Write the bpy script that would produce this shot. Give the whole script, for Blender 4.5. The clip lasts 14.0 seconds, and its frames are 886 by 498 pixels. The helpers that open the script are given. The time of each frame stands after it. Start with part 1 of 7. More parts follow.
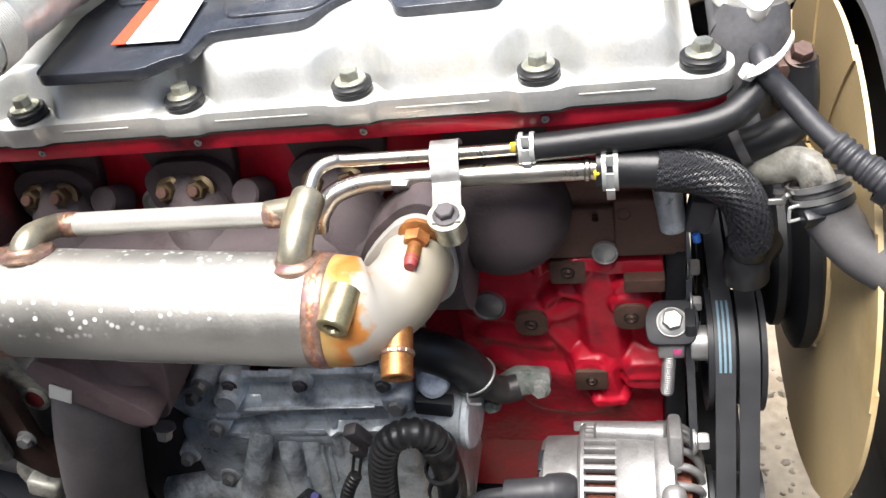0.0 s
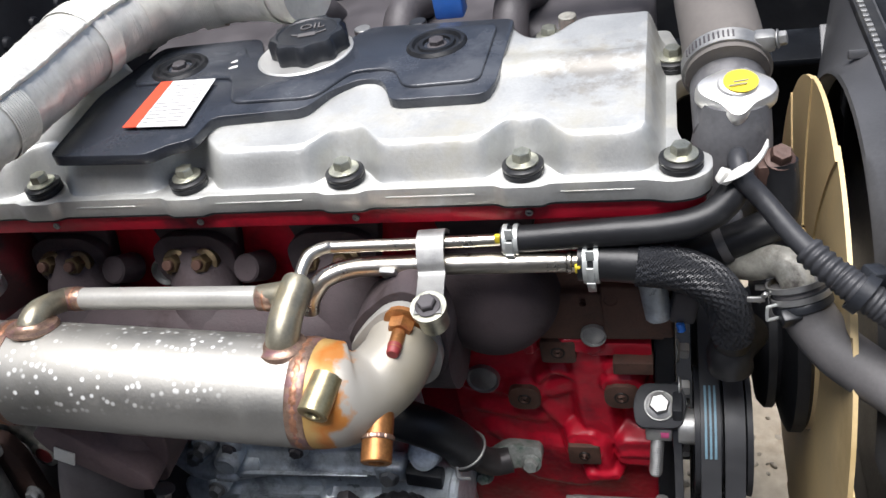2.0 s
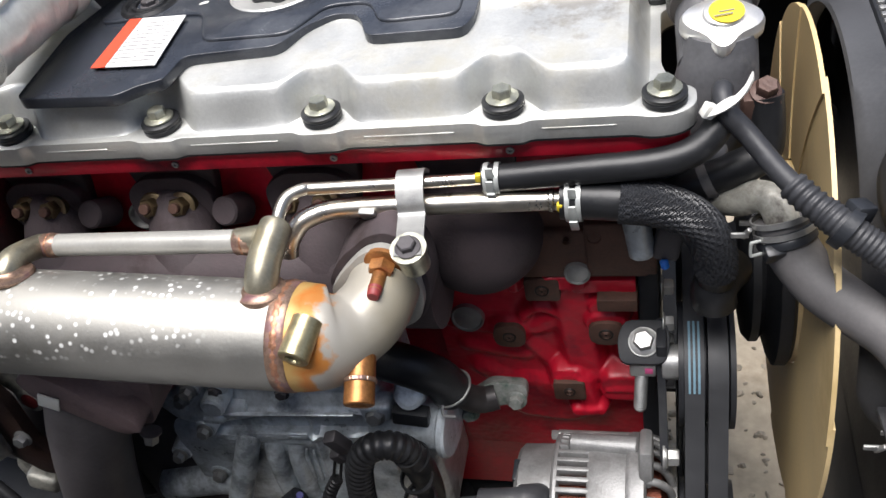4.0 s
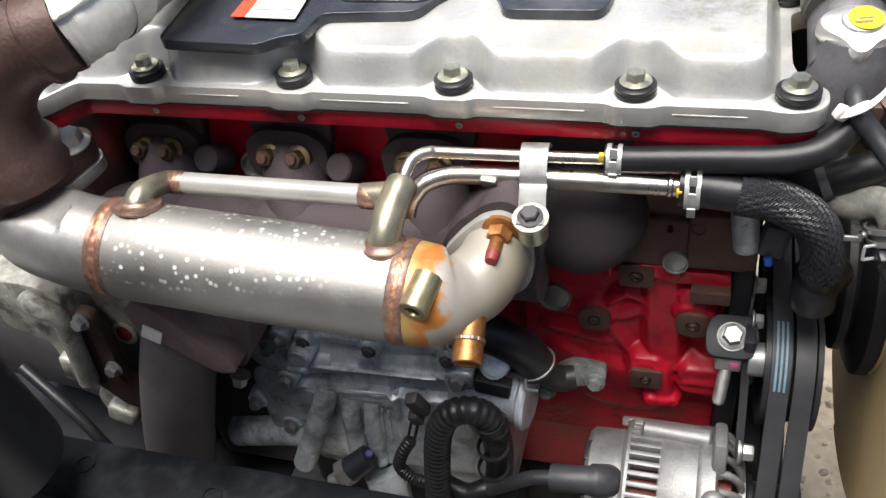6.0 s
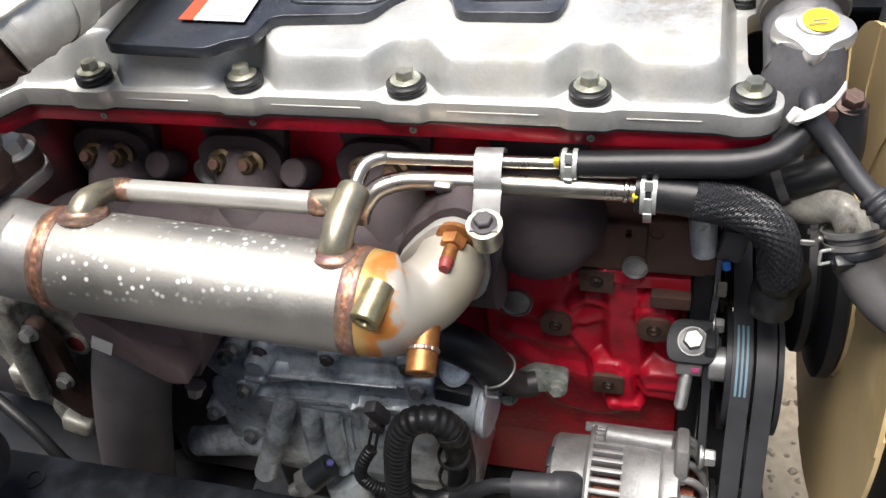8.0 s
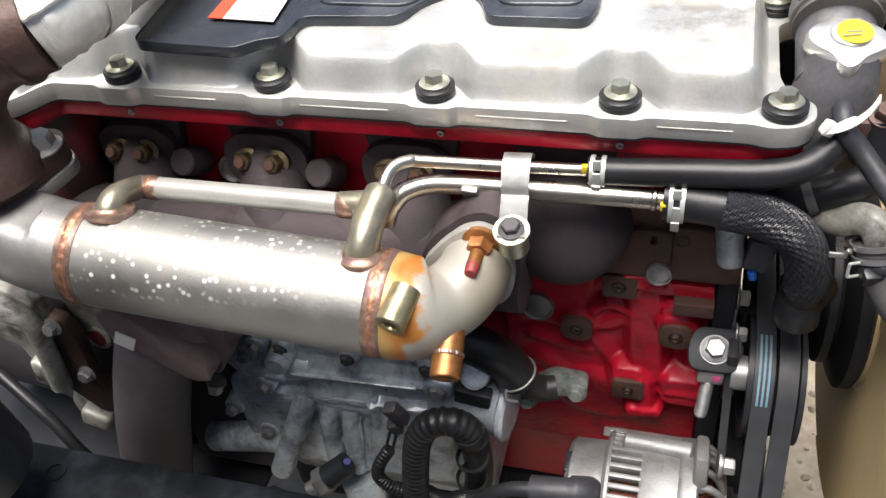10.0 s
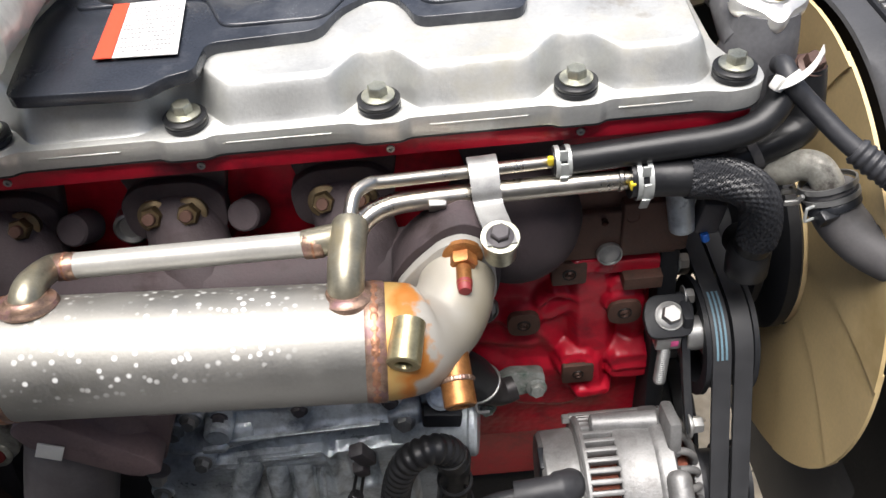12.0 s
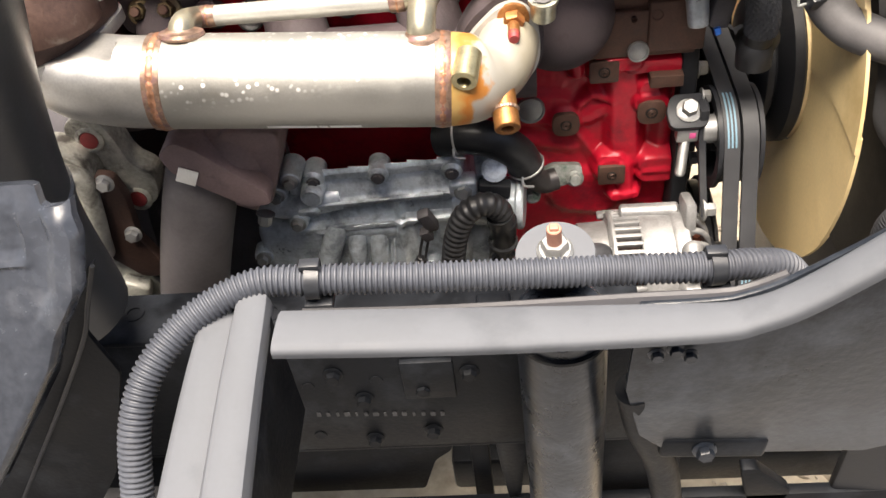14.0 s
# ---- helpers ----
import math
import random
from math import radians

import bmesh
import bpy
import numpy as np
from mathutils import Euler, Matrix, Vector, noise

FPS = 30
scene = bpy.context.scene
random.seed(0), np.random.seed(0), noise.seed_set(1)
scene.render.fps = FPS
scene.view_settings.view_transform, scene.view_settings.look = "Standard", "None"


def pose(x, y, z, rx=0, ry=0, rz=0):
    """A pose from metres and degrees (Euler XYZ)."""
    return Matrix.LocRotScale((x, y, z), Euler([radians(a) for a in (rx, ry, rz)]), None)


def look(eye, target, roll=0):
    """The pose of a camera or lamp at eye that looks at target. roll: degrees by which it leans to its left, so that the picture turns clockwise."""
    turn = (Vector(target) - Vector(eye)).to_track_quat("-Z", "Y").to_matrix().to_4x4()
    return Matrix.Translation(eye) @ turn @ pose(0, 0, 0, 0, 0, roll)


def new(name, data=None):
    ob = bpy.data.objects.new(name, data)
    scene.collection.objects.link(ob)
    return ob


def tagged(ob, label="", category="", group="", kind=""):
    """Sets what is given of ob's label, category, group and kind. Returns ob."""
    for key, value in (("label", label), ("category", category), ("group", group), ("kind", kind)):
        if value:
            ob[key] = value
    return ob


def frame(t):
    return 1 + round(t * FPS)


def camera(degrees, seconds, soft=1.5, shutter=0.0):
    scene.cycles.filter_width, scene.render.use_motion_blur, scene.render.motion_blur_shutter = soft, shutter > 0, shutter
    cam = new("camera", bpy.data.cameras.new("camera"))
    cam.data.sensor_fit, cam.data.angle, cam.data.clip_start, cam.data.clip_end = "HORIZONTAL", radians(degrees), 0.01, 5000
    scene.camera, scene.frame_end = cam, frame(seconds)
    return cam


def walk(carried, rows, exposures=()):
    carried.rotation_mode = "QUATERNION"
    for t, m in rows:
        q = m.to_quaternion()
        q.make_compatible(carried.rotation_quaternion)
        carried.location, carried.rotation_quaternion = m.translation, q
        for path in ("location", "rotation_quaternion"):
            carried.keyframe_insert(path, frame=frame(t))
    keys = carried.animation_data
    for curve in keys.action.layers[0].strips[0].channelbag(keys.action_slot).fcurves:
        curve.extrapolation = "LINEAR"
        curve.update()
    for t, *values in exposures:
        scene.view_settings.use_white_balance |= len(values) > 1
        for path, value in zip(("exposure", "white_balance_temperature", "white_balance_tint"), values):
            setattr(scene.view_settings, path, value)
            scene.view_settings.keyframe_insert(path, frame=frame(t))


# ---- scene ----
cam = camera(54.7, 14.0)
PATH = [
    (0, (0.174, -0.4715, 1.4579), (-0.26, 1.0099, 0.1865), -12.64),
    (0.5, (0.21, -0.4545, 1.4755), (-0.277, 1.0304, 0.2268), -16.83),
    (1, (0.211, -0.4492, 1.4767), (-0.272, 1.0206, 0.2091), -16.16),
    (1.5, (0.193, -0.4699, 1.487), (-0.323, 1.0314, 0.2712), -13.03),
    (2, (0.214, -0.4527, 1.4934), (-0.311, 1.0505, 0.2834), -12.97),
    (2.5, (0.217, -0.4445, 1.4941), (-0.295, 1.0288, 0.2423), -13.51),
    (2.7, (0.214, -0.4489, 1.4918), (-0.3, 1.0122, 0.2267), -13.66),
    (4.8, (0.221, -0.4392, 1.4893), (-0.277, 0.9402, 0.1298), -14.29),
    (5, (0.202, -0.4477, 1.4926), (-0.313, 0.9195, 0.127), -13.34),
    (5.5, (0.174, -0.4637, 1.5002), (-0.378, 0.8892, 0.1338), -11.02),
    (6, (0.164, -0.4803, 1.4978), (-0.391, 0.9066, 0.1675), -9.69),
    (6.5, (0.175, -0.4693, 1.4971), (-0.348, 0.9373, 0.1758), -9.02),
    (7, (0.181, -0.4569, 1.5052), (-0.313, 0.9415, 0.164), -8.39),
    (7.5, (0.17, -0.4757, 1.495), (-0.331, 0.9362, 0.1688), -8.48),
    (7.7, (0.176, -0.466, 1.4925), (-0.328, 0.9355, 0.1578), -8.83),
    (10, (0.165, -0.4631, 1.4981), (-0.361, 0.9206, 0.1531), -8.33),
    (10.5, (0.131, -0.4828, 1.5012), (-0.361, 0.9263, 0.1704), -6.63),
    (11, (0.061, -0.4483, 1.4826), (-0.166, 1.0093, 0.132), -3.36),
    (11.5, (0.012, -0.4141, 1.4559), (-0.014, 1.0208, 0.0633), -2.4),
    (12, (0.035, -0.4418, 1.4917), (0.02, 0.9976, 0.1024), -5.51),
    (12.5, (0.078, -0.547, 1.5246), (0.028, 0.9442, 0.1939), -8.46),
    (13, (0.106, -0.6523, 1.5433), (-0.044, 0.8598, 0.2427), -9.24),
    (13.5, (0.096, -0.6773, 1.5199), (-0.194, 0.7597, 0.1604), -8.84),
    (14, (0.033, -0.6601, 1.4686), (-0.132, 0.7521, 0.0613), -7.98),
]
walk(cam, [(t, look(eye, target, roll)) for t, eye, target, roll in PATH], [(0.0, 1.05, 6600, 12), (0.6, 0.5, 6500, 12), (1.5, 0.3, 6350, 12), (2.5, 0.15, 6300, 12), (5.5, 0.3, 6600, 12), (7.5, 0.4, 6650, 12), (10.6, 0.45, 6650, 12), (11.5, 0.32, 6650, 12), (12.5, 0.42, 6550, 12), (13.4, 0.8, 6950, 13), (14.0, 1.32, 7450, 13)])

# ---- light ----
SUN_HEIGHT, SUN_TURN = radians(85), radians(212)
world = bpy.data.worlds.new("overcast_sky")
scene.world = world
world.use_nodes = True
wn = world.node_tree.nodes
sky = wn.new("ShaderNodeTexSky")
sky.sky_type = "NISHITA"
sky.sun_disc = False
sky.sun_elevation, sky.sun_rotation = SUN_HEIGHT, SUN_TURN
sky.air_density, sky.dust_density, sky.ozone_density = 1.0, 3.0, 1.0
wn["Background"].inputs["Strength"].default_value = 0.088
world.node_tree.links.new(sky.outputs["Color"], wn["Background"].inputs["Color"])
sun = new("sun", bpy.data.lights.new("sun", "SUN"))
sun.data.energy, sun.data.angle, sun.data.color = 6.2, radians(44), (1.0, 0.98, 0.95)
sun.matrix_world = look((-0.3, -0.8, 6.0), (0, 0, 1.0))


# ---- materials ----
def surface(name, colour, rough=0.5, metal=0.0, vary=0.25, grain=40.0, bump=0.15, fine=400.0, dirt=None, dirt_at=0.62, coat=0.0, random=0.0, shine=0.5):
    """A weathered surface: colour patches at two scales, uneven gloss, fine relief and, if asked for, patches of dirt."""
    m = bpy.data.materials.new(name)
    m.use_nodes = True
    n, l = m.node_tree.nodes, m.node_tree.links
    b = n["Principled BSDF"]
    b.inputs["Metallic"].default_value = metal
    b.inputs["Coat Weight"].default_value = coat
    b.inputs["Specular IOR Level"].default_value = shine
    at = n.new("ShaderNodeTexCoord")
    big, small = n.new("ShaderNodeTexNoise"), n.new("ShaderNodeTexNoise")
    for tex, s in ((big, grain), (small, fine)):
        tex.inputs["Scale"].default_value = s
        tex.inputs["Detail"].default_value = 5.0
        l.new(at.outputs["Object"], tex.inputs["Vector"])
    mix = n.new("ShaderNodeMath")
    mix.operation = "MULTIPLY_ADD"
    mix.inputs[1].default_value = 0.35
    l.new(small.outputs["Fac"], mix.inputs[0])
    part65 = n.new("ShaderNodeMath")
    part65.operation = "MULTIPLY"
    part65.inputs[1].default_value = 0.65
    l.new(big.outputs["Fac"], part65.inputs[0])
    l.new(part65.outputs[0], mix.inputs[2])
    ramp = n.new("ShaderNodeValToRGB")
    ramp.color_ramp.elements[0].position, ramp.color_ramp.elements[1].position = 0.3, 0.7
    ramp.color_ramp.elements[0].color = (*[c * (1 - vary) for c in colour], 1)
    ramp.color_ramp.elements[1].color = (*[min(1, c * (1 + vary)) for c in colour], 1)
    l.new(mix.outputs[0], ramp.inputs["Fac"])
    out = ramp.outputs["Color"]
    rough_out = n.new("ShaderNodeMapRange")
    rough_out.inputs["From Min"].default_value, rough_out.inputs["From Max"].default_value = 0.3, 0.7
    rough_out.inputs["To Min"].default_value, rough_out.inputs["To Max"].default_value = max(0.05, rough * 0.8), min(1, rough * 1.2)
    l.new(mix.outputs[0], rough_out.inputs["Value"])
    l.new(rough_out.outputs["Result"], b.inputs["Roughness"])
    if dirt:
        soil = n.new("ShaderNodeTexNoise")
        soil.inputs["Scale"].default_value, soil.inputs["Detail"].default_value = grain * 0.6, 8.0
        soil.inputs["Roughness"].default_value = 0.65
        l.new(at.outputs["Object"], soil.inputs["Vector"])
        edge = n.new("ShaderNodeMapRange")
        edge.inputs["From Min"].default_value, edge.inputs["From Max"].default_value = dirt_at - 0.06, dirt_at + 0.08
        l.new(soil.outputs["Fac"], edge.inputs["Value"])
        over = n.new("ShaderNodeMix")
        over.data_type = "RGBA"
        l.new(edge.outputs["Result"], over.inputs["Factor"])
        l.new(out, over.inputs["A"])
        over.inputs["B"].default_value = (*dirt, 1)
        out = over.outputs["Result"]
        if metal > 0:
            dull = n.new("ShaderNodeMapRange")
            dull.inputs["To Min"].default_value, dull.inputs["To Max"].default_value = metal, metal * 0.3
            l.new(edge.outputs["Result"], dull.inputs["Value"])
            l.new(dull.outputs["Result"], b.inputs["Metallic"])
    if random:
        info, hsv = n.new("ShaderNodeObjectInfo"), n.new("ShaderNodeHueSaturation")
        span = n.new("ShaderNodeMapRange")
        span.inputs["To Min"].default_value, span.inputs["To Max"].default_value = 1 - random, 1 + random
        l.new(info.outputs["Random"], span.inputs["Value"])
        l.new(span.outputs["Result"], hsv.inputs["Value"])
        l.new(out, hsv.inputs["Color"])
        out = hsv.outputs["Color"]
    l.new(out, b.inputs["Base Color"])
    if bump:
        relief = n.new("ShaderNodeBump")
        relief.inputs["Strength"].default_value, relief.inputs["Distance"].default_value = bump, 0.002
        l.new(mix.outputs[0], relief.inputs["Height"])
        l.new(relief.outputs["Normal"], b.inputs["Normal"])
    return m


CAST_ALU = surface("cast_aluminium", (0.55, 0.55, 0.53), 0.44, 0.6, 0.12, 30, 0.1, 700, (0.5, 0.48, 0.42), 0.66)
PUMP_ALU = surface("oily_cast_aluminium", (0.58, 0.63, 0.66), 0.32, 0.4, 0.3, 40, 0.45, 300, (0.2, 0.22, 0.235), 0.55)
ALT_ALU = surface("alternator_aluminium", (0.22, 0.22, 0.218), 0.5, 0.5, 0.3, 60, 0.35, 500, (0.16, 0.155, 0.15), 0.6)
BRACKET_ALU = surface("weathered_bracket_aluminium", (0.4, 0.39, 0.34), 0.45, 0.35, 0.45, 60, 0.6, 300, (0.08, 0.07, 0.06), 0.56)
RED = surface("red_engine_paint", (0.45, 0.009, 0.026), 0.34, 0.0, 0.3, 25, 0.35, 160, (0.14, 0.009, 0.018), 0.6, 0.0, 0.0, 0.35)
# engine red darkened: the inlet casting's shadow is put into the colour
SHADED_RED = surface("shaded_red_engine_paint", (0.13, 0.01, 0.014), 0.5, 0.0, 0.4, 25, 0.35, 160, (0.04, 0.012, 0.012), 0.52)
BARE_IRON = surface("rusty_machined_iron", (0.105, 0.055, 0.04), 0.6, 0.35, 0.35, 60, 0.35, 500, (0.05, 0.03, 0.02), 0.6)
MANIFOLD_IRON = surface("heat_browned_cast_iron", (0.05, 0.037, 0.04), 0.8, 0.0, 0.35, 45, 0.6, 420, (0.03, 0.02, 0.02), 0.6)
DARK_PIPE = surface("dark_steel_pipe", (0.066, 0.06, 0.064), 0.55, 0.1, 0.3, 35, 0.3, 400, (0.055, 0.05, 0.052), 0.6)
RUST_CAST = surface("rust_brown_casting", (0.075, 0.043, 0.034), 0.5, 0.3, 0.4, 30, 0.5, 350, (0.2, 0.17, 0.14), 0.66)
DULL_STAINLESS = surface("dull_grey_stainless", (0.42, 0.41, 0.39), 0.42, 0.8, 0.2, 35, 0.08, 500, (0.3, 0.27, 0.23), 0.62)
STEEL = surface("bright_steel", (0.62, 0.58, 0.5), 0.3, 1.0, 0.1, 60, 0.0, 500)
ZINC = surface("zinc_plated_steel", (0.36, 0.36, 0.35), 0.48, 0.8, 0.18, 120, 0.1, 900)
YELLOW_ZINC = surface("yellow_chromate_steel", (0.44, 0.44, 0.36), 0.34, 0.85, 0.3, 150, 0.1, 900)
BRASS_NUT = surface("heat_stained_nut", (0.15, 0.11, 0.06), 0.42, 0.8, 0.4, 120, 0.2, 900)
COPPER = surface("heat_tinted_copper_brown", (0.34, 0.15, 0.05), 0.42, 0.7, 0.5, 90, 0.15, 600, (0.2, 0.06, 0.02), 0.62)
WELD = surface("weld_bead", (0.4, 0.2, 0.12), 0.45, 0.75, 0.5, 120, 0.6, 420, (0.2, 0.08, 0.07), 0.58)
BLACK_PLASTIC = surface("black_moulded_plastic", (0.018, 0.02, 0.024), 0.4, 0.0, 0.35, 25, 0.12, 500, (0.06, 0.065, 0.07), 0.66)
SHIELD_PLASTIC = surface("scuffed_black_cover_plastic", (0.03, 0.034, 0.043), 0.24, 0.0, 0.35, 18, 0.08, 600, (0.075, 0.08, 0.09), 0.58)
RUBBER = surface("black_rubber", (0.014, 0.0145, 0.016), 0.38, 0.0, 0.3, 40, 0.15, 300, (0.04, 0.04, 0.041), 0.64, 0.0, 0.0, 0.35)
TOP_RUBBER = surface("dusty_brown_grey_rubber", (0.13, 0.118, 0.108), 0.7, 0.0, 0.2, 30, 0.15, 300, (0.085, 0.078, 0.072), 0.6)
GREY_RUBBER = surface("dusty_grey_rubber", (0.11, 0.105, 0.105), 0.62, 0.0, 0.22, 30, 0.12, 400, (0.12, 0.115, 0.11), 0.62)
LOOM = surface("dusty_corrugated_loom", (0.054, 0.06, 0.074), 0.58, 0.0, 0.35, 14, 0.1, 400, (0.034, 0.037, 0.046), 0.55)
HARNESS = surface("grey_taped_harness", (0.032, 0.033, 0.037), 0.5, 0.0, 0.3, 30, 0.25, 300, (0.055, 0.055, 0.056), 0.62)
LOOM_BLACK = surface("black_corrugated_loom", (0.018, 0.018, 0.019), 0.42, 0.0, 0.3, 40, 0.1, 400)
BELT_RUBBER = surface("belt_rubber", (0.03, 0.031, 0.034), 0.6, 0.0, 0.2, 60, 0.1, 500)
BELT_BLUE = surface("belt_blue_lettering", (0.13, 0.23, 0.29), 0.6, 0.0, 0.2, 60, 0.05, 500)
FAN_PLASTIC = surface("cream_fan_plastic", (0.64, 0.485, 0.25), 0.5, 0.0, 0.14, 12, 0.06, 300, (0.5, 0.365, 0.17), 0.6)
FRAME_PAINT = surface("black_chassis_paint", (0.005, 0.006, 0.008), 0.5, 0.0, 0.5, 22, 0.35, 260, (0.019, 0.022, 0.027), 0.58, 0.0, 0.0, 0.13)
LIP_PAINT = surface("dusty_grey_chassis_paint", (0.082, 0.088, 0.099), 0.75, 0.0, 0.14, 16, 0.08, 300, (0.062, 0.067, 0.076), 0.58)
TYRED_BLACK = surface("dull_black_sheet", (0.018, 0.019, 0.022), 0.5, 0.0, 0.35, 14, 0.15, 250, (0.04, 0.04, 0.04), 0.62, 0.0, 0.0, 0.3)
WHITE_PLASTIC = surface("white_plastic", (0.72, 0.71, 0.66), 0.4, 0.0, 0.08, 80, 0.03, 500)
PAPER_WHITE = surface("label_paper", (0.72, 0.72, 0.7), 0.5, 0.0, 0.06, 60, 0.02, 500)
PAPER_RED = surface("label_red", (0.6, 0.07, 0.03), 0.5, 0.0, 0.1, 60, 0.02, 500)
INK = surface("dark_ink", (0.2, 0.2, 0.2), 0.6, 0.0, 0.1, 60, 0.0, 500)
YELLOW_PAINT = surface("yellow_sticker", (0.72, 0.55, 0.03), 0.45, 0.0, 0.1, 60, 0.02, 500)
RED_MARK = surface("red_paint_mark", (0.22, 0.03, 0.03), 0.5, 0.0, 0.2, 150, 0.1, 500)
PINK_MARK = surface("pink_paint_mark", (0.7, 0.1, 0.28), 0.5, 0.0, 0.2, 150, 0.1, 500)
BLUE_PLASTIC = surface("blue_plastic", (0.02, 0.13, 0.5), 0.4, 0.0, 0.1, 80, 0.03, 500)
COPPER_WIRE = surface("copper_winding", (0.1, 0.03, 0.018), 0.5, 0.8, 0.4, 200, 0.5, 900)
FOIL = surface("crumpled_foil", (0.72, 0.71, 0.66), 0.42, 0.45, 0.14, 40, 0.5, 260)
TINT_BAND = surface("straw_brown_heat_tint", (0.33, 0.22, 0.16), 0.36, 0.8, 0.45, 160, 0.1, 700, (0.19, 0.1, 0.1), 0.54)
OLIVE_PIPE = surface("dull_olive_stainless", (0.3, 0.278, 0.21), 0.36, 0.75, 0.25, 60, 0.08, 500, (0.22, 0.19, 0.12), 0.6)
DUSTY_ALU = surface("dusty_dark_aluminium", (0.13, 0.13, 0.137), 0.6, 0.25, 0.3, 50, 0.3, 300, (0.2, 0.195, 0.19), 0.62)
CLIP_ZINC = surface("pale_zinc_spring", (0.52, 0.54, 0.52), 0.4, 0.5, 0.12, 120, 0.05, 900)
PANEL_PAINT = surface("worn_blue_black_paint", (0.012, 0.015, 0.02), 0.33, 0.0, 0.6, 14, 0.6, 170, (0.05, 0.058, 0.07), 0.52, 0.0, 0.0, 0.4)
TUBE_PAINT = surface("speckled_blue_black_paint", (0.0105, 0.0135, 0.0195), 0.3, 0.0, 0.5, 38, 0.5, 200, (0.042, 0.05, 0.062), 0.56, 0.0, 0.0, 0.4)
# the lip's grey again, with the rear slope's shade put into the colour
LIP_REAR_SHADED = surface("shaded_grey_chassis_paint", (0.035, 0.0345, 0.038), 0.55, 0.0, 0.25, 20, 0.1, 300, (0.045, 0.044, 0.046), 0.6)
GRAVEL = surface("sandy_gravel", (0.36, 0.305, 0.225), 0.9, 0.0, 0.35, 14, 0.9, 60, (0.24, 0.19, 0.13), 0.6)
# the gravel gives way to unseen plain grey ground, added to tune bounced light
gn, gl = GRAVEL.node_tree.nodes, GRAVEL.node_tree.links
g_at, g_xyz, g_noise, g_edge, g_mix = gn.new("ShaderNodeTexCoord"), gn.new("ShaderNodeSeparateXYZ"), gn.new("ShaderNodeTexNoise"), gn.new("ShaderNodeMapRange"), gn.new("ShaderNodeMix")
g_sum = gn.new("ShaderNodeMath")
g_sum.operation, g_sum.inputs[1].default_value = "MULTIPLY_ADD", 0.5
g_noise.inputs["Scale"].default_value, g_noise.inputs["Detail"].default_value = 6.0, 6.0
gl.new(g_at.outputs["Object"], g_xyz.inputs["Vector"])
gl.new(g_at.outputs["Object"], g_noise.inputs["Vector"])
gl.new(g_noise.outputs["Fac"], g_sum.inputs[0])
gl.new(g_xyz.outputs["Y"], g_sum.inputs[2])
g_edge.inputs["From Min"].default_value, g_edge.inputs["From Max"].default_value = -0.12, 0.02
gl.new(g_sum.outputs[0], g_edge.inputs["Value"])
g_mix.data_type = "RGBA"
gl.new(g_edge.outputs["Result"], g_mix.inputs["Factor"])
g_mix.inputs["A"].default_value = (0.19, 0.19, 0.193, 1)
g_base = gn["Principled BSDF"].inputs["Base Color"]
gl.new(g_base.links[0].from_socket, g_mix.inputs["B"])
gl.new(g_mix.outputs["Result"], g_base)


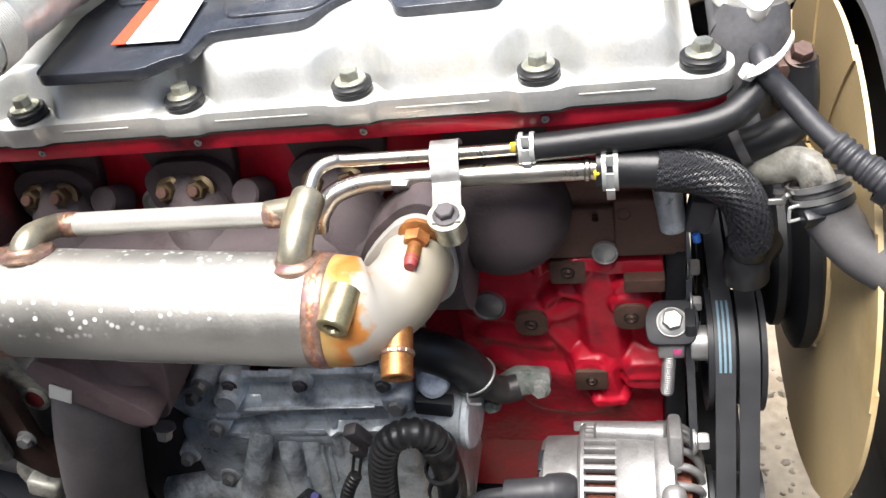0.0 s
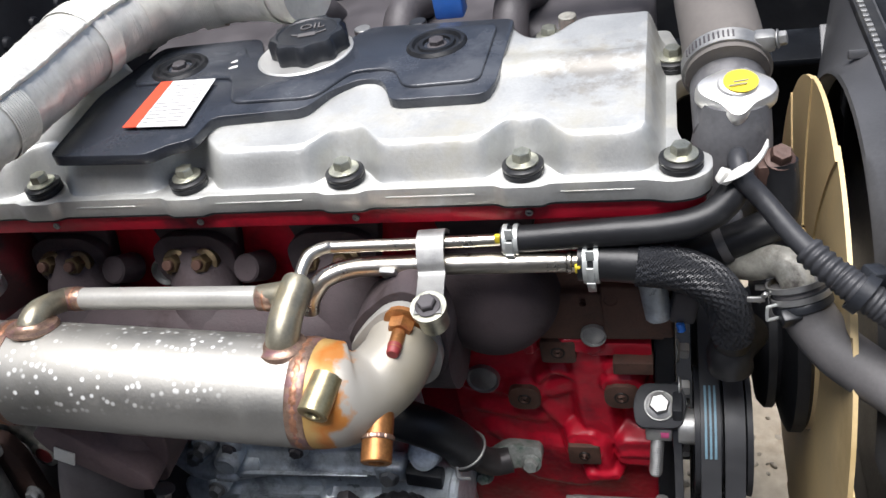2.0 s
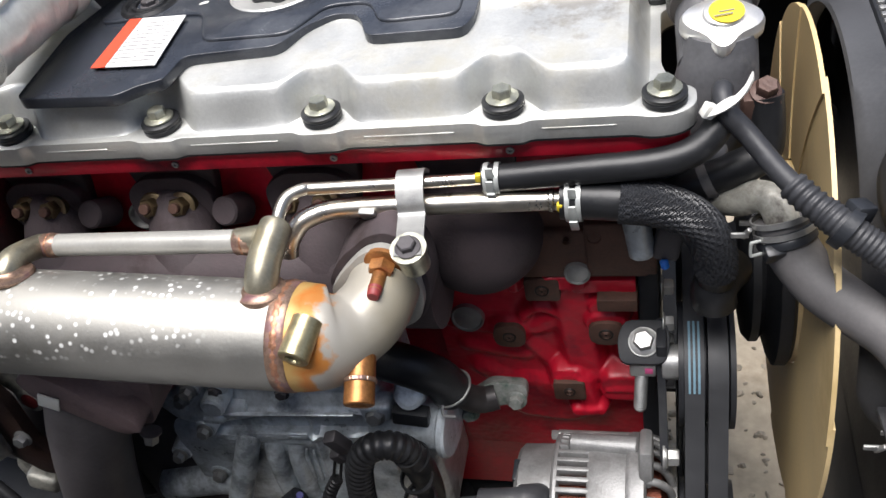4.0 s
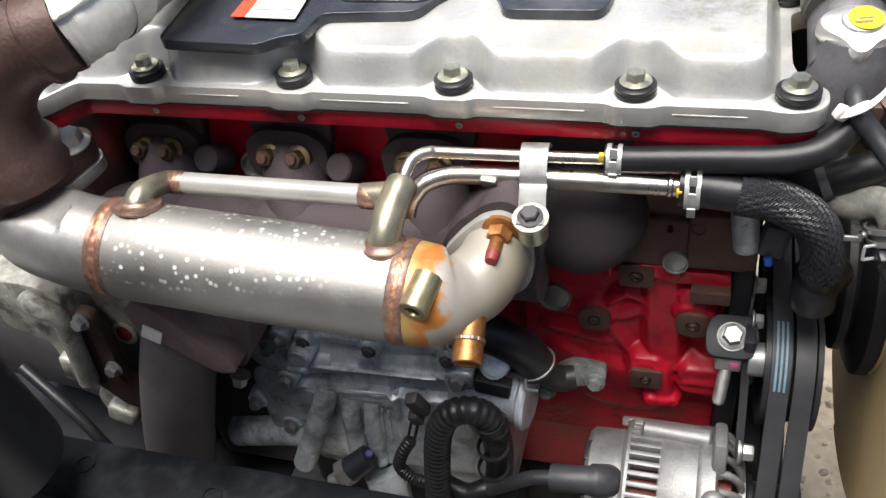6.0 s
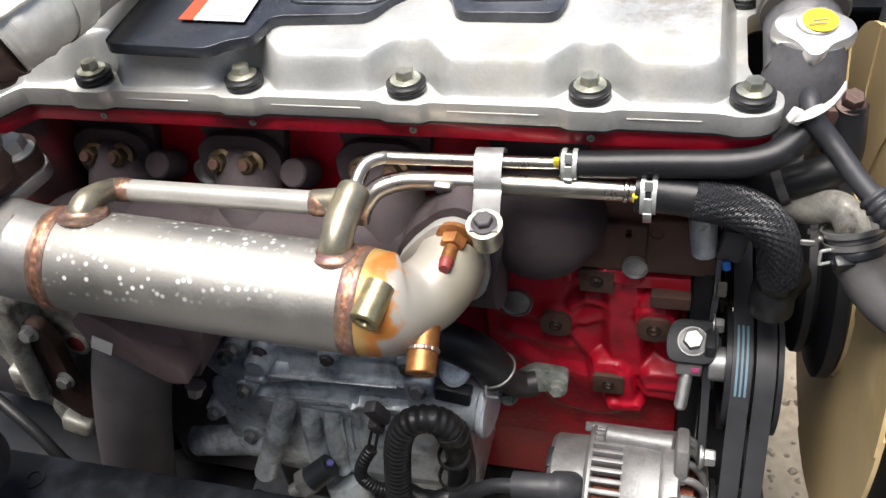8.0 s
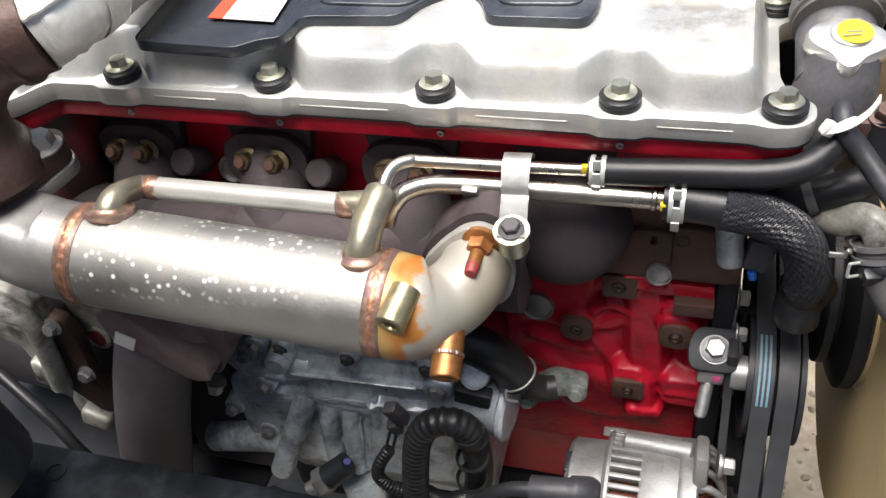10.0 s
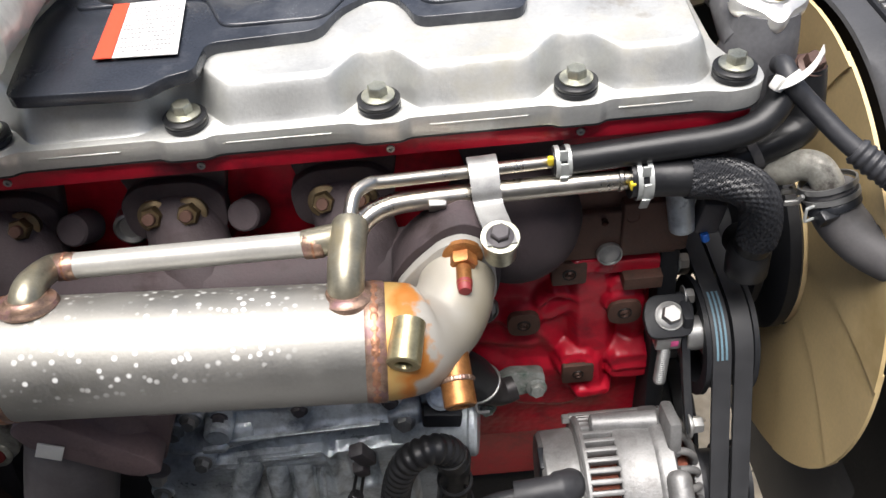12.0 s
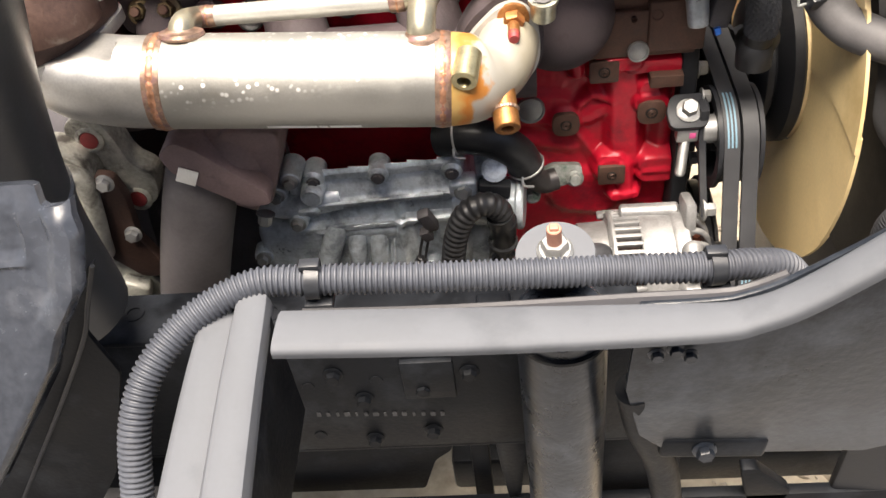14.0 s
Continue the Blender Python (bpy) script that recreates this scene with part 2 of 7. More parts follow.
def stainless(name, spots, tint, rough=0.42):
    """Satin stainless steel: faint brushing along x, white dried-water spots, and heat tint that begins at x = tint."""
    m = surface(name, (0.37, 0.362, 0.335), rough, 0.3, 0.14, 24, 0.12, 500, (0.335, 0.325, 0.29), 0.6)
    n, l = m.node_tree.nodes, m.node_tree.links
    b = n["Principled BSDF"]
    at = n.new("ShaderNodeTexCoord")
    colour = b.inputs["Base Color"].links[0].from_socket
    metal = None
    if spots:
        cells = n.new("ShaderNodeTexVoronoi")
        cells.inputs["Scale"].default_value = 210.0
        l.new(at.outputs["Object"], cells.inputs["Vector"])
        dot = n.new("ShaderNodeMapRange")
        dot.inputs["From Min"].default_value, dot.inputs["From Max"].default_value = 0.42, 0.22
        l.new(cells.outputs["Distance"], dot.inputs["Value"])
        where, gate = n.new("ShaderNodeTexNoise"), n.new("ShaderNodeMapRange")
        where.inputs["Scale"].default_value, where.inputs["Detail"].default_value = 16.0, 3.0
        l.new(at.outputs["Object"], where.inputs["Vector"])
        gate.inputs["From Min"].default_value, gate.inputs["From Max"].default_value = 0.4, 0.56
        l.new(where.outputs["Fac"], gate.inputs["Value"])
        some, pick = n.new("ShaderNodeSeparateColor"), n.new("ShaderNodeMath")
        l.new(cells.outputs["Color"], some.inputs["Color"])
        pick.operation = "GREATER_THAN"
        pick.inputs[1].default_value = 0.42
        l.new(some.outputs["Red"], pick.inputs[0])
        a, c = n.new("ShaderNodeMath"), n.new("ShaderNodeMath")
        a.operation = c.operation = "MULTIPLY"
        l.new(dot.outputs["Result"], a.inputs[0])
        l.new(gate.outputs["Result"], a.inputs[1])
        high, above, e_ = n.new("ShaderNodeSeparateXYZ"), n.new("ShaderNodeMapRange"), n.new("ShaderNodeMath")
        l.new(at.outputs["Object"], high.inputs["Vector"])
        above.inputs["From Min"].default_value, above.inputs["From Max"].default_value = 0.056, 0.072
        l.new(high.outputs["Z"], above.inputs["Value"])
        e_.operation = "MULTIPLY"
        l.new(a.outputs[0], e_.inputs[0])
        l.new(above.outputs["Result"], e_.inputs[1])
        l.new(e_.outputs[0], c.inputs[0])
        l.new(pick.outputs[0], c.inputs[1])
        mix = n.new("ShaderNodeMix")
        mix.data_type = "RGBA"
        l.new(c.outputs[0], mix.inputs["Factor"])
        l.new(colour, mix.inputs["A"])
        mix.inputs["B"].default_value = (0.85, 0.85, 0.83, 1)
        colour = mix.outputs["Result"]
        drop = n.new("ShaderNodeMapRange")
        drop.inputs["To Min"].default_value, drop.inputs["To Max"].default_value = 1.0, 0.2
        l.new(c.outputs[0], drop.inputs["Value"])
        l.new(drop.outputs["Result"], b.inputs["Metallic"])
    if tint is not None:
        xyz, wob, add, run = n.new("ShaderNodeSeparateXYZ"), n.new("ShaderNodeTexNoise"), n.new("ShaderNodeMath"), n.new("ShaderNodeValToRGB")
        wob.inputs["Scale"].default_value, wob.inputs["Detail"].default_value = 28.0, 5.0
        l.new(at.outputs["Object"], xyz.inputs["Vector"])
        l.new(at.outputs["Object"], wob.inputs["Vector"])
        add.operation = "MULTIPLY_ADD"
        add.inputs[1].default_value = 0.06
        l.new(wob.outputs["Fac"], add.inputs[0])
        l.new(xyz.outputs["X"], add.inputs[2])
        span = n.new("ShaderNodeMapRange")
        span.inputs["From Min"].default_value, span.inputs["From Max"].default_value = tint + 0.02, tint + 0.1
        l.new(add.outputs[0], span.inputs["Value"])
        e = run.color_ramp.elements
        e[0].position, e[0].color = 0.0, (0.36, 0.18, 0.05, 1)
        e[1].position, e[1].color = 1.0, (0.3, 0.27, 0.205, 1)
        for p, k in ((0.16, (0.46, 0.27, 0.08, 1)), (0.34, (0.48, 0.3, 0.1, 1)), (0.44, (0.5, 0.17, 0.03, 1)), (0.5, (0.48, 0.2, 0.05, 1)), (0.54, (0.37, 0.35, 0.31, 1)), (0.75, (0.35, 0.325, 0.27, 1))):
            x = e.new(p)
            x.color = k
        l.new(span.outputs["Result"], run.inputs["Fac"])
        colour = run.outputs["Color"]
    l.new(colour, b.inputs["Base Color"])
    return m


COOLER_STEEL = stainless("spotted_stainless_steel", True, None, 0.58)
OLIVE_STEEL = surface("olive_tinted_steel", (0.42, 0.37, 0.22), 0.34, 0.85, 0.3, 90, 0.1, 600, (0.5, 0.3, 0.08), 0.6)
PIPE_STEEL = stainless("satin_stainless_steel", False, None, 0.36)


# ---- mesh helpers ----
def join(bm, tmp, m=None):
    if m is not None:
        bmesh.ops.transform(tmp, matrix=m, verts=tmp.verts)
    me = bpy.data.meshes.new("tmp")
    tmp.to_mesh(me)
    tmp.free()
    bm.from_mesh(me)
    bpy.data.meshes.remove(me)
    return bm


def facing(at, axis, up=(0, 0, 1)):
    """The frame at a place whose z points along axis."""
    z = Vector(axis).normalized()
    u = Vector(up)
    if abs(z.dot(u.normalized())) > 0.98:
        u = Vector((1, 0, 0))
    x = u.cross(z).normalized()
    y = z.cross(x)
    m = Matrix((x, y, z)).transposed().to_4x4()
    m.translation = Vector(at)
    return m


def box(bm, c, size, bevel=0.002, turn=None, seg=2):
    tmp = bmesh.new()
    bmesh.ops.create_cube(tmp, size=1.0)
    bmesh.ops.scale(tmp, vec=size, verts=tmp.verts)
    if bevel:
        bmesh.ops.bevel(tmp, geom=tmp.edges[:], offset=min(bevel, min(size) * 0.45), segments=seg, profile=0.5, affect="EDGES")
    m = Matrix.Translation(c)
    if turn is not None:
        m = m @ Euler([radians(a) for a in turn]).to_matrix().to_4x4()
    return join(bm, tmp, m)


def lathe(bm, at, axis, profile, seg=32):
    """A turned body: profile of (radius, height along axis)."""
    m = facing(at, axis)
    rings = []
    for r, h in profile:
        if r < 1e-6:
            rings.append([bm.verts.new(m @ Vector((0, 0, h)))])
        else:
            rings.append([bm.verts.new(m @ Vector((r * math.cos(2 * math.pi * i / seg), r * math.sin(2 * math.pi * i / seg), h))) for i in range(seg)])
    for a, b in zip(rings, rings[1:]):
        for i in range(seg):
            j = (i + 1) % seg
            if len(a) == 1 and len(b) == 1:
                continue
            if len(a) == 1:
                bm.faces.new((a[0], b[j], b[i]))
            elif len(b) == 1:
                bm.faces.new((a[i], a[j], b[0]))
            else:
                bm.faces.new((a[i], a[j], b[j], b[i]))
    return bm


def rod(bm, a, b, r, r2=None, seg=20, soft=0.0006):
    """A solid round bar from a to b with eased ends."""
    a, b = Vector(a), Vector(b)
    d = (b - a).length
    r2 = r if r2 is None else r2
    s = min(soft, d * 0.3, r * 0.5)
    return lathe(bm, a, b - a, [(0, 0), (r - s, 0), (r, s), (r2, d - s), (r2 - s, d), (0, d)], seg)


def glide(pts, n):
    """A smooth line through points, with n steps a span."""
    p = [Vector(q) for q in pts]
    p = [p[0] * 2 - p[1]] + p + [p[-1] * 2 - p[-2]]
    out = []
    for i in range(1, len(p) - 2):
        for k in range(n):
            t = k / n
            out.append(0.5 * ((2 * p[i]) + (p[i + 1] - p[i - 1]) * t + (2 * p[i - 1] - 5 * p[i] + 4 * p[i + 1] - p[i + 2]) * t * t + (3 * p[i] - p[i - 1] - 3 * p[i + 1] + p[i + 2]) * t ** 3))
    out.append(p[-2])
    return out


def along(line):
    """Frames carried along a line without twist."""
    frames, side = [], None
    for i, q in enumerate(line):
        d = (line[min(i + 1, len(line) - 1)] - line[max(i - 1, 0)]).normalized()
        if side is None:
            side = d.cross(Vector((0, 0, 1)) if abs(d.z) < 0.95 else Vector((1, 0, 0))).normalized()
        side = (side - d * side.dot(d)).normalized()
        frames.append((q, d, side, d.cross(side)))
    return frames


def tube(bm, pts, r, seg=16, n=8, closed=True, straight=False):
    """A round tube along points; r is one radius, or a function of the way along (0 to 1)."""
    line = [Vector(q) for q in pts] if straight else glide(pts, n)
    fr = along(line)
    rings = []
    for i, (q, d, s, u) in enumerate(fr):
        rr = r(i / (len(fr) - 1)) if callable(r) else r
        rings.append([bm.verts.new(q + rr * (math.cos(2 * math.pi * k / seg) * s + math.sin(2 * math.pi * k / seg) * u)) for k in range(seg)])
    for a, b in zip(rings, rings[1:]):
        for k in range(seg):
            j = (k + 1) % seg
            bm.faces.new((a[k], a[j], b[j], b[k]))
    if closed:
        bm.faces.new(rings[0][::-1])
        bm.faces.new(rings[-1])
    return bm


def corrugated(bm, pts, r, pitch=0.0045, depth=0.0016, seg=18):
    """A split loom tube: rounded ribs along a smooth line."""
    line = glide(pts, 60)
    steps, run, due, gap = [line[0]], 0.0, 0.0, pitch / 6
    for p, q in zip(line, line[1:]):
        d = (q - p).length
        while due + gap <= run + d:
            due += gap
            steps.append(p.lerp(q, (due - run) / d))
        run += d
    fr = along(steps)
    rings = []
    for i, (q, d, s, u) in enumerate(fr):
        rr = r - (depth, depth * 0.85, depth * 0.12, 0.0, depth * 0.12, depth * 0.85)[i % 6]
        rings.append([bm.verts.new(q + rr * (math.cos(2 * math.pi * k / seg) * s + math.sin(2 * math.pi * k / seg) * u)) for k in range(seg)])
    for a, b in zip(rings, rings[1:]):
        for k in range(seg):
            j = (k + 1) % seg
            bm.faces.new((a[k], a[j], b[j], b[k]))
    bm.faces.new(rings[0][::-1])
    bm.faces.new(rings[-1])
    return bm


def plate(bm, outline, frame_at, depth, bevel=0.0015, seg=2):
    """An outline in the x, y of a frame, given depth downwards along its z, with eased edges."""
    tmp = bmesh.new()
    f = tmp.faces.new([tmp.verts.new((x, y, 0)) for x, y in outline])
    if f.normal.z < 0:
        f.normal_flip()
    bmesh.ops.recalc_face_normals(tmp, faces=tmp.faces)
    ext = bmesh.ops.extrude_face_region(tmp, geom=tmp.faces[:])
    bmesh.ops.translate(tmp, vec=(0, 0, -depth), verts=[v for v in ext["geom"] if isinstance(v, bmesh.types.BMVert)])
    bmesh.ops.recalc_face_normals(tmp, faces=tmp.faces)
    if bevel:
        bmesh.ops.bevel(tmp, geom=tmp.edges[:], offset=bevel, segments=seg, profile=0.5, affect="EDGES", clamp_overlap=True)
    return join(bm, tmp, frame_at)


def rounded(points, r, n=5):
    """An outline with its corners rounded off."""
    out = []
    for i, p in enumerate(points):
        a, b, c = Vector(points[i - 1]), Vector(p), Vector(points[(i + 1) % len(points)])
        rr = min(r, (a - b).length * 0.45, (c - b).length * 0.45)
        s, e = b + (a - b).normalized() * rr, b + (c - b).normalized() * rr
        for k in range(n + 1):
            t = k / n
            q = (1 - t) ** 2 * s + 2 * t * (1 - t) * b + t * t * e
            out.append((q.x, q.y))
    return out


def strip(bm, line, across, width, thick, bevel=0.0006):
    """A bent flat bar: the line of its middle, the direction across it."""
    c = Vector(across).normalized()
    pts = [Vector(q) for q in line]
    rings = []
    for i, q in enumerate(pts):
        d = (pts[min(i + 1, len(pts) - 1)] - pts[max(i - 1, 0)]).normalized()
        up = d.cross(c).normalized()
        w = width(i / (len(pts) - 1)) if callable(width) else width
        rings.append([bm.verts.new(q + a * c * w / 2 + b * up * thick / 2) for a, b in ((-1, -1), (1, -1), (1, 1), (-1, 1))])
    for a, b in zip(rings, rings[1:]):
        for k in range(4):
            j = (k + 1) % 4
            bm.faces.new((a[k], a[j], b[j], b[k]))
    bm.faces.new(rings[0][::-1])
    bm.faces.new(rings[-1])
    return bm


def hexagon(bm, at, axis, flats, high, turn=0.0):
    """A hexagon head with its corners turned off at the top."""
    m = facing(at, axis) @ pose(0, 0, 0, 0, 0, turn)
    r = flats / math.sqrt(3)
    rings = []
    for k, h in ((1.0, 0.0), (1.0, high * 0.82), (0.86, high)):
        rings.append([bm.verts.new(m @ Vector((r * k * math.cos(math.pi * i / 3), r * k * math.sin(math.pi * i / 3), h))) for i in range(6)])
    for a, b in zip(rings, rings[1:]):
        for i in range(6):
            j = (i + 1) % 6
            bm.faces.new((a[i], a[j], b[j], b[i]))
    bm.faces.new(rings[-1])
    bm.faces.new(rings[0][::-1])
    return bm


def thing(name, at, label, category, group="", kind=""):
    ob = new(name)
    ob.location = at
    ob.empty_display_size = 0.02
    return tagged(ob, label, category, group, kind)


ORIGIN = {}


def part(name, bm, material, parent, label=""):
    """Links a bmesh, drawn in the place's own coordinates, as one mesh under a thing or a part."""
    o = ORIGIN.get(parent, parent.location.copy())
    bmesh.ops.translate(bm, vec=-o, verts=bm.verts)
    bmesh.ops.recalc_face_normals(bm, faces=bm.faces)
    me = bpy.data.meshes.new(name)
    bm.to_mesh(me)
    bm.free()
    me.polygons.foreach_set("use_smooth", [True] * len(me.polygons))
    me.set_sharp_from_angle(angle=radians(38))
    me.materials.append(material)
    ob = new(name, me)
    ob.parent = parent
    ORIGIN[ob] = o
    return tagged(ob, label) if label else ob


def single(name, bm, material, label, category, group="", kind=""):
    """A thing that is one mesh; its origin lies at its base."""
    zs = min(v.co.z for v in bm.verts)
    mid = sum((v.co for v in bm.verts), Vector()) / len(bm.verts)
    o = Vector((mid.x, mid.y, zs))
    bmesh.ops.translate(bm, vec=-o, verts=bm.verts)
    bmesh.ops.recalc_face_normals(bm, faces=bm.faces)
    me = bpy.data.meshes.new(name)
    bm.to_mesh(me)
    bm.free()
    me.polygons.foreach_set("use_smooth", [True] * len(me.polygons))
    me.set_sharp_from_angle(angle=radians(38))
    me.materials.append(material)
    ob = new(name, me)
    ob.location = o
    ORIGIN[ob] = o
    return tagged(ob, label, category, group, kind)


def B():
    return bmesh.new()


def bolt(parent, at, axis, flats=0.012, high=0.006, material=None, washer=0.0, name="bolt", turn=15.0, flange=True):
    """A hexagon bolt head on a flange or washer, as a part."""
    b = B()
    at, ax = Vector(at), Vector(axis).normalized()
    if flange:
        lathe(b, at, ax, [(0, 0), (flats * 0.78, 0), (flats * 0.78, flats * 0.08), (flats * 0.55, flats * 0.2), (0, flats * 0.2)], 24)
    hexagon(b, at + ax * flats * 0.12, ax, flats, high, turn)
    lathe(b, at + ax * (flats * 0.12 + high), ax, [(flats * 0.3, 0), (flats * 0.27, -0.0008), (0, -0.0008)], 16)
    head = part(name, b, material or ZINC, parent)
    if washer:
        w = B()
        lathe(w, at - ax * 0.002, ax, [(0, 0), (washer - 0.0004, 0), (washer, 0.0004), (washer, 0.0017), (washer - 0.0004, 0.0021), (0, 0.0021)], 28)
        part("washer", w, ZINC, parent if parent in ORIGIN else head)
    return head


def threaded_hole(bm, at, axis, r, deep=0.006):
    """The rim and dark bore of a tapped hole."""
    lathe(bm, at, axis, [(r * 1.25, 0.0004), (r, -0.0006), (r * 0.92, -deep * 0.25), (r, -deep * 0.4), (r * 0.92, -deep * 0.55), (r, -deep * 0.7), (r * 0.9, -deep), (0, -deep)], 18)


# ---- ground ----
g = B()
for i in range(41):
    for j in range(41):
        x, y = (i - 20) / 20, (j - 20) / 20
        px, py = 60 * x * abs(x) ** 2, 60 * y * abs(y) ** 2
        h = 0.012 * noise.noise((px * 3, py * 3, 0)) + 0.006 * noise.noise((px * 14, py * 14, 2))
        g.verts.new((px * 8, py * 8, 0.25 + (h if abs(px) < 3 and abs(py) < 3 else 0)))
g.verts.ensure_lookup_table()
for i in range(40):
    for j in range(40):
        a = i * 41 + j
        g.faces.new((g.verts[a], g.verts[a + 41], g.verts[a + 42], g.verts[a + 1]))
single("ground", g, GRAVEL, "sandy gravel ground under the truck", "ground", kind="structure")

BOLT_X = (-0.241, -0.119, 0.0, 0.121, 0.218)
BACK_X = (-0.22, -0.1, 0.02, 0.12)


def smooth(a, b, v):
    t = min(1.0, max(0.0, (v - a) / (b - a)))
    return t * t * (3 - 2 * t)


# ---- unseen plain wall added behind the camera to darken front faces ----
b = B()
box(b, (0, -3.2, 1.75), (14, 0.2, 3.1), 0.01)
single("light_block_wall", b, surface("light_block_grey", (0.16, 0.16, 0.165), 0.85, 0.0, 0.2, 3, 0.3, 40), "plain grey unseen wall added to block low front light", "wall", kind="structure")

# ---- cylinder head, block ----
head = thing("cylinder_head", (0, 0.1, 1.05), "red-painted cast-iron cylinder head under the valve cover", "engine part")
b = B()
plate(b, rounded([(-0.36, -0.047), (-0.314, -0.0385), (-0.299, -0.0112), (0.2, -0.0112), (0.224, -0.0112), (0.233, -0.004), (0.233, 0.012), (0.217, 0.02), (0.213, 0.19), (-0.36, 0.19)], 0.006, 3), Matrix.Translation((0, 0, 1.175)), 0.0135, 0.0012)
part("top_rail", b, RED, head)
b = B()
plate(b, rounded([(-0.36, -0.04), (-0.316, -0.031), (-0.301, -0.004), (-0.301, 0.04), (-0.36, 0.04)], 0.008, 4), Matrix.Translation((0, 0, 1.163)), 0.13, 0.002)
part("rear_flare", b, SHADED_RED, head, "red casting flaring out at the rear")
b = B()
box(b, (-0.055, 0.115, 1.1), (0.51, 0.17, 0.12), 0.004)
part("casting", b, RED, head)
for x in (-0.262, -0.148, -0.032, 0.082):
    b = B()
    plate(b, rounded([(x - 0.04, 1.166), (x + 0.04, 1.166), (x + 0.036, 1.13), (x + 0.026, 1.095), (x - 0.022, 1.095), (x - 0.034, 1.13)], 0.012, 4), Matrix(((1, 0, 0, 0), (0, 0, -1, 0.019), (0, 1, 0, 0), (0, 0, 0, 1))), 0.014, 0.004, 3)
    part("port_face", b, MANIFOLD_IRON, head, "dark heat-browned exhaust port face")
for x in (-0.237, -0.115, 0.004, 0.123):
    b = B()
    lathe(b, (x, -0.0114, 1.1675), (0, -1, 0), [(0.0026, 0), (0.0026, 0.0012), (0.0011, 0.0012), (0.001, 0.0), (0, 0.0)], 14)
    part("dowel", b, ZINC, head, "small steel dowel in the red rail")
b = B()
box(b, (0.13, 0.045, 1.065), (0.15, 0.056, 0.07), 0.003)
box(b, (0.152, 0.0165, 1.053), (0.105, 0.012, 0.046), 0.002, None, 3)
box(b, (0.186, 0.0135, 1.06), (0.05, 0.012, 0.05), 0.002, None, 3)
part("bare_pad", b, BARE_IRON, head, "rusty bare machined pad")
for x, z, r in ((0.168, 1.073, 0.004), (0.148, 1.07, 0.0022)):
    b = B()
    threaded_hole(b, (x, 0.0072, z), (0, -1, 0), r)
    part("tapped_hole", b, BARE_IRON, head)

block = thing("engine_block", (0, 0.15, 0.72), "red-painted cast-iron engine block with machined bosses", "engine part")
b = B()
box(b, (-0.05, 0.1765, 0.86), (0.49, 0.27, 0.35), 0.006)
part("casting", b, RED, block)
# cast front of the block: bosses, plates and ribs that melt into one another (ends, radius, height, softness)
CASTINGS = (((0.144, 1.0), (0.15, 0.905), 0.0165, 0.0125, 0.0065), ((0.132, 1.022), (0.152, 1.022), 0.009, 0.02, 0.0034), ((0.152, 1.016), (0.19, 1.016), 0.009, 0.017, 0.00306),
            ((0.1246, 1.0158), (0.1246, 1.0158), 0.0175, 0.016, 0.0051), ((0.0985, 1.036), (0.101, 1.01), 0.0075, 0.014, 0.0051), ((0.166, 0.975), (0.176, 0.975), 0.0135, 0.018, 0.0034),
            ((0.168, 0.99), (0.176, 0.96), 0.012, 0.016, 0.0034), ((0.0903, 0.954), (0.0903, 0.954), 0.0165, 0.011, 0.0065), ((0.1357, 0.8945), (0.1357, 0.8945), 0.0185, 0.018, 0.00425),
            ((0.128, 0.907), (0.142, 0.907), 0.009, 0.017, 0.0034), ((0.099, 0.948), (0.104, 0.972), 0.005, 0.008, 0.0051), ((0.104, 0.972), (0.116, 0.984), 0.0055, 0.009, 0.0051),
            ((0.116, 0.984), (0.134, 0.976), 0.0055, 0.01, 0.0051), ((0.112, 0.956), (0.13, 0.966), 0.0095, 0.0075, 0.0065), ((0.172, 0.901), (0.19, 0.901), 0.0125, 0.02, 0.0051),
            ((0.172, 0.888), (0.19, 0.888), 0.0125, 0.02, 0.0051), ((0.148, 0.9), (0.152, 0.868), 0.0105, 0.02, 0.0065), ((0.14, 0.862), (0.16, 0.864), 0.0085, 0.022, 0.0051),
            ((0.186, 0.96), (0.186, 0.92), 0.008, 0.006, 0.0065), ((0.05, 0.93), (0.098, 0.918), 0.007, 0.005, 0.0065), ((0.05, 0.97), (0.082, 0.965), 0.02, 0.005, 0.0065),
            ((0.1, 0.94), (0.122, 0.905), 0.006, 0.006, 0.0065), ((0.1, 0.86), (0.125, 0.855), 0.03, 0.006, 0.0065), ((0.055, 0.9), (0.09, 0.87), 0.008, 0.005, 0.0065))


def block_front(x, z):
    total = 0.0
    for (ax, az), (bx, bz), r, h, soft in CASTINGS:
        dx, dz = bx - ax, bz - az
        k = min(1.0, max(0.0, ((x - ax) * dx + (z - az) * dz) / (dx * dx + dz * dz + 1e-9)))
        d = math.hypot(x - ax - k * dx, z - az - k * dz)
        total += math.exp(380 * h * smooth(r + soft, r - soft, d)) - 1
    return 0.031 - math.log(1 + total) / 380 + 0.0009 * noise.noise((x * 40, z * 40, 0)) + 0.0003 * noise.noise((x * 200, z * 200, 4))


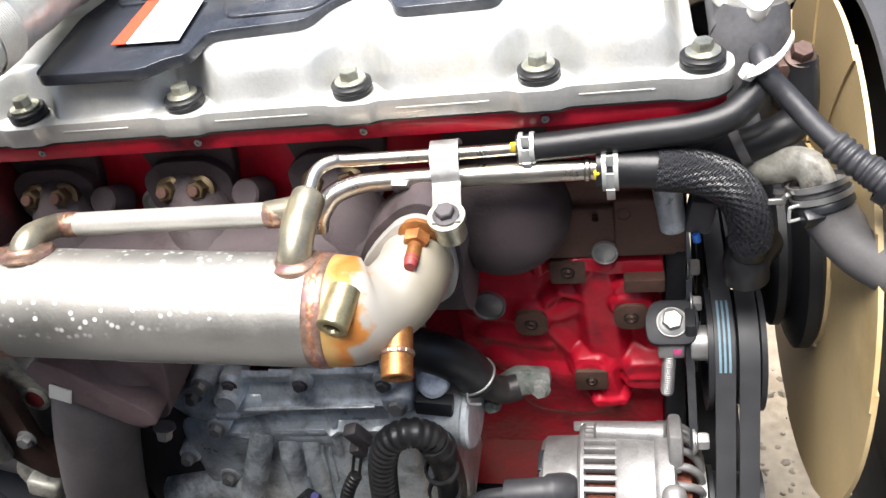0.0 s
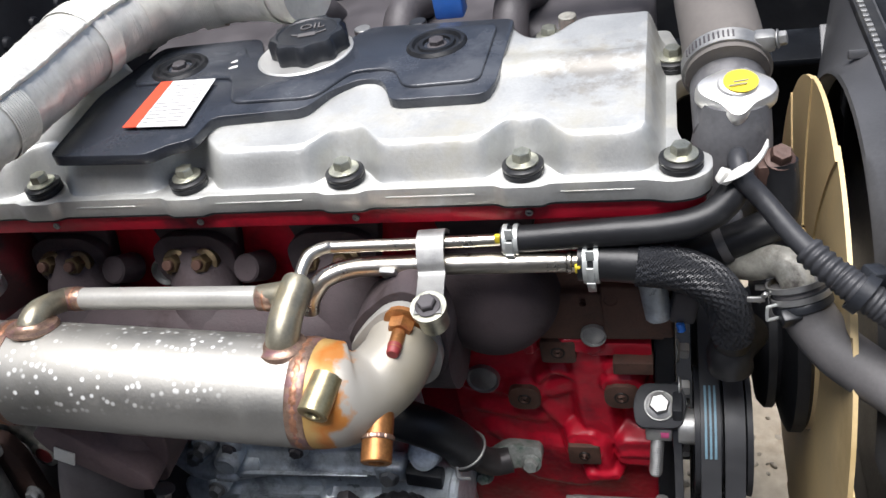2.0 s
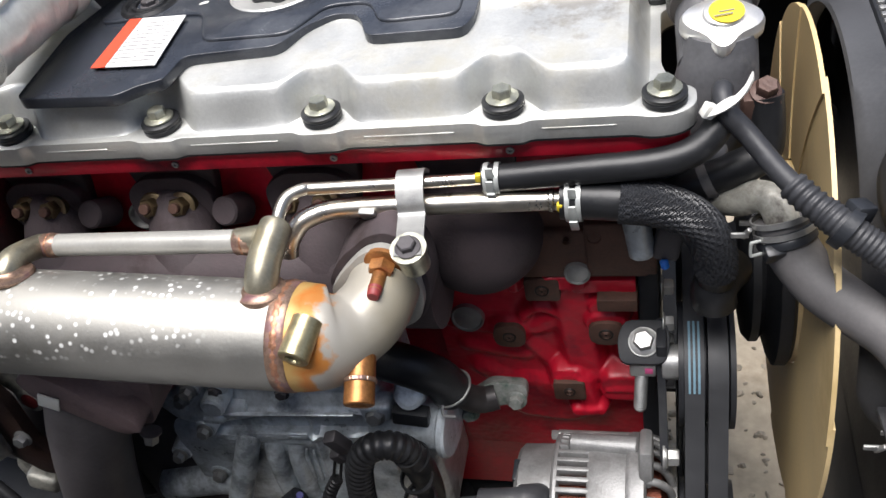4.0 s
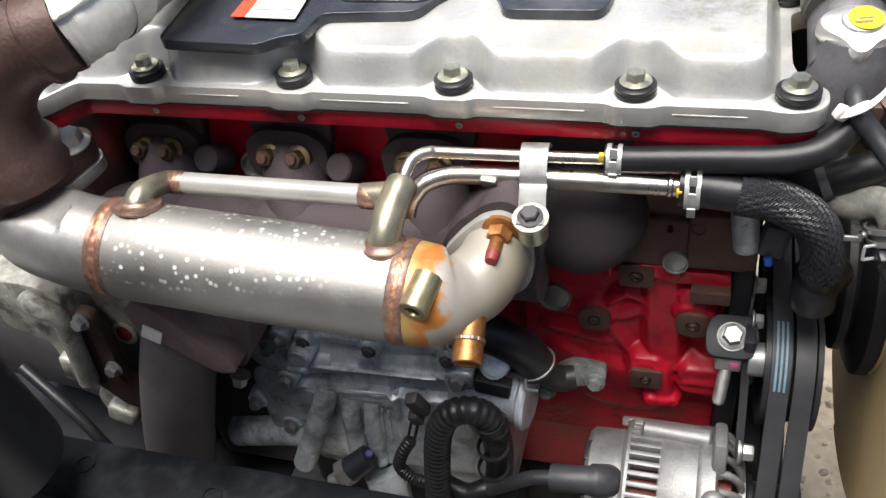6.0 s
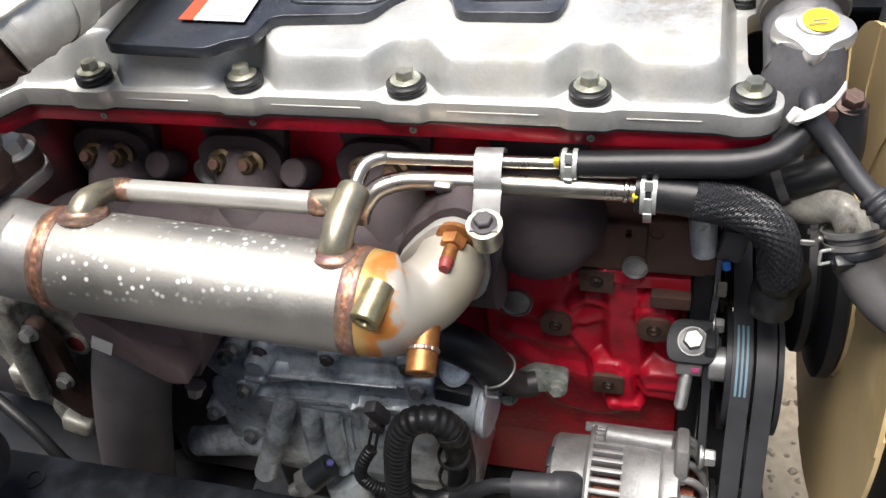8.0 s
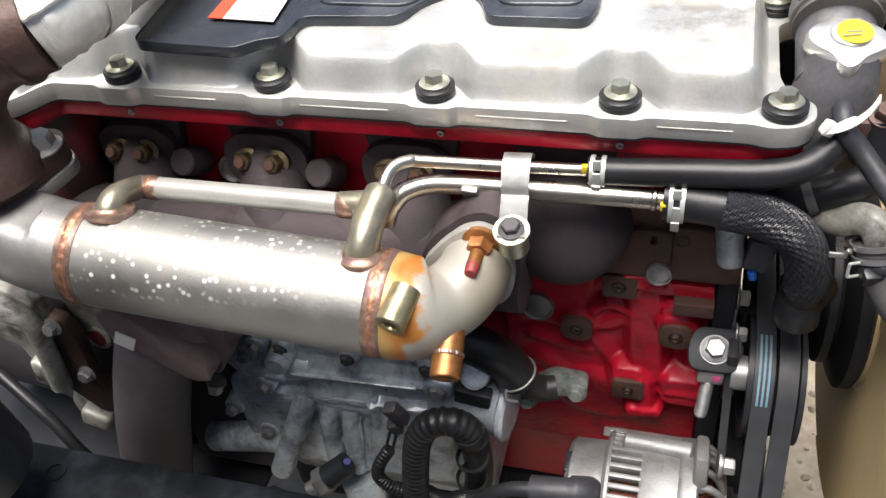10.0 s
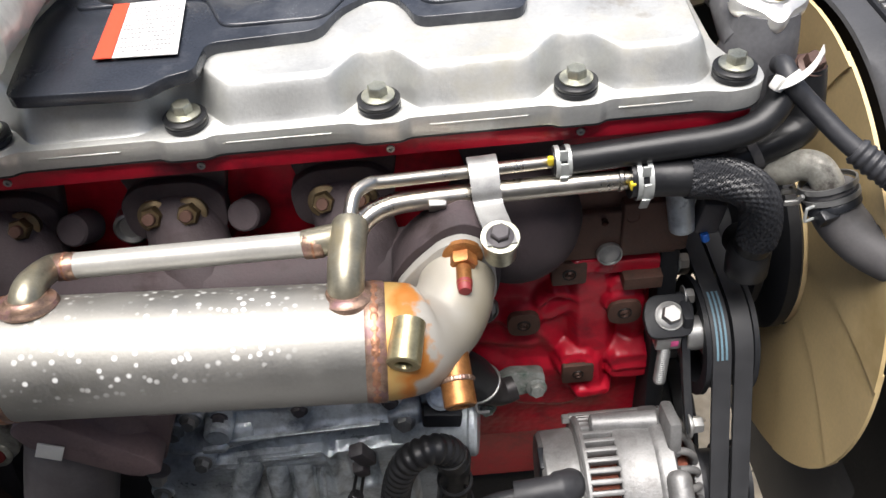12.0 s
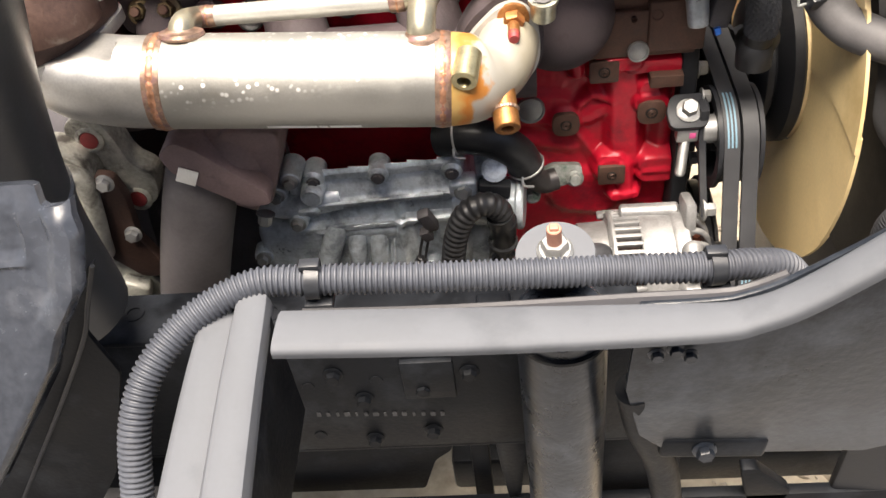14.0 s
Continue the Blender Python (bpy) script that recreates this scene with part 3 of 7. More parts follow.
b = B()
grid = [[b.verts.new((0.028 + 0.0012 * i, block_front(0.028 + 0.0012 * i, 0.78 + 0.0012 * j), 0.78 + 0.0012 * j)) for j in range(212)] for i in range(140)]
for i in range(139):
    for j in range(211):
        b.faces.new((grid[i][j], grid[i + 1][j], grid[i + 1][j + 1], grid[i][j + 1]))
part("cast_front", b, RED, block)
# flat near-black discs: shade inside the tapped holes, put into the colour
BORE_SHADE = surface("bore_shade_black", (0.012, 0.01, 0.009), 0.5, 0.3, 0.2, 80, 0.1, 500)
for (x, y, z), r, sq in (((0.1246, 0.0105, 1.0158), 0.0048, True), ((0.1705, 0.0085, 0.968), 0.005, False), ((0.0903, 0.0165, 0.954), 0.0048, False), ((0.1357, 0.008, 0.8935), 0.0042, True)):
    b = B()
    if sq:
        plate(b, rounded([(x - 0.0135, z - 0.0115), (x + 0.0135, z - 0.0115), (x + 0.0135, z + 0.0115), (x - 0.0135, z + 0.0115)], 0.003, 3), Matrix(((1, 0, 0, 0), (0, 0, -1, y), (0, 1, 0, 0), (0, 0, 0, 1))), 0.012, 0.0006)
    else:
        plate(b, rounded([(x - 0.0135, z - 0.013), (x + 0.0135, z - 0.013), (x + 0.0135, z + 0.013), (x - 0.0135, z + 0.013)], 0.012, 6), Matrix(((1, 0, 0, 0), (0, 0, -1, y), (0, 1, 0, 0), (0, 0, 0, 1))), 0.012, 0.0006)
    face = part("machined_face", b, BARE_IRON, block, "rusty machined face with a tapped hole")
    b = B()
    lathe(b, (x, y, z), (0, -1, 0), [(0, 0.0006), (r * 0.86, 0.0006), (r * 0.95, 0.0009), (r * 1.12, 0.0009), (r * 1.2, 0.0)], 20)
    rim = part("tapped_hole", b, BORE_SHADE, face, "flat dark disc for the shade in a tapped hole")
    b = B()
    for k in range(3):
        lathe(b, (x, y - 0.0007 - 0.0001 * k, z), (0, -1, 0), [(r * (0.85 - 0.22 * k), 0), (r * (0.78 - 0.22 * k), 0.0005), (r * (0.72 - 0.22 * k), 0)], 18)
    part("thread", b, BARE_IRON, face)
b = B()
box(b, (0.181, 0.0195, 1.005), (0.03, 0.03, 0.0125), 0.001)
part("bare_pad", b, BARE_IRON, block)
for (x, y, z), r in (((0.0565, 0.0235, 0.9705), 0.0142), ((0.1535, 0.009, 1.037), 0.0098)):
    b = B()
    lathe(b, (x, y, z), (0, -1, 0.12), [(0, -0.01), (r, -0.01), (r, 0.0015), (r * 0.95, 0.003), (r * 0.88, 0.003), (r * 0.82, 0.0012), (r * 0.5, 0.0022), (0, 0.0028)], 40)
    part("core_plug", b, ZINC, block, "domed zinc core plug")

# ---- valve cover ----
COVER_ALU = surface("stained_cast_aluminium", (0.6, 0.605, 0.58), 0.46, 0.72, 0.13, 22, 0.16, 500, (0.4, 0.39, 0.34), 0.6)
n_, l_ = COVER_ALU.node_tree.nodes, COVER_ALU.node_tree.links
place, far_, patch, gate_, blend = n_.new("ShaderNodeTexCoord"), n_.new("ShaderNodeVectorMath"), n_.new("ShaderNodeTexNoise"), n_.new("ShaderNodeMapRange"), n_.new("ShaderNodeMix")
far_.operation, far_.inputs[1].default_value = "DISTANCE", (0.195, 0.0, 0.04)
l_.new(place.outputs["Object"], far_.inputs[0])
patch.inputs["Scale"].default_value, patch.inputs["Detail"].default_value, patch.inputs["Roughness"].default_value = 70.0, 6.0, 0.7
l_.new(place.outputs["Object"], patch.inputs["Vector"])
less = n_.new("ShaderNodeMath")
less.operation, less.inputs[1].default_value = "MULTIPLY_ADD", -7.0
l_.new(far_.outputs["Value"], less.inputs[0])
l_.new(patch.outputs["Fac"], less.inputs[2])
gate_.inputs["From Min"].default_value, gate_.inputs["From Max"].default_value, gate_.inputs["To Max"].default_value = 0.25, 0.42, 0.45
l_.new(less.outputs[0], gate_.inputs["Value"])
blend.data_type = "RGBA"
l_.new(gate_.outputs["Result"], blend.inputs["Factor"])
paint = n_["Principled BSDF"].inputs["Base Color"]
l_.new(paint.links[0].from_socket, blend.inputs["A"])
blend.inputs["B"].default_value = (0.22, 0.17, 0.11, 1)
l_.new(blend.outputs["Result"], paint)
cover = thing("valve_cover", (-0.03, 0.08, 1.181), "cast-aluminium valve cover with stained satin top", "valve cover")
b = B()
out = [(-0.362, -0.051), (-0.33, -0.047), (-0.3145, -0.041), (-0.298, -0.0142)]
for x in BOLT_X:
    out += [(x - 0.0175, -0.0138), (x - 0.012, -0.0172), (x + 0.012, -0.0172), (x + 0.0175, -0.0138)] if x < 0.2 else [(0.2, -0.0138), (0.211, -0.0172), (0.227, -0.0145), (0.2365, -0.005), (0.2365, 0.012), (0.222, 0.02), (0.216, 0.04), (0.216, 0.105), (0.222, 0.112), (0.236, 0.116), (0.236, 0.14), (0.222, 0.148), (0.212, 0.19)]
out += [(-0.362, 0.19)]
plate(b, rounded(out, 0.006, 3), Matrix.Translation((0, 0, 1.191)), 0.0145, 0.0018)
part("flange", b, COVER_ALU, cover)
b = B()
plate(b, rounded(out, 0.006, 3), Matrix.Translation((0, 0, 1.1764)), 0.0013, 0)
part("gasket", b, RUBBER, cover, "thin black gasket under the flange")
b = B()
NX, NY = 300, 120
rows = []
for i in range(NX + 1):
    x = -0.352 + 0.564 * i / NX
    col = []
    for j in range(NY + 1):
        front = -0.0095 + 0.0215 * sum(math.exp(-abs((x - c) / 0.02) ** 3) for c in BOLT_X[:4]) + 0.024 * math.exp(-((x - 0.222) / 0.02) ** 2) - 0.026 * smooth(-0.297, -0.314, x)
        y = front - 0.002 + (0.188 - front) * j / NY
        back = 0.178 - 0.03 * sum(math.exp(-abs((x - c) / 0.0215) ** 2.6) for c in BACK_X)
        rise = smooth(front - 0.001, front + 0.0165, y) * smooth(back, back - 0.02, y) * smooth(-0.352, -0.335, x) * smooth(0.211, 0.196, x)
        crown = 0.0265 + 0.006 * smooth(0.0, 0.09, y) + 0.003 * smooth(0.02, 0.0, abs(y - 0.09))
        col.append(b.verts.new((x, y, 1.1895 + crown * rise)))
    rows.append(col)
for i in range(NX):
    for j in range(NY):
        b.faces.new((rows[i][j], rows[i + 1][j], rows[i + 1][j + 1], rows[i][j + 1]))
shell = part("shell", b, COVER_ALU, cover)
for x0, x1 in ((-0.21, -0.16), (-0.095, -0.03), (0.03, 0.09), (0.145, 0.19)):
    b = B()
    box(b, ((x0 + x1) / 2, -0.0139, 1.1845), (x1 - x0, 0.001, 0.0012), 0.0004)
    part("cast_line", b, COVER_ALU, cover)


def cover_bolt(at):
    x, y, z = at
    s = B()
    lathe(s, (x, y, z), (0, 0, 1), [(0.0, 0), (0.0126, 0), (0.0134, 0.001), (0.0134, 0.0035), (0.0128, 0.0042), (0.0134, 0.005), (0.0134, 0.0068), (0.0122, 0.0076), (0, 0.0076)], 32)
    seal = part("rubber_seal", s, RUBBER, cover, "black rubber seal ring under the bolt")
    w = B()
    lathe(w, (x, y, z + 0.008), (0, 0, 1), [(0, 0), (0.0103, 0), (0.0103, 0.0012), (0.0075, 0.0022), (0, 0.0022)], 28)
    hexagon(w, (x, y, z + 0.0095), (0, 0, 1), 0.0112, 0.0062, 11 + 400 * x)
    lathe(w, (x, y, z + 0.0157), (0, 0, 1), [(0.0042, 0), (0.0036, -0.0007), (0, -0.0007)], 16)
    part("bolt", w, YELLOW_ZINC, seal, "yellow-zinc flange bolt")


for x in BOLT_X:
    cover_bolt((x, 0.0, 1.191))
for x in BACK_X:
    cover_bolt((x, 0.18, 1.191))
cover_bolt((0.214, 0.1285, 1.191))

# ---- plastic shield on the cover ----
shield = thing("cover_shield", (-0.06, 0.09, 1.2165), "scuffed black plastic shield on the valve cover", "engine cover")
edge = [(-0.216, -0.008), (-0.134, -0.012), (-0.122, 0.0), (-0.106, 0.004), (-0.104, 0.034), (-0.034, 0.038), (-0.022, 0.062), (-0.004, 0.076), (0.012, 0.074), (0.02, 0.062),
        (0.027, 0.042), (0.094, 0.042), (0.099, 0.058), (0.099, 0.158), (0.0, 0.164), (-0.02, 0.164), (-0.036, 0.14), (-0.07, 0.118), (-0.1, 0.13), (-0.114, 0.162), (-0.206, 0.16), (-0.224, 0.08)]
b = B()
plate(b, rounded(edge, 0.009, 4), Matrix.Translation((0, 0, 1.2262)), 0.0085, 0.003, 3)
part("body", b, SHIELD_PLASTIC, shield)
b = B()
plate(b, rounded([(-0.2, 0.09), (-0.112, 0.092), (-0.096, 0.05), (-0.03, 0.05), (-0.012, 0.086), (0.02, 0.086), (0.034, 0.056), (0.088, 0.058), (0.088, 0.148), (-0.01, 0.152), (-0.03, 0.128), (-0.07, 0.106), (-0.11, 0.122), (-0.124, 0.15), (-0.196, 0.148)], 0.01, 4), Matrix.Translation((0, 0, 1.2286)), 0.004, 0.0016, 3)
part("raised_panel", b, SHIELD_PLASTIC, shield)
for x, y in ((-0.166, 0.113), (0.046, 0.118)):
    b = B()
    lathe(b, (x, y, 1.2284), (0, 0, 1), [(0.023, -0.002), (0.023, 0.0005), (0.021, 0.0028), (0.0185, 0.0028), (0.017, 0.0004), (0.0145, 0.0004), (0.0135, 0.0022), (0.0105, 0.0022), (0.0095, -0.001), (0, -0.001)], 40)
    grommet = part("grommet", b, RUBBER, shield, "ringed black rubber grommet")
    bolt(grommet, (x, y, 1.2274), (0, 0, 1), 0.0105, 0.0045, DARK_PIPE, name="bolt")
label = B()
lab = Matrix(((1, 0, 0, 0), (0, 1, 0, 0), (0, 0, 1, 1.2294), (0, 0, 0, 1)))
plate(label, [(-0.1575, 0.021), (-0.1175, 0.019), (-0.1235, 0.0885), (-0.1605, 0.0895)], lab, 0.0006, 0)
sheet = part("label", label, PAPER_WHITE, shield, "white caution label with a red strip")
b = B()
plate(b, [(-0.1695, 0.0215), (-0.158, 0.021), (-0.161, 0.0895), (-0.1715, 0.09)], lab, 0.0006, 0)
part("red_strip", b, PAPER_RED, sheet)
for k in range(11):
    y = 0.0265 + 0.0054 * k
    random.seed(50 + k)
    b = B()
    x = -0.1565 + 0.0005 * random.random() - 0.03 * (y - 0.02) / 0.9
    while x < -0.1245:
        w = 0.0006 + 0.0012 * random.random()
        box(b, (x + w / 2, y, 1.2297), (w, 0.0014, 0.0002), 0)
        x += w + 0.0009 + (0.003 if random.random() < 0.12 else 0)
    part("print_line", b, INK, sheet)
for x, y, w in ((-0.122, 0.113, 0.006), (-0.12, 0.103, 0.008)):
    b = B()
    plate(b, rounded([(x, y), (x + w, y + 0.002), (x + w - 0.001, y + 0.006), (x + 0.002, y + 0.004)], 0.002, 3), Matrix.Translation((0, 0, 1.2292)), 0.0004, 0)
    part("paint_fleck", b, WHITE_PLASTIC, shield)

cap = thing("oil_filler_cap", (-0.056, 0.125, 1.222), "black plastic oil filler cap with raised lettering", "oil cap")
b = B()
seg = 96
prof = ((0.0, 0.0), (0.0275, 0.0), (0.0295, 0.002), (0.0295, 0.013), (0.027, 0.017), (0.024, 0.0175), (0.0228, 0.0165), (0.0, 0.0165))
rings = []
for r, h in prof:
    ring = []
    for i in range(seg):
        a = 2 * math.pi * i / seg
        lobe = 1 + (0.075 * max(-0.6, math.cos(9 * a)) if r > 0.025 else 0)
        ring.append(b.verts.new((-0.056 + r * lobe * math.cos(a), 0.125 + r * lobe * math.sin(a), 1.2275 + h)))
    rings.append(ring)
for a, c in zip(rings, rings[1:]):
    for i in range(seg):
        j = (i + 1) % seg
        b.faces.new((a[i], a[j], c[j], c[i]))
knob = part("knob", b, BLACK_PLASTIC, cap)
words = bpy.data.curves.new("oil_word", "FONT")
words.body, words.size, words.extrude, words.align_x = "OIL", 0.013, 0.0006, "CENTER"
tmp = bpy.data.objects.new("tmp_word", words)
scene.collection.objects.link(tmp)
me = bpy.data.meshes.new_from_object(tmp.evaluated_get(bpy.context.evaluated_depsgraph_get()))
bpy.data.objects.remove(tmp)
b = B()
b.from_mesh(me)
bmesh.ops.transform(b, matrix=pose(-0.053, 0.129, 1.2447, 0, 0, 12), verts=b.verts)
part("lettering", b, GREY_RUBBER, knob, "raised letters")
b = B()
box(b, (-0.054, 0.119, 1.2446), (0.014, 0.006, 0.0012), 0.0005, (0, 0, 12))
box(b, (-0.044, 0.1225, 1.2446), (0.01, 0.0015, 0.0012), 0.0004, (0, 0, 35))
box(b, (-0.064, 0.119, 1.2446), (0.006, 0.0015, 0.0012), 0.0004, (0, 0, -20))
part("oil_can_mark", b, GREY_RUBBER, knob)
b = B()
lathe(b, (-0.06, 0.121, 1.2255), (0, 0, 1), [(0.038, 0), (0.038, 0.0036), (0.0365, 0.0045), (0.034, 0.0038), (0, 0.0038)], 48)
part("neck", b, CAST_ALU, cap, "cast-aluminium filler neck")

# ---- exhaust manifold ----
manifold = thing("exhaust_manifold", (-0.1, 0.0, 1.0), "heat-browned cast-iron exhaust manifold along the head", "exhaust manifold")
b = B()
tube(b, [(-0.33, -0.02, 1.052), (-0.22, -0.02, 1.06), (-0.1, -0.02, 1.06), (0.0, -0.02, 1.06), (0.06, -0.02, 1.06)], 0.036, 24, 6)
part("log", b, MANIFOLD_IRON, manifold)
PORTS = (-0.262, -0.148, -0.032)
for x in PORTS:
    b = B()
    tube(b, [(x + 0.012, -0.02, 1.07), (x + 0.006, -0.006, 1.086), (x, 0.016, 1.102), (x, 0.03, 1.106)], lambda t: 0.029 - 0.003 * t, 18, 5)
    part("runner", b, MANIFOLD_IRON, manifold)
    b = B()
    m = facing((x - 0.002, 0.008, 1.114), (0, -1, 0.12))
    plate(b, rounded([(-0.034, -0.018), (0.0, -0.026), (0.034, -0.018), (0.036, 0.012), (0.02, 0.024), (-0.02, 0.024), (-0.036, 0.012)], 0.012, 4), m, 0.014, 0.003, 3)
    flange = part("port_flange", b, MANIFOLD_IRON, manifold)
    for dx in (-0.0145, 0.0105):
        n = B()
        at = Vector((x + dx, 0.003, 1.1175))
        lathe(n, at, (0, -0.87, 0.5), [(0, -0.004), (0.0112, -0.004), (0.0112, 0.0012), (0.0098, 0.0022), (0, 0.0022)], 28)
        hexagon(n, at + Vector((0, -0.0015, 0.0009)), (0, -0.87, 0.5), 0.0135, 0.0085, 12)
        nut = part("nut", n, BRASS_NUT, flange, "heat-stained stud nut")
        s = B()
        rod(s, at, at + Vector((0, -0.0125, 0.0072)), 0.0042)
        part("stud", s, BARE_IRON, nut)
for x in (-0.205, -0.088):
    b = B()
    rod(b, (x - 0.012, 0.02, 1.1), (x - 0.014, -0.002, 1.115), 0.0125, 0.0112, soft=0.0015)
    part("boss", b, MANIFOLD_IRON, manifold)
b = B()
lathe(b, (0.083, 0.02, 1.075), (0.1, -1, 0.2), [(0.0, 0.044), (0.012, 0.0434), (0.023, 0.041), (0.034, 0.036), (0.0425, 0.0275), (0.0475, 0.016), (0.049, 0.006), (0.0515, 0.002), (0.0515, -0.01), (0, -0.01)], 56)
part("end_dome", b, MANIFOLD_IRON, manifold)
b = B()
m = Matrix(((1, 0, 0, 0), (0, 0, -1, -0.0625), (0, 1, 0, 0), (0, 0, 0, 1)))
plate(b, rounded([(-0.006, 1.098), (0.008, 1.122), (0.032, 1.142), (0.046, 1.146), (0.058, 1.138), (0.066, 1.116), (0.066, 1.088), (0.058, 1.068), (0.04, 1.058), (0.008, 1.072)], 0.01, 4), m, 0.03, 0.003, 3)
part("outlet_flange", b, MANIFOLD_IRON, manifold)

plugs = thing("glow_plug_boss", (-0.186, 0.03, 1.105), "round steel plug set in the red head", "plug")
b = B()
lathe(b, (-0.1885, 0.0225, 1.095), (0.1, -1, 0.2), [(0.0125, -0.01), (0.0125, 0.006), (0.0105, 0.0075), (0.0085, 0.004), (0, 0.004)], 28)
part("body", b, ZINC, plugs)


# ---- exhaust gas cooler ----
cooler = thing("exhaust_gas_cooler", (-0.018, -0.114, 1.065), "stainless exhaust gas cooler with heat-tinted welded end", "engine cooler")
CA, CB = Vector((-0.2215, -0.1203, 1.1247)), Vector((-0.0135, -0.1136, 1.1043))
CD = (CB - CA).normalized()
b = B()
L = (CB - CA).length
lathe(b, CA, CD, [(0.0, 0), (0.0345, 0), (0.0353, 0.004), (0.0355, L * 0.3), (0.0355, L - 0.004), (0.0348, L), (0, L)], 64)
shell = part("shell", b, COOLER_STEEL, cooler, "satin stainless cylinder with white water spots")
TINT = stainless("heat_tinted_stainless_steel", False, 0.0)
b = B()
tube(b, [CB, (0.001, -0.1132, 1.103), (0.0135, -0.109, 1.0995), (0.0255, -0.0985, 1.0985), (0.0345, -0.084, 1.1015), (0.039, -0.066, 1.106)], lambda t: 0.0349 - 0.0012 * smooth(0.1, 0.3, t) - 0.0085 * smooth(0.26, 0.6, t) - 0.0015 * smooth(0.6, 1, t), 48, 10)
end = part("tinted_end", b, TINT, cooler, "elbow end burnt orange by the welding heat")
b = B()
tube(b, [CA - CD * 0.001, CA - CD * 0.02, (-0.262, -0.119, 1.129), (-0.285, -0.115, 1.133), (-0.302, -0.108, 1.143), (-0.308, -0.104, 1.151)], lambda t: 0.0345 - 0.001 * t, 48, 10)
# the bend is flattened where it meets the flange
for v in b.verts:
    if v.co.x < -0.246:
        v.co.z = min(v.co.z, 1.1585 - 0.0025 * smooth(-0.27, -0.246, v.co.x))
part("inlet_elbow", b, DULL_STAINLESS, cooler, "dull grey stainless inlet bend")


def bead(at, axis, r, thick, parent, name="weld_bead", material=None, seg=140, flat=0.6):
    """A welded seam: a ring of overlapping ripples."""
    w = B()
    m = facing(at, axis)
    rings = []
    for i in range(seg):
        a = 2 * math.pi * i / seg
        puff = 1 + 0.22 * math.sin(a * 34) + 0.15 * math.sin(a * 11 + 1)
        ring = []
        for k in range(8):
            c = 2 * math.pi * k / 8
            ring.append(w.verts.new(m @ Vector(((r + thick * flat * puff * math.cos(c)) * math.cos(a), (r + thick * flat * puff * math.cos(c)) * math.sin(a), thick * math.sin(c)))))
        rings.append(ring)
    for i in range(seg):
        p, q = rings[i], rings[(i + 1) % seg]
        for k in range(8):
            j = (k + 1) % 8
            w.faces.new((p[k], p[j], q[j], q[k]))
    return part(name, w, material or WELD, parent, "")


def fillet(at, axis, r0, r1, h, parent):
    """The flared, heat-tinted weld collar where a pipe meets the shell."""
    w = B()
    lathe(w, at, axis, [(r1 * 0.8, -0.004), (r0 - 0.001, -0.004), (r0, -0.002), (r0 - 0.0012, 0.0005), (r1 + (r0 - r1) * 0.3, h * 0.45), (r1 + 0.0003, h), (r1 * 0.8, h)], 44)
    return part("weld_collar", w, TINT_BAND, parent, "flared heat-tinted weld collar")


bead(CA, CD, 0.0352, 0.0034, cooler, flat=0.35)
bead(CB, CD, 0.0352, 0.0032, cooler, flat=0.3)
for at_, d_ in ((CB, -1), (CA, 1), (CA, -1), (CB, 1)):
    b = B()
    lathe(b, at_, CD * d_, [(0.0349, 0.0), (0.03595, 0.0008), (0.03585, 0.0052 if d_ * (at_ - CB).length == 0 else 0.0062), (0.0349, 0.0066)], 72)
    part("heat_band", b, TINT_BAND, cooler)
# threaded bosses on the hot end
for a, z, r, mat_, nm in (((0.0068, -0.136, 1.1282), (0.0045, -0.1495, 1.1245), 0.0096, OLIVE_STEEL, "sensor_boss"), ((0.032, -0.13, 1.0875), (0.0335, -0.1475, 1.079), 0.0098, COPPER, "drain_boss")):
    b = B()
    a, z = Vector(a), Vector(z)
    d = (z - a).normalized()
    n_ = (z - a).length
    lathe(b, a - d * 0.012, d, [(0, 0), (r, 0), (r, n_ + 0.0112), (r - 0.0008, n_ + 0.012), (r * 0.55, n_ + 0.012), (r * 0.5, n_ + 0.011), (r * 0.46, n_ + 0.0085), (r * 0.52, n_ + 0.007), (r * 0.46, n_ + 0.0055), (r * 0.5, n_ + 0.002), (0, n_ + 0.002)], 32)
    boss = part(nm, b, mat_, cooler, "threaded boss with an open bore")
    if nm == "drain_boss":
        bead(a + d * 0.004, d, r + 0.0002, 0.0016, boss, "weld_bead", TINT_BAND, 80)
# flange, stud and nut
b = B()
UPRIGHT = Matrix(((1, 0, 0, 0), (0, 0, -1, -0.0705), (0, 1, 0, 0), (0, 0, 0, 1)))
plate(b, rounded([(-0.002, 1.1), (0.014, 1.12), (0.03, 1.135), (0.043, 1.139), (0.056, 1.132), (0.0625, 1.114), (0.063, 1.09), (0.056, 1.072), (0.04, 1.062), (0.01, 1.076)], 0.008, 4), UPRIGHT, 0.0075, 0.0012)
flange = part("outlet_flange", b, PIPE_STEEL, cooler)
at, ax = Vector((0.0425, -0.0715, 1.1262)), Vector((-0.02, -1.0, -0.06)).normalized()
b = B()
lathe(b, at, ax, [(0, -0.003), (0.0125, -0.003), (0.0125, 0.0), (0.0105, 0.0012), (0, 0.0012)], 28)
hexagon(b, at, ax, 0.0155, 0.009, 10)
nut = part("nut", b, COPPER, flange, "copper-brown stud nut")
b = B()
rod(b, at, at + ax * 0.0235, 0.0048, 0.0046)
stud = part("stud", b, COPPER, nut)
b = B()
rod(b, at + ax * 0.0195, at + ax * 0.0275, 0.0049, 0.004)
part("paint_tip", b, RED_MARK, stud, "red paint on the stud tip")

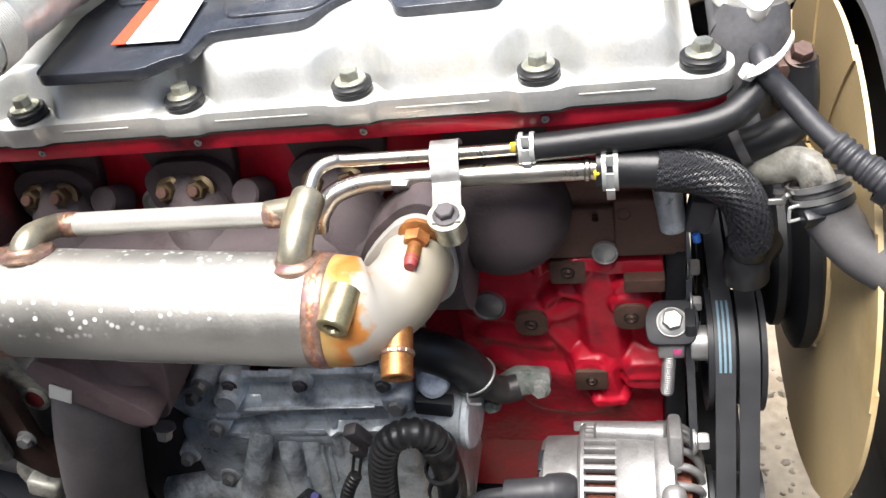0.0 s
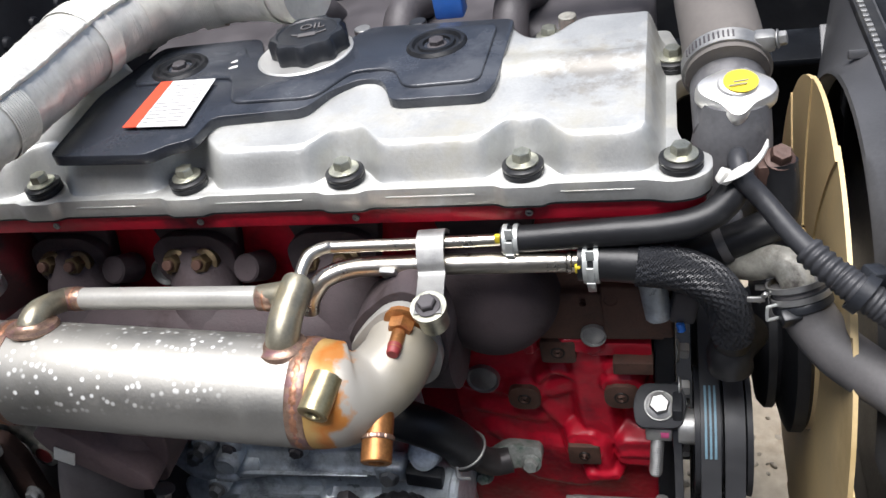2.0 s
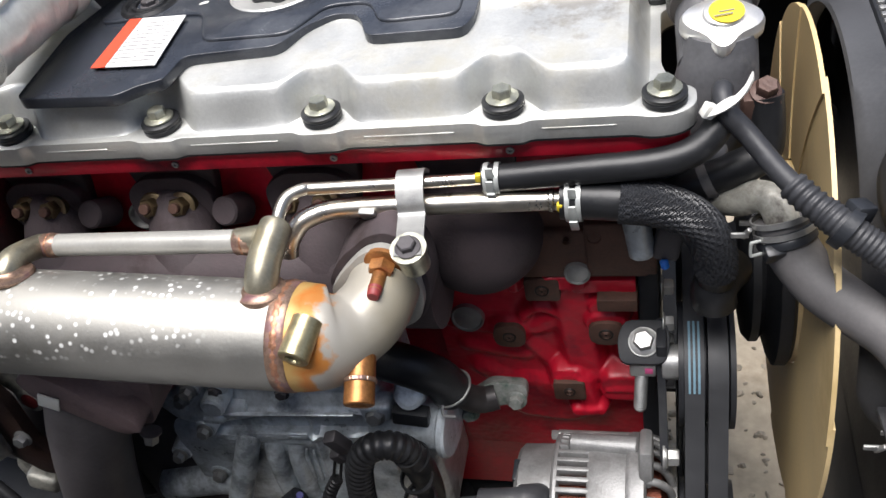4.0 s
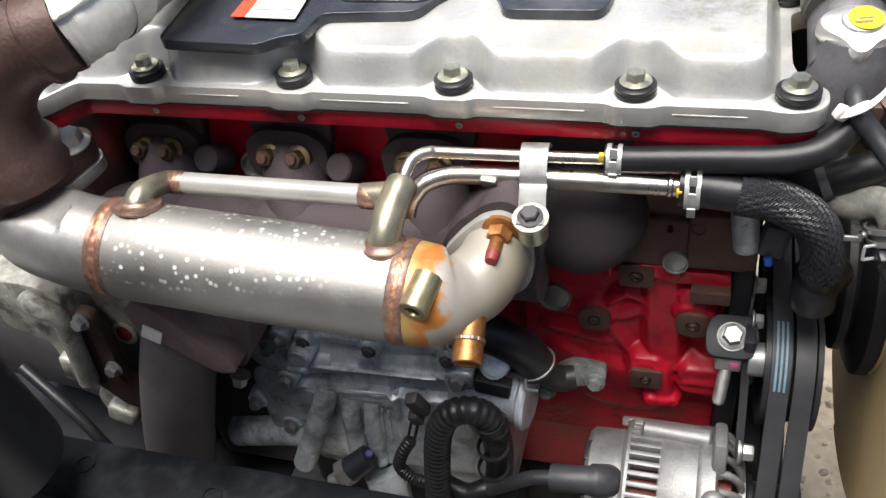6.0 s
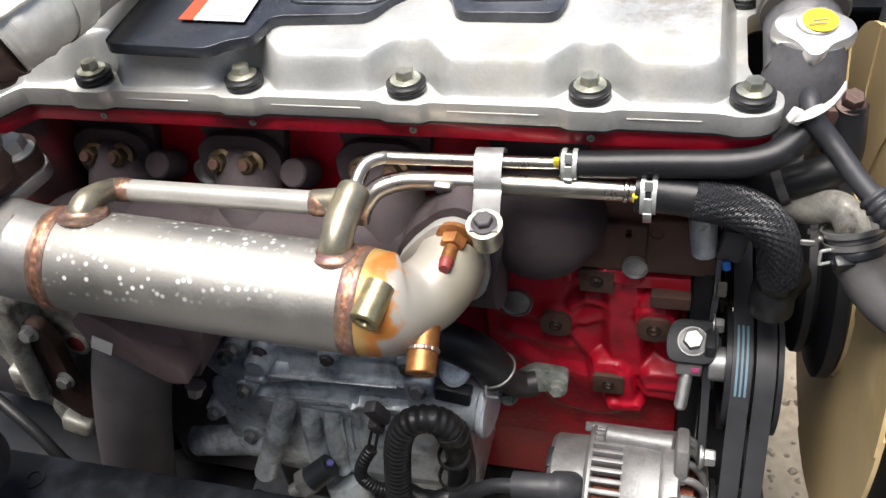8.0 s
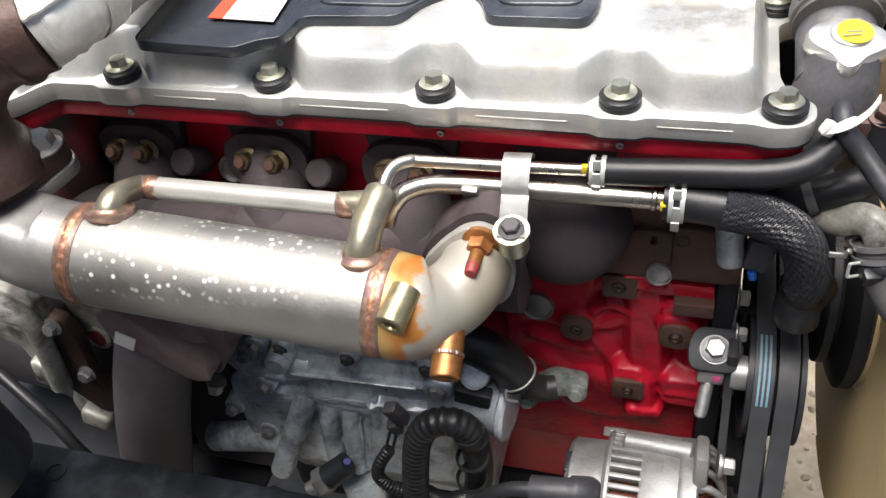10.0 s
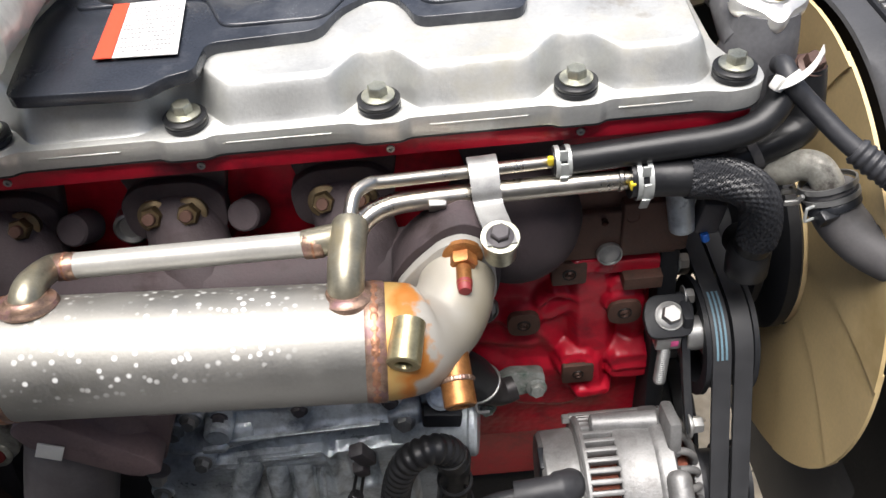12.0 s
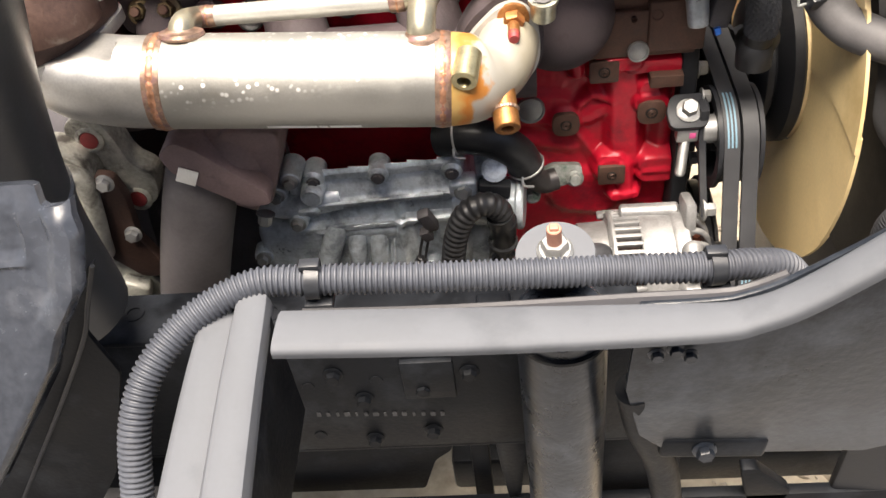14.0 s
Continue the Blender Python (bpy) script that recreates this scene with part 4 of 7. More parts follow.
# paper strip on the shell's underside
b = B()
for x0, x1 in ((-0.145, -0.108), (-0.1065, -0.1), (-0.0985, -0.075)):
    vs = []
    for k in range(9):
        u = (x0 + (x1 - x0) * k / 8 - CA.x) / (CB.x - CA.x)
        c_ = CA.lerp(CB, u)
        vs.append([b.verts.new(c_ + 0.0359 * Vector((0, -math.cos(radians(a)), -math.sin(radians(a))))) for a in (33, 36, 39, 42)])
    for p, q in zip(vs, vs[1:]):
        for k in range(3):
            b.faces.new((p[k], q[k], q[k + 1], p[k + 1]))
part("paper_strip", b, PAPER_WHITE, shell, "narrow white paper label strip")

# water return pipe on top of the cooler
b = B()
rod(b, (-0.197, -0.0756, 1.1512), (-0.044, -0.0746, 1.1511), 0.0078, seg=28)
pipe = part("water_pipe", b, PIPE_STEEL, cooler, "straight stainless water pipe")
for x in (-0.189, -0.0435):
    b = B()
    lathe(b, (x - 0.006, -0.0756, 1.1512), (1, 0, 0), [(0.0078, 0), (0.0084, 0.001), (0.0083, 0.011), (0.0078, 0.012)], 28)
    part("tinted_band", b, TINT_BAND, pipe)
    bead((x, -0.0755, 1.1512), (1, 0, 0), 0.0079, 0.0012, pipe, "weld_bead", None, 70)
b = B()
tube(b, [(-0.19, -0.0756, 1.1512), (-0.1965, -0.0757, 1.1514), (-0.1985, -0.0785, 1.1525), (-0.1993, -0.089, 1.1575), (-0.2, -0.1, 1.1605), (-0.2005, -0.1085, 1.1575), (-0.2005, -0.112, 1.15)], lambda t: 0.0081 + 0.0022 * smooth(0.4, 1, t), 28, 5)
elbow = part("inlet_elbow_pipe", b, OLIVE_PIPE, cooler)
fillet((-0.2005, -0.1085, 1.1582), (0.05, 0.3, 0.95), 0.0172, 0.0102, 0.003, elbow)
b = B()
tube(b, [(-0.0256, -0.107, 1.131), (-0.0254, -0.1035, 1.142), (-0.0243, -0.092, 1.1508), (-0.0225, -0.0785, 1.156), (-0.0216, -0.071, 1.158), (-0.0213, -0.067, 1.1585)], lambda t: 0.0108 if t < 0.86 else 0.0108 - 0.005 * smooth(0.86, 1.0, t), 28, 8)
stub = part("riser_stub", b, OLIVE_PIPE, cooler)
fillet((-0.0256, -0.1065, 1.1388), (0.02, 0.18, 0.98), 0.0168, 0.0107, 0.0032, stub)
b = B()
rod(b, (-0.05, -0.0746, 1.1511), (-0.026, -0.074, 1.153), 0.0084, 0.0096)
part("tee", b, OLIVE_PIPE, stub)

# ---- water pipes with their bracket ----
pipes = thing("heater_pipes", (0.06, -0.03, 1.13), "pair of bright steel heater pipes", "pipe")
b = B()
tube(b, [(-0.0218, -0.0685, 1.156), (-0.0208, -0.0615, 1.1625), (-0.0175, -0.0515, 1.1668), (-0.009, -0.0435, 1.1668), (0.0, -0.04, 1.1645), (0.05, -0.029, 1.1573), (0.1, -0.0198, 1.1517), (0.125, -0.016, 1.15)], 0.0042, 18, 10)
part("thin_pipe", b, STEEL, pipes)
b = B()
tube(b, [(-0.026, -0.061, 1.126), (-0.0245, -0.0595, 1.132), (-0.0213, -0.056, 1.138), (-0.014, -0.049, 1.1445), (0.0, -0.0415, 1.1462), (0.02, -0.037, 1.1452), (0.0756, -0.0298, 1.1399), (0.1526, -0.0233, 1.1354), (0.175, -0.0225, 1.134)], 0.0069, 24, 10)
part("thick_pipe", b, STEEL, pipes)
b = B()
lathe(b, (0.145, -0.0238, 1.1359), (0.99, 0.05, -0.06), [(0.0069, 0), (0.0078, 0.001), (0.0078, 0.003), (0.0069, 0.004)], 28)
part("bead", b, STEEL, pipes)
b = B()
box(b, (0.03, -0.0425, 1.1435), (0.011, 0.004, 0.0125), 0.001, (30, 4, 0))
part("brazed_tab", b, ZINC, pipes)
bracket = thing("pipe_bracket", (0.062, -0.05, 1.13), "plain steel bracket strap over the pipes", "bracket")
b = B()
line = glide([(0.0595, -0.017, 1.157), (0.0595, -0.024, 1.1635), (0.06, -0.034, 1.1625), (0.0605, -0.043, 1.153), (0.061, -0.0465, 1.1465), (0.0622, -0.056, 1.1455), (0.0645, -0.07, 1.146), (0.066, -0.0845, 1.1455)], 5)
strip(b, line, (1, 0.06, 0), lambda t: 0.0185 - 0.001 * t, 0.0022)
part("strap", b, ZINC, bracket)
b = B()
lathe(b, (0.0652, -0.0775, 1.1432), (0, -0.25, 1), [(0.0, 0), (0.0116, 0), (0.0116, 0.0036), (0, 0.0036)], 32)
rod(b, (0.0652, -0.0775, 1.144), (0.0652, -0.0735, 1.1275), 0.0098, seg=28)
part("ear", b, YELLOW_ZINC, bracket)
bolt(bracket, (0.0652, -0.0785, 1.1472), (0, -0.25, 1), 0.0105, 0.005, DARK_PIPE)

# ---- coolant hoses ----
def spring_clip(parent, at, axis, r, material=CLIP_ZINC):
    c = B()
    at, ax = Vector(at), Vector(axis).normalized()
    for k in (-0.0035, 0.0035):
        lathe(c, at + ax * (k - 0.0015), ax, [(r, 0), (r + 0.0011, 0), (r + 0.0011, 0.003), (r, 0.003)], 32)
    up = Vector((0, -0.6, 0.8))
    side = ax.cross(up).normalized()
    tip = at + up * (r + 0.003)
    box(c, tip, (0.0055, 0.0016, 0.008), 0.0005)
    box(c, at + Vector((0, -0.75, -0.66)) * (r + 0.0035), (0.0055, 0.0016, 0.013), 0.0005, (25, 0, 0))
    box(c, at + Vector((0, -1.0, 0.1)) * (r + 0.002), (0.0048, 0.0016, 0.012), 0.0005, (5, 0, 0))
    return part("spring_clip", c, material, parent, "pale zinc spring clip")


hose = thing("coolant_hose", (0.18, -0.02, 1.15), "smooth black rubber coolant hose", "hose")
b = B()
tube(b, [(0.104, -0.0193, 1.1514), (0.125, -0.0185, 1.1515), (0.1724, -0.0191, 1.1555), (0.21, -0.019, 1.1585), (0.233, -0.0155, 1.163), (0.247, -0.007, 1.172), (0.252, 0.004, 1.182)], 0.0092, 22, 8)
part("body", b, RUBBER, hose)
spring_clip(hose, (0.1105, -0.0192, 1.1513), (1, 0.02, 0.0), 0.0094)
b = B()
box(b, (0.1025, -0.0245, 1.1565), (0.004, 0.004, 0.006), 0.001)
part("paint_mark", b, YELLOW_PAINT, hose, "yellow paint mark")

BRAID = surface("woven_nylon", (0.02, 0.021, 0.024), 0.42, 0.0, 0.3, 60, 0.1, 900)
braided = thing("braided_hose", (0.22, -0.02, 1.09), "black textile-braided coolant hose bending down", "hose")
path = [(0.153, -0.0233, 1.1354), (0.172, -0.0235, 1.1348), (0.19, -0.0254, 1.1345), (0.212, -0.0262, 1.1315), (0.23, -0.0258, 1.122), (0.2415, -0.024, 1.107), (0.248, -0.021, 1.085), (0.2497, -0.018, 1.066), (0.25, -0.01, 1.05), (0.25, 0.01, 1.04)]
b = B()
tube(b, path, 0.0128, 24, 8)
part("core", b, RUBBER, braided)
mid = glide(path[2:8], 24)
fr = along(mid)
for hand in (1, -1):
    b = B()
    N_ = 38
    for s_ in range(N_):
        pts = []
        for i, (q, d, s, u) in enumerate(fr):
            a = 2 * math.pi * s_ / N_ + hand * i * 0.088
            lift = 0.0003 * (1 if (s_ + i // 3) % 2 else -1) * hand
            rr = 0.0134 + lift
            pts.append(q + rr * (math.cos(a) * s + math.sin(a) * u))
        vs = []
        for i, p in enumerate(pts):
            q, d, s, u = fr[i]
            out_ = (p - q).normalized()
            t_ = (pts[min(i + 1, len(pts) - 1)] - pts[max(i - 1, 0)]).normalized()
            w = out_.cross(t_).normalized() * 0.00078
            vs.append([b.verts.new(p - w), b.verts.new(p + out_ * 0.0007), b.verts.new(p + w)])
        for e, f in zip(vs, vs[1:]):
            b.faces.new((e[0], e[1], f[1], f[0]))
            b.faces.new((e[1], e[2], f[2], f[1]))
    tagged(part("braid", b, BRAID, braided, "woven black braid"), kind="stuff")
spring_clip(braided, (0.1615, -0.0234, 1.1351), (1, 0, 0), 0.0131)
b = B()
box(b, (0.1535, -0.0335, 1.138), (0.004, 0.004, 0.006), 0.001)
part("paint_mark", b, YELLOW_PAINT, braided)
b = B()
tube(b, [(0.262, 0.012, 1.04), (0.2495, -0.012, 1.045), (0.2495, -0.014, 1.03)], 0.0155, 20, 6)
part("lower_cuff", b, RUBBER, braided)


# ---- belt drive at the engine's front ----
timing = thing("front_cover", (0.2, 0.12, 0.7), "black front cover behind the belt drive", "engine part")
b = B()
plate(b, rounded([(-0.02, 0.62), (0.25, 0.62), (0.25, 1.1), (0.06, 1.1), (0.02, 1.03)], 0.02, 4), Matrix(((0, 0, 1, 0.212), (1, 0, 0, 0), (0, 1, 0, 0), (0, 0, 0, 1))), 0.016, 0.003)
part("body", b, TYRED_BLACK, timing)
for y, z in ((0.012, 0.957), (0.03, 1.0), (0.02, 0.9)):
    bolt(timing, (0.213, y, z), (1, 0, 0), 0.012, 0.008, ZINC)

AXLE, PUMP_AXLE, ALT, CRANK, IDLER = (0.093, 0.965), (0.11, 0.949), (-0.064, 0.825), (0.1, 0.69), (0.006, 0.937)


def pulley(name, c, r, x0, x1, label, group="drive pulleys"):
    p = thing(name, (x0, c[0], c[1] - r), label, "pulley", group)
    b = B()
    w = x1 - x0
    lathe(b, (x0, *c), (1, 0, 0), [(0, 0), (r * 0.3, 0), (r * 0.34, w * 0.35), (r * 0.8, w * 0.35), (r * 0.86, -0.002), (r + 0.004, -0.002), (r + 0.004, 0.002), (r - 0.001, 0.003), (r - 0.001, w * 0.48), (r + 0.003, w * 0.5), (r - 0.001, w * 0.52), (r - 0.001, w - 0.003), (r + 0.004, w - 0.002), (r + 0.004, w + 0.002), (r * 0.86, w + 0.002), (r * 0.8, w * 0.7), (r * 0.3, w * 0.7), (r * 0.26, w + 0.004), (0, w + 0.004)], 56)
    part("rim", b, TYRED_BLACK, p)
    return p


pulley("water_pump_pulley", PUMP_AXLE, 0.036, 0.227, 0.264, "dark steel water pump pulley with two belts")
pulley("alternator_pulley", ALT, 0.028, 0.227, 0.264, "small dark steel alternator pulley")
pulley("idler_pulley", IDLER, 0.0455, 0.227, 0.264, "black steel idler pulley on the belt adjuster")
pulley("crankshaft_pulley", CRANK, 0.085, 0.227, 0.264, "large dark steel crankshaft pulley")


def hull(circles, n=72):
    pts = sorted({(round(c[0] + r * math.cos(2 * math.pi * i / n), 6), round(c[1] + r * math.sin(2 * math.pi * i / n), 6)) for c, r in circles for i in range(n)})
    def half(seq):
        h = []
        for p in seq:
            while len(h) > 1 and (h[-1][0] - h[-2][0]) * (p[1] - h[-2][1]) - (h[-1][1] - h[-2][1]) * (p[0] - h[-2][0]) <= 0:
                h.pop()
            h.append(p)
        return h[:-1]
    return half(pts) + half(pts[::-1])


def ribbon(bm, loop, x0, x1, lift=0.0, thick=0.004):
    """A closed belt round the pulleys, outside the loop."""
    n = len(loop)
    rings = []
    for i, (y, z) in enumerate(loop):
        a, c = loop[i - 1], loop[(i + 1) % n]
        d = Vector((c[0] - a[0], c[1] - a[1])).normalized()
        o = Vector((d.y, -d.x))
        inner, outer = Vector((y, z)) + o * lift, Vector((y, z)) + o * (lift + thick)
        rings.append([bm.verts.new(v) for v in ((x0, *inner), (x1, *inner), (x1, *outer), (x0, *outer))])
    for i in range(n):
        p, q = rings[i], rings[(i + 1) % n]
        for k in range(4):
            j = (k + 1) % 4
            bm.faces.new((p[k], p[j], q[j], q[k]))
    return bm


LOOP = hull(((PUMP_AXLE, 0.037), (ALT, 0.029), (CRANK, 0.086), (IDLER, 0.0465)))
for x0, near, low_z, high_z in ((0.2292, 0.075, 0.88, 1.0), (0.2462, -0.03, 0.8, 0.93)):
    belt = thing("drive_belt", (x0 + 0.009, 0.03, 0.6), "worn black drive belt with blue printed lines", "belt", "drive belts")
    b = B()
    ribbon(b, LOOP, x0, x0 + 0.0142)
    band = part("band", b, BELT_RUBBER, belt)
    for k in (0.0028, 0.0062, 0.0096):
        b = B()
        line = [q for q in LOOP if q[0] < near and low_z < q[1] < high_z]
        line.sort(key=lambda q: -q[1])
        vs = []
        for i, (y, z) in enumerate(line):
            a, c = line[max(i - 1, 0)], line[min(i + 1, len(line) - 1)]
            d = Vector((c[0] - a[0], c[1] - a[1])).normalized()
            o = Vector((d.y, -d.x))
            if o.x > 0:
                o = -o
            q = Vector((y, z)) + o * 0.0044
            vs.append((b.verts.new((x0 + k, *q)), b.verts.new((x0 + k + 0.0017, *q))))
        for p, q in zip(vs, vs[1:]):
            b.faces.new((p[0], p[1], q[1], q[0]))
        part("printed_line", b, BELT_BLUE, band)

# ---- tensioner ----
tens = thing("belt_tensioner", (0.205, -0.01, 0.94), "black steel belt adjuster with zinc bolts", "tensioner")
b = B()
plate(b, rounded([(-0.018, -0.016), (0.016, -0.016), (0.02, 0.004), (0.016, 0.018), (-0.014, 0.018), (-0.02, 0.004)], 0.008, 4), facing((0.2, -0.011, 0.9815), (0, -0.5, 0.86)), 0.008, 0.0015)
box(b, (0.213, -0.005, 0.965), (0.008, 0.03, 0.045), 0.002)
strip(b, glide([(0.212, -0.012, 0.975), (0.213, -0.025, 0.945), (0.2135, -0.042, 0.918), (0.214, -0.055, 0.9)], 4), (0, 0.86, 0.5), 0.017, 0.006)
part("arm", b, TYRED_BLACK, tens)
bolt(tens, (0.2, -0.0115, 0.9835), (0, -0.5, 0.86), 0.0135, 0.008, ZINC, 0.0115)
bolt(tens, (0.214, 0.006, 0.985), (1, 0, 0), 0.011, 0.007, ZINC)
b = B()
box(b, (0.199, -0.016, 0.961), (0.02, 0.012, 0.014), 0.002)
block_ = part("adjuster_block", b, ZINC, tens)
b = B()
box(b, (0.2035, -0.0224, 0.962), (0.006, 0.0006, 0.006), 0.0002)
part("paint_mark", b, PINK_MARK, block_, "pink paint mark")
b = B()
rod(b, (0.199, -0.014, 0.972), (0.1955, -0.024, 0.917), 0.0046, seg=16)
for k in range(18):
    q = Vector((0.199, -0.014, 0.972)).lerp(Vector((0.1955, -0.024, 0.917)), 0.3 + k * 0.038)
    lathe(b, q, (-0.06, -0.18, -0.98), [(0.0046, -0.0008), (0.0052, 0), (0.0046, 0.0008)], 14)
part("adjuster_bolt", b, ZINC, tens)
b = B()
rod(b, (0.213, -0.012, 0.961), (0.227, -0.012, 0.961), 0.0135, seg=28)
rod(b, (0.227, -0.012, 0.961), (0.232, -0.012, 0.961), 0.018, seg=28)
part("spacer", b, ZINC, tens)

# ---- alternator ----
alt = thing("alternator", (0.15, -0.06, 0.787), "bright cast-aluminium alternator with slotted housing", "alternator")
ax0 = Vector((0, ALT[0], ALT[1]))
b = B()
lathe(b, ax0 + Vector((0.094, 0, 0)), (1, 0, 0), [(0, 0), (0.05, 0), (0.0535, 0.0035), (0.0545, 0.03), (0.057, 0.031), (0.057, 0.034), (0, 0.034)], 56)
part("rear_cover", b, ALT_ALU, alt, "smooth pressed rear cover")
b = B()
lathe(b, ax0 + Vector((0.126, 0, 0)), (1, 0, 0), [(0, 0), (0.053, 0), (0.053, 0.032), (0, 0.032)], 48)
part("winding", b, COPPER_WIRE, alt, "copper windings behind the slots")
for i in range(44):
    a = 2 * math.pi * i / 44
    b = B()
    m = Matrix.Translation(ax0 + Vector((0.1425, 0, 0))) @ Matrix.Rotation(a, 4, "X")
    tmp = B()
    box(tmp, (0, 0, 0.0595), (0.03, 0.0048, 0.009), 0.0016)
    join(b, tmp, m)
    part("rib", b, ALT_ALU, alt)
b = B()
lathe(b, ax0 + Vector((0.1255, 0, 0)), (1, 0, 0), [(0.054, 0), (0.062, 0), (0.064, 0.002), (0.064, 0.0045), (0.06, 0.006), (0.054, 0.006)], 56)
part("rear_ring", b, ALT_ALU, alt)
b = B()
lathe(b, ax0 + Vector((0.154, 0, 0)), (1, 0, 0), [(0.054, 0), (0.063, 0), (0.0645, 0.002), (0.0645, 0.03), (0.0655, 0.031), (0.067, 0.034), (0.067, 0.044), (0.064, 0.046), (0.054, 0.046)], 56)
band = part("body", b, ALT_ALU, alt)
b = B()
lathe(b, ax0 + Vector((0.197, 0, 0)), (1, 0, 0), [(0, 0.0), (0.05, 0), (0.05, 0.014), (0.034, 0.02), (0.02, 0.024), (0, 0.024)], 48)
part("front_core", b, COPPER_WIRE, alt)
for i in range(26):
    a = 2 * math.pi * (i + 0.5) / 26
    b = B()
    m = Matrix.Translation(ax0 + Vector((0.2, 0, 0))) @ Matrix.Rotation(a, 4, "X")
    tmp = B()
    tube(tmp, [(0.0, 0, 0.064), (0.01, 0, 0.06), (0.017, 0, 0.05), (0.02, 0, 0.036)], 0.0033, 10, 4)
    join(b, tmp, m)
    part("front_rib", b, ALT_ALU, alt)
b = B()
lathe(b, ax0 + Vector((0.217, 0, 0)), (1, 0, 0), [(0.03, 0), (0.04, 0), (0.04, 0.006), (0.03, 0.007)], 48)
part("front_ring", b, ALT_ALU, alt)
b = B()
rod(b, (0.138, -0.036, 0.883), (0.194, -0.04, 0.885), 0.0085, 0.009, 20, 0.002)
box(b, (0.2, -0.054, 0.893), (0.011, 0.036, 0.034), 0.004, (-20, 0, 0))
box(b, (0.197, -0.1, 0.872), (0.018, 0.036, 0.05), 0.008, (30, 0, 0), 4)
box(b, (0.197, -0.122, 0.835), (0.022, 0.014, 0.06), 0.006, None, 4)
lug = part("lug", b, ALT_ALU, alt)
bolt(lug, (0.2145, -0.0555, 0.8985), (1, 0, 0), 0.012, 0.009, ZINC, 0.011)
for a in (35, 155, 275):
    q = ax0 + Vector((0.125, 0.0615 * math.cos(radians(a)), 0.0615 * math.sin(radians(a))))
    b = B()
    rod(b, q, q + Vector((0.075, 0, 0)), 0.005, seg=14)
    hexagon(b, q, (-1, 0, 0), 0.008, 0.006)
    part("through_bolt", b, ZINC, alt)
b = B()
box(b, (0.0955, -0.06, 0.866), (0.006, 0.02, 0.022), 0.001)
part("terminal_clip", b, BLACK_PLASTIC, alt)

plug = thing("alternator_plug", (0.085, -0.1, 0.86), "dark grey rubber alternator plug with its cable", "connector")
b = B()
tube(b, [(0.07, -0.092, 0.876), (0.085, -0.092, 0.878), (0.103, -0.09, 0.878), (0.113, -0.086, 0.874), (0.117, -0.079, 0.864)], lambda t: 0.0115 if t < 0.5 else 0.0135, 20, 6)
part("boot", b, HARNESS, plug)
b = B()
tube(b, [(0.074, -0.092, 0.876), (0.052, -0.092, 0.87), (0.03, -0.09, 0.85), (0.0, -0.085, 0.82)], 0.0062, 14, 6)
part("cable", b, HARNESS, plug)

# ---- fan, shroud, radiator ----
fan = thing("cooling_fan", (0.33, 0.093, 0.755), "cream plastic cooling fan on a black clutch", "fan")
b = B()
lathe(b, (0.262, *AXLE), (1, 0, 0), [(0, 0), (0.03, 0), (0.034, 0.01), (0.06, 0.014), (0.066, 0.019), (0.066, 0.025), (0.06, 0.029), (0.079, 0.034), (0.085, 0.037), (0.085, 0.046), (0.08, 0.05), (0.072, 0.051), (0.05, 0.058), (0, 0.06)], 56)
part("clutch", b, TYRED_BLACK, fan, "black finned fan clutch")
for i in range(11):
    b = B()
    a0 = 2 * math.pi * i / 11 + 0.12
    rows = []
    for k in range(15):
        u = k / 14
        r = 0.084 + 0.12 * u
        cols = []
        for c in range(9):
            v = c / 8 - 0.5
            ang = a0 - v * 0.64 + 0.25 * u
            cols.append((0.3135 + 0.0016 * v, AXLE[0] + r * math.cos(ang), AXLE[1] + r * math.sin(ang)))
        rows.append(cols)
    front = [[b.verts.new(q) for q in row] for row in rows]
    rear = [[b.verts.new((q[0] + 0.003, q[1], q[2])) for q in row] for row in rows]
    for g_ in (front, rear):
        for k in range(14):
            for c in range(8):
                b.faces.new((g_[k][c], g_[k + 1][c], g_[k + 1][c + 1], g_[k][c + 1]))
    ring = lambda g_: [g_[k][0] for k in range(15)] + [g_[14][c] for c in range(1, 9)] + [g_[k][8] for k in range(13, -1, -1)] + [g_[0][c] for c in range(7, 0, -1)]
    p, q = ring(front), ring(rear)
    for k in range(len(p)):
        j = (k + 1) % len(p)
        b.faces.new((p[k], p[j], q[j], q[k]))
    part("blade", b, FAN_PLASTIC, fan)
b = B()
lathe(b, (0.309, *AXLE), (1, 0, 0), [(0.04, 0), (0.08, 0), (0.082, 0.003), (0.082, 0.03), (0.04, 0.032)], 56)
part("hub", b, FAN_PLASTIC, fan)

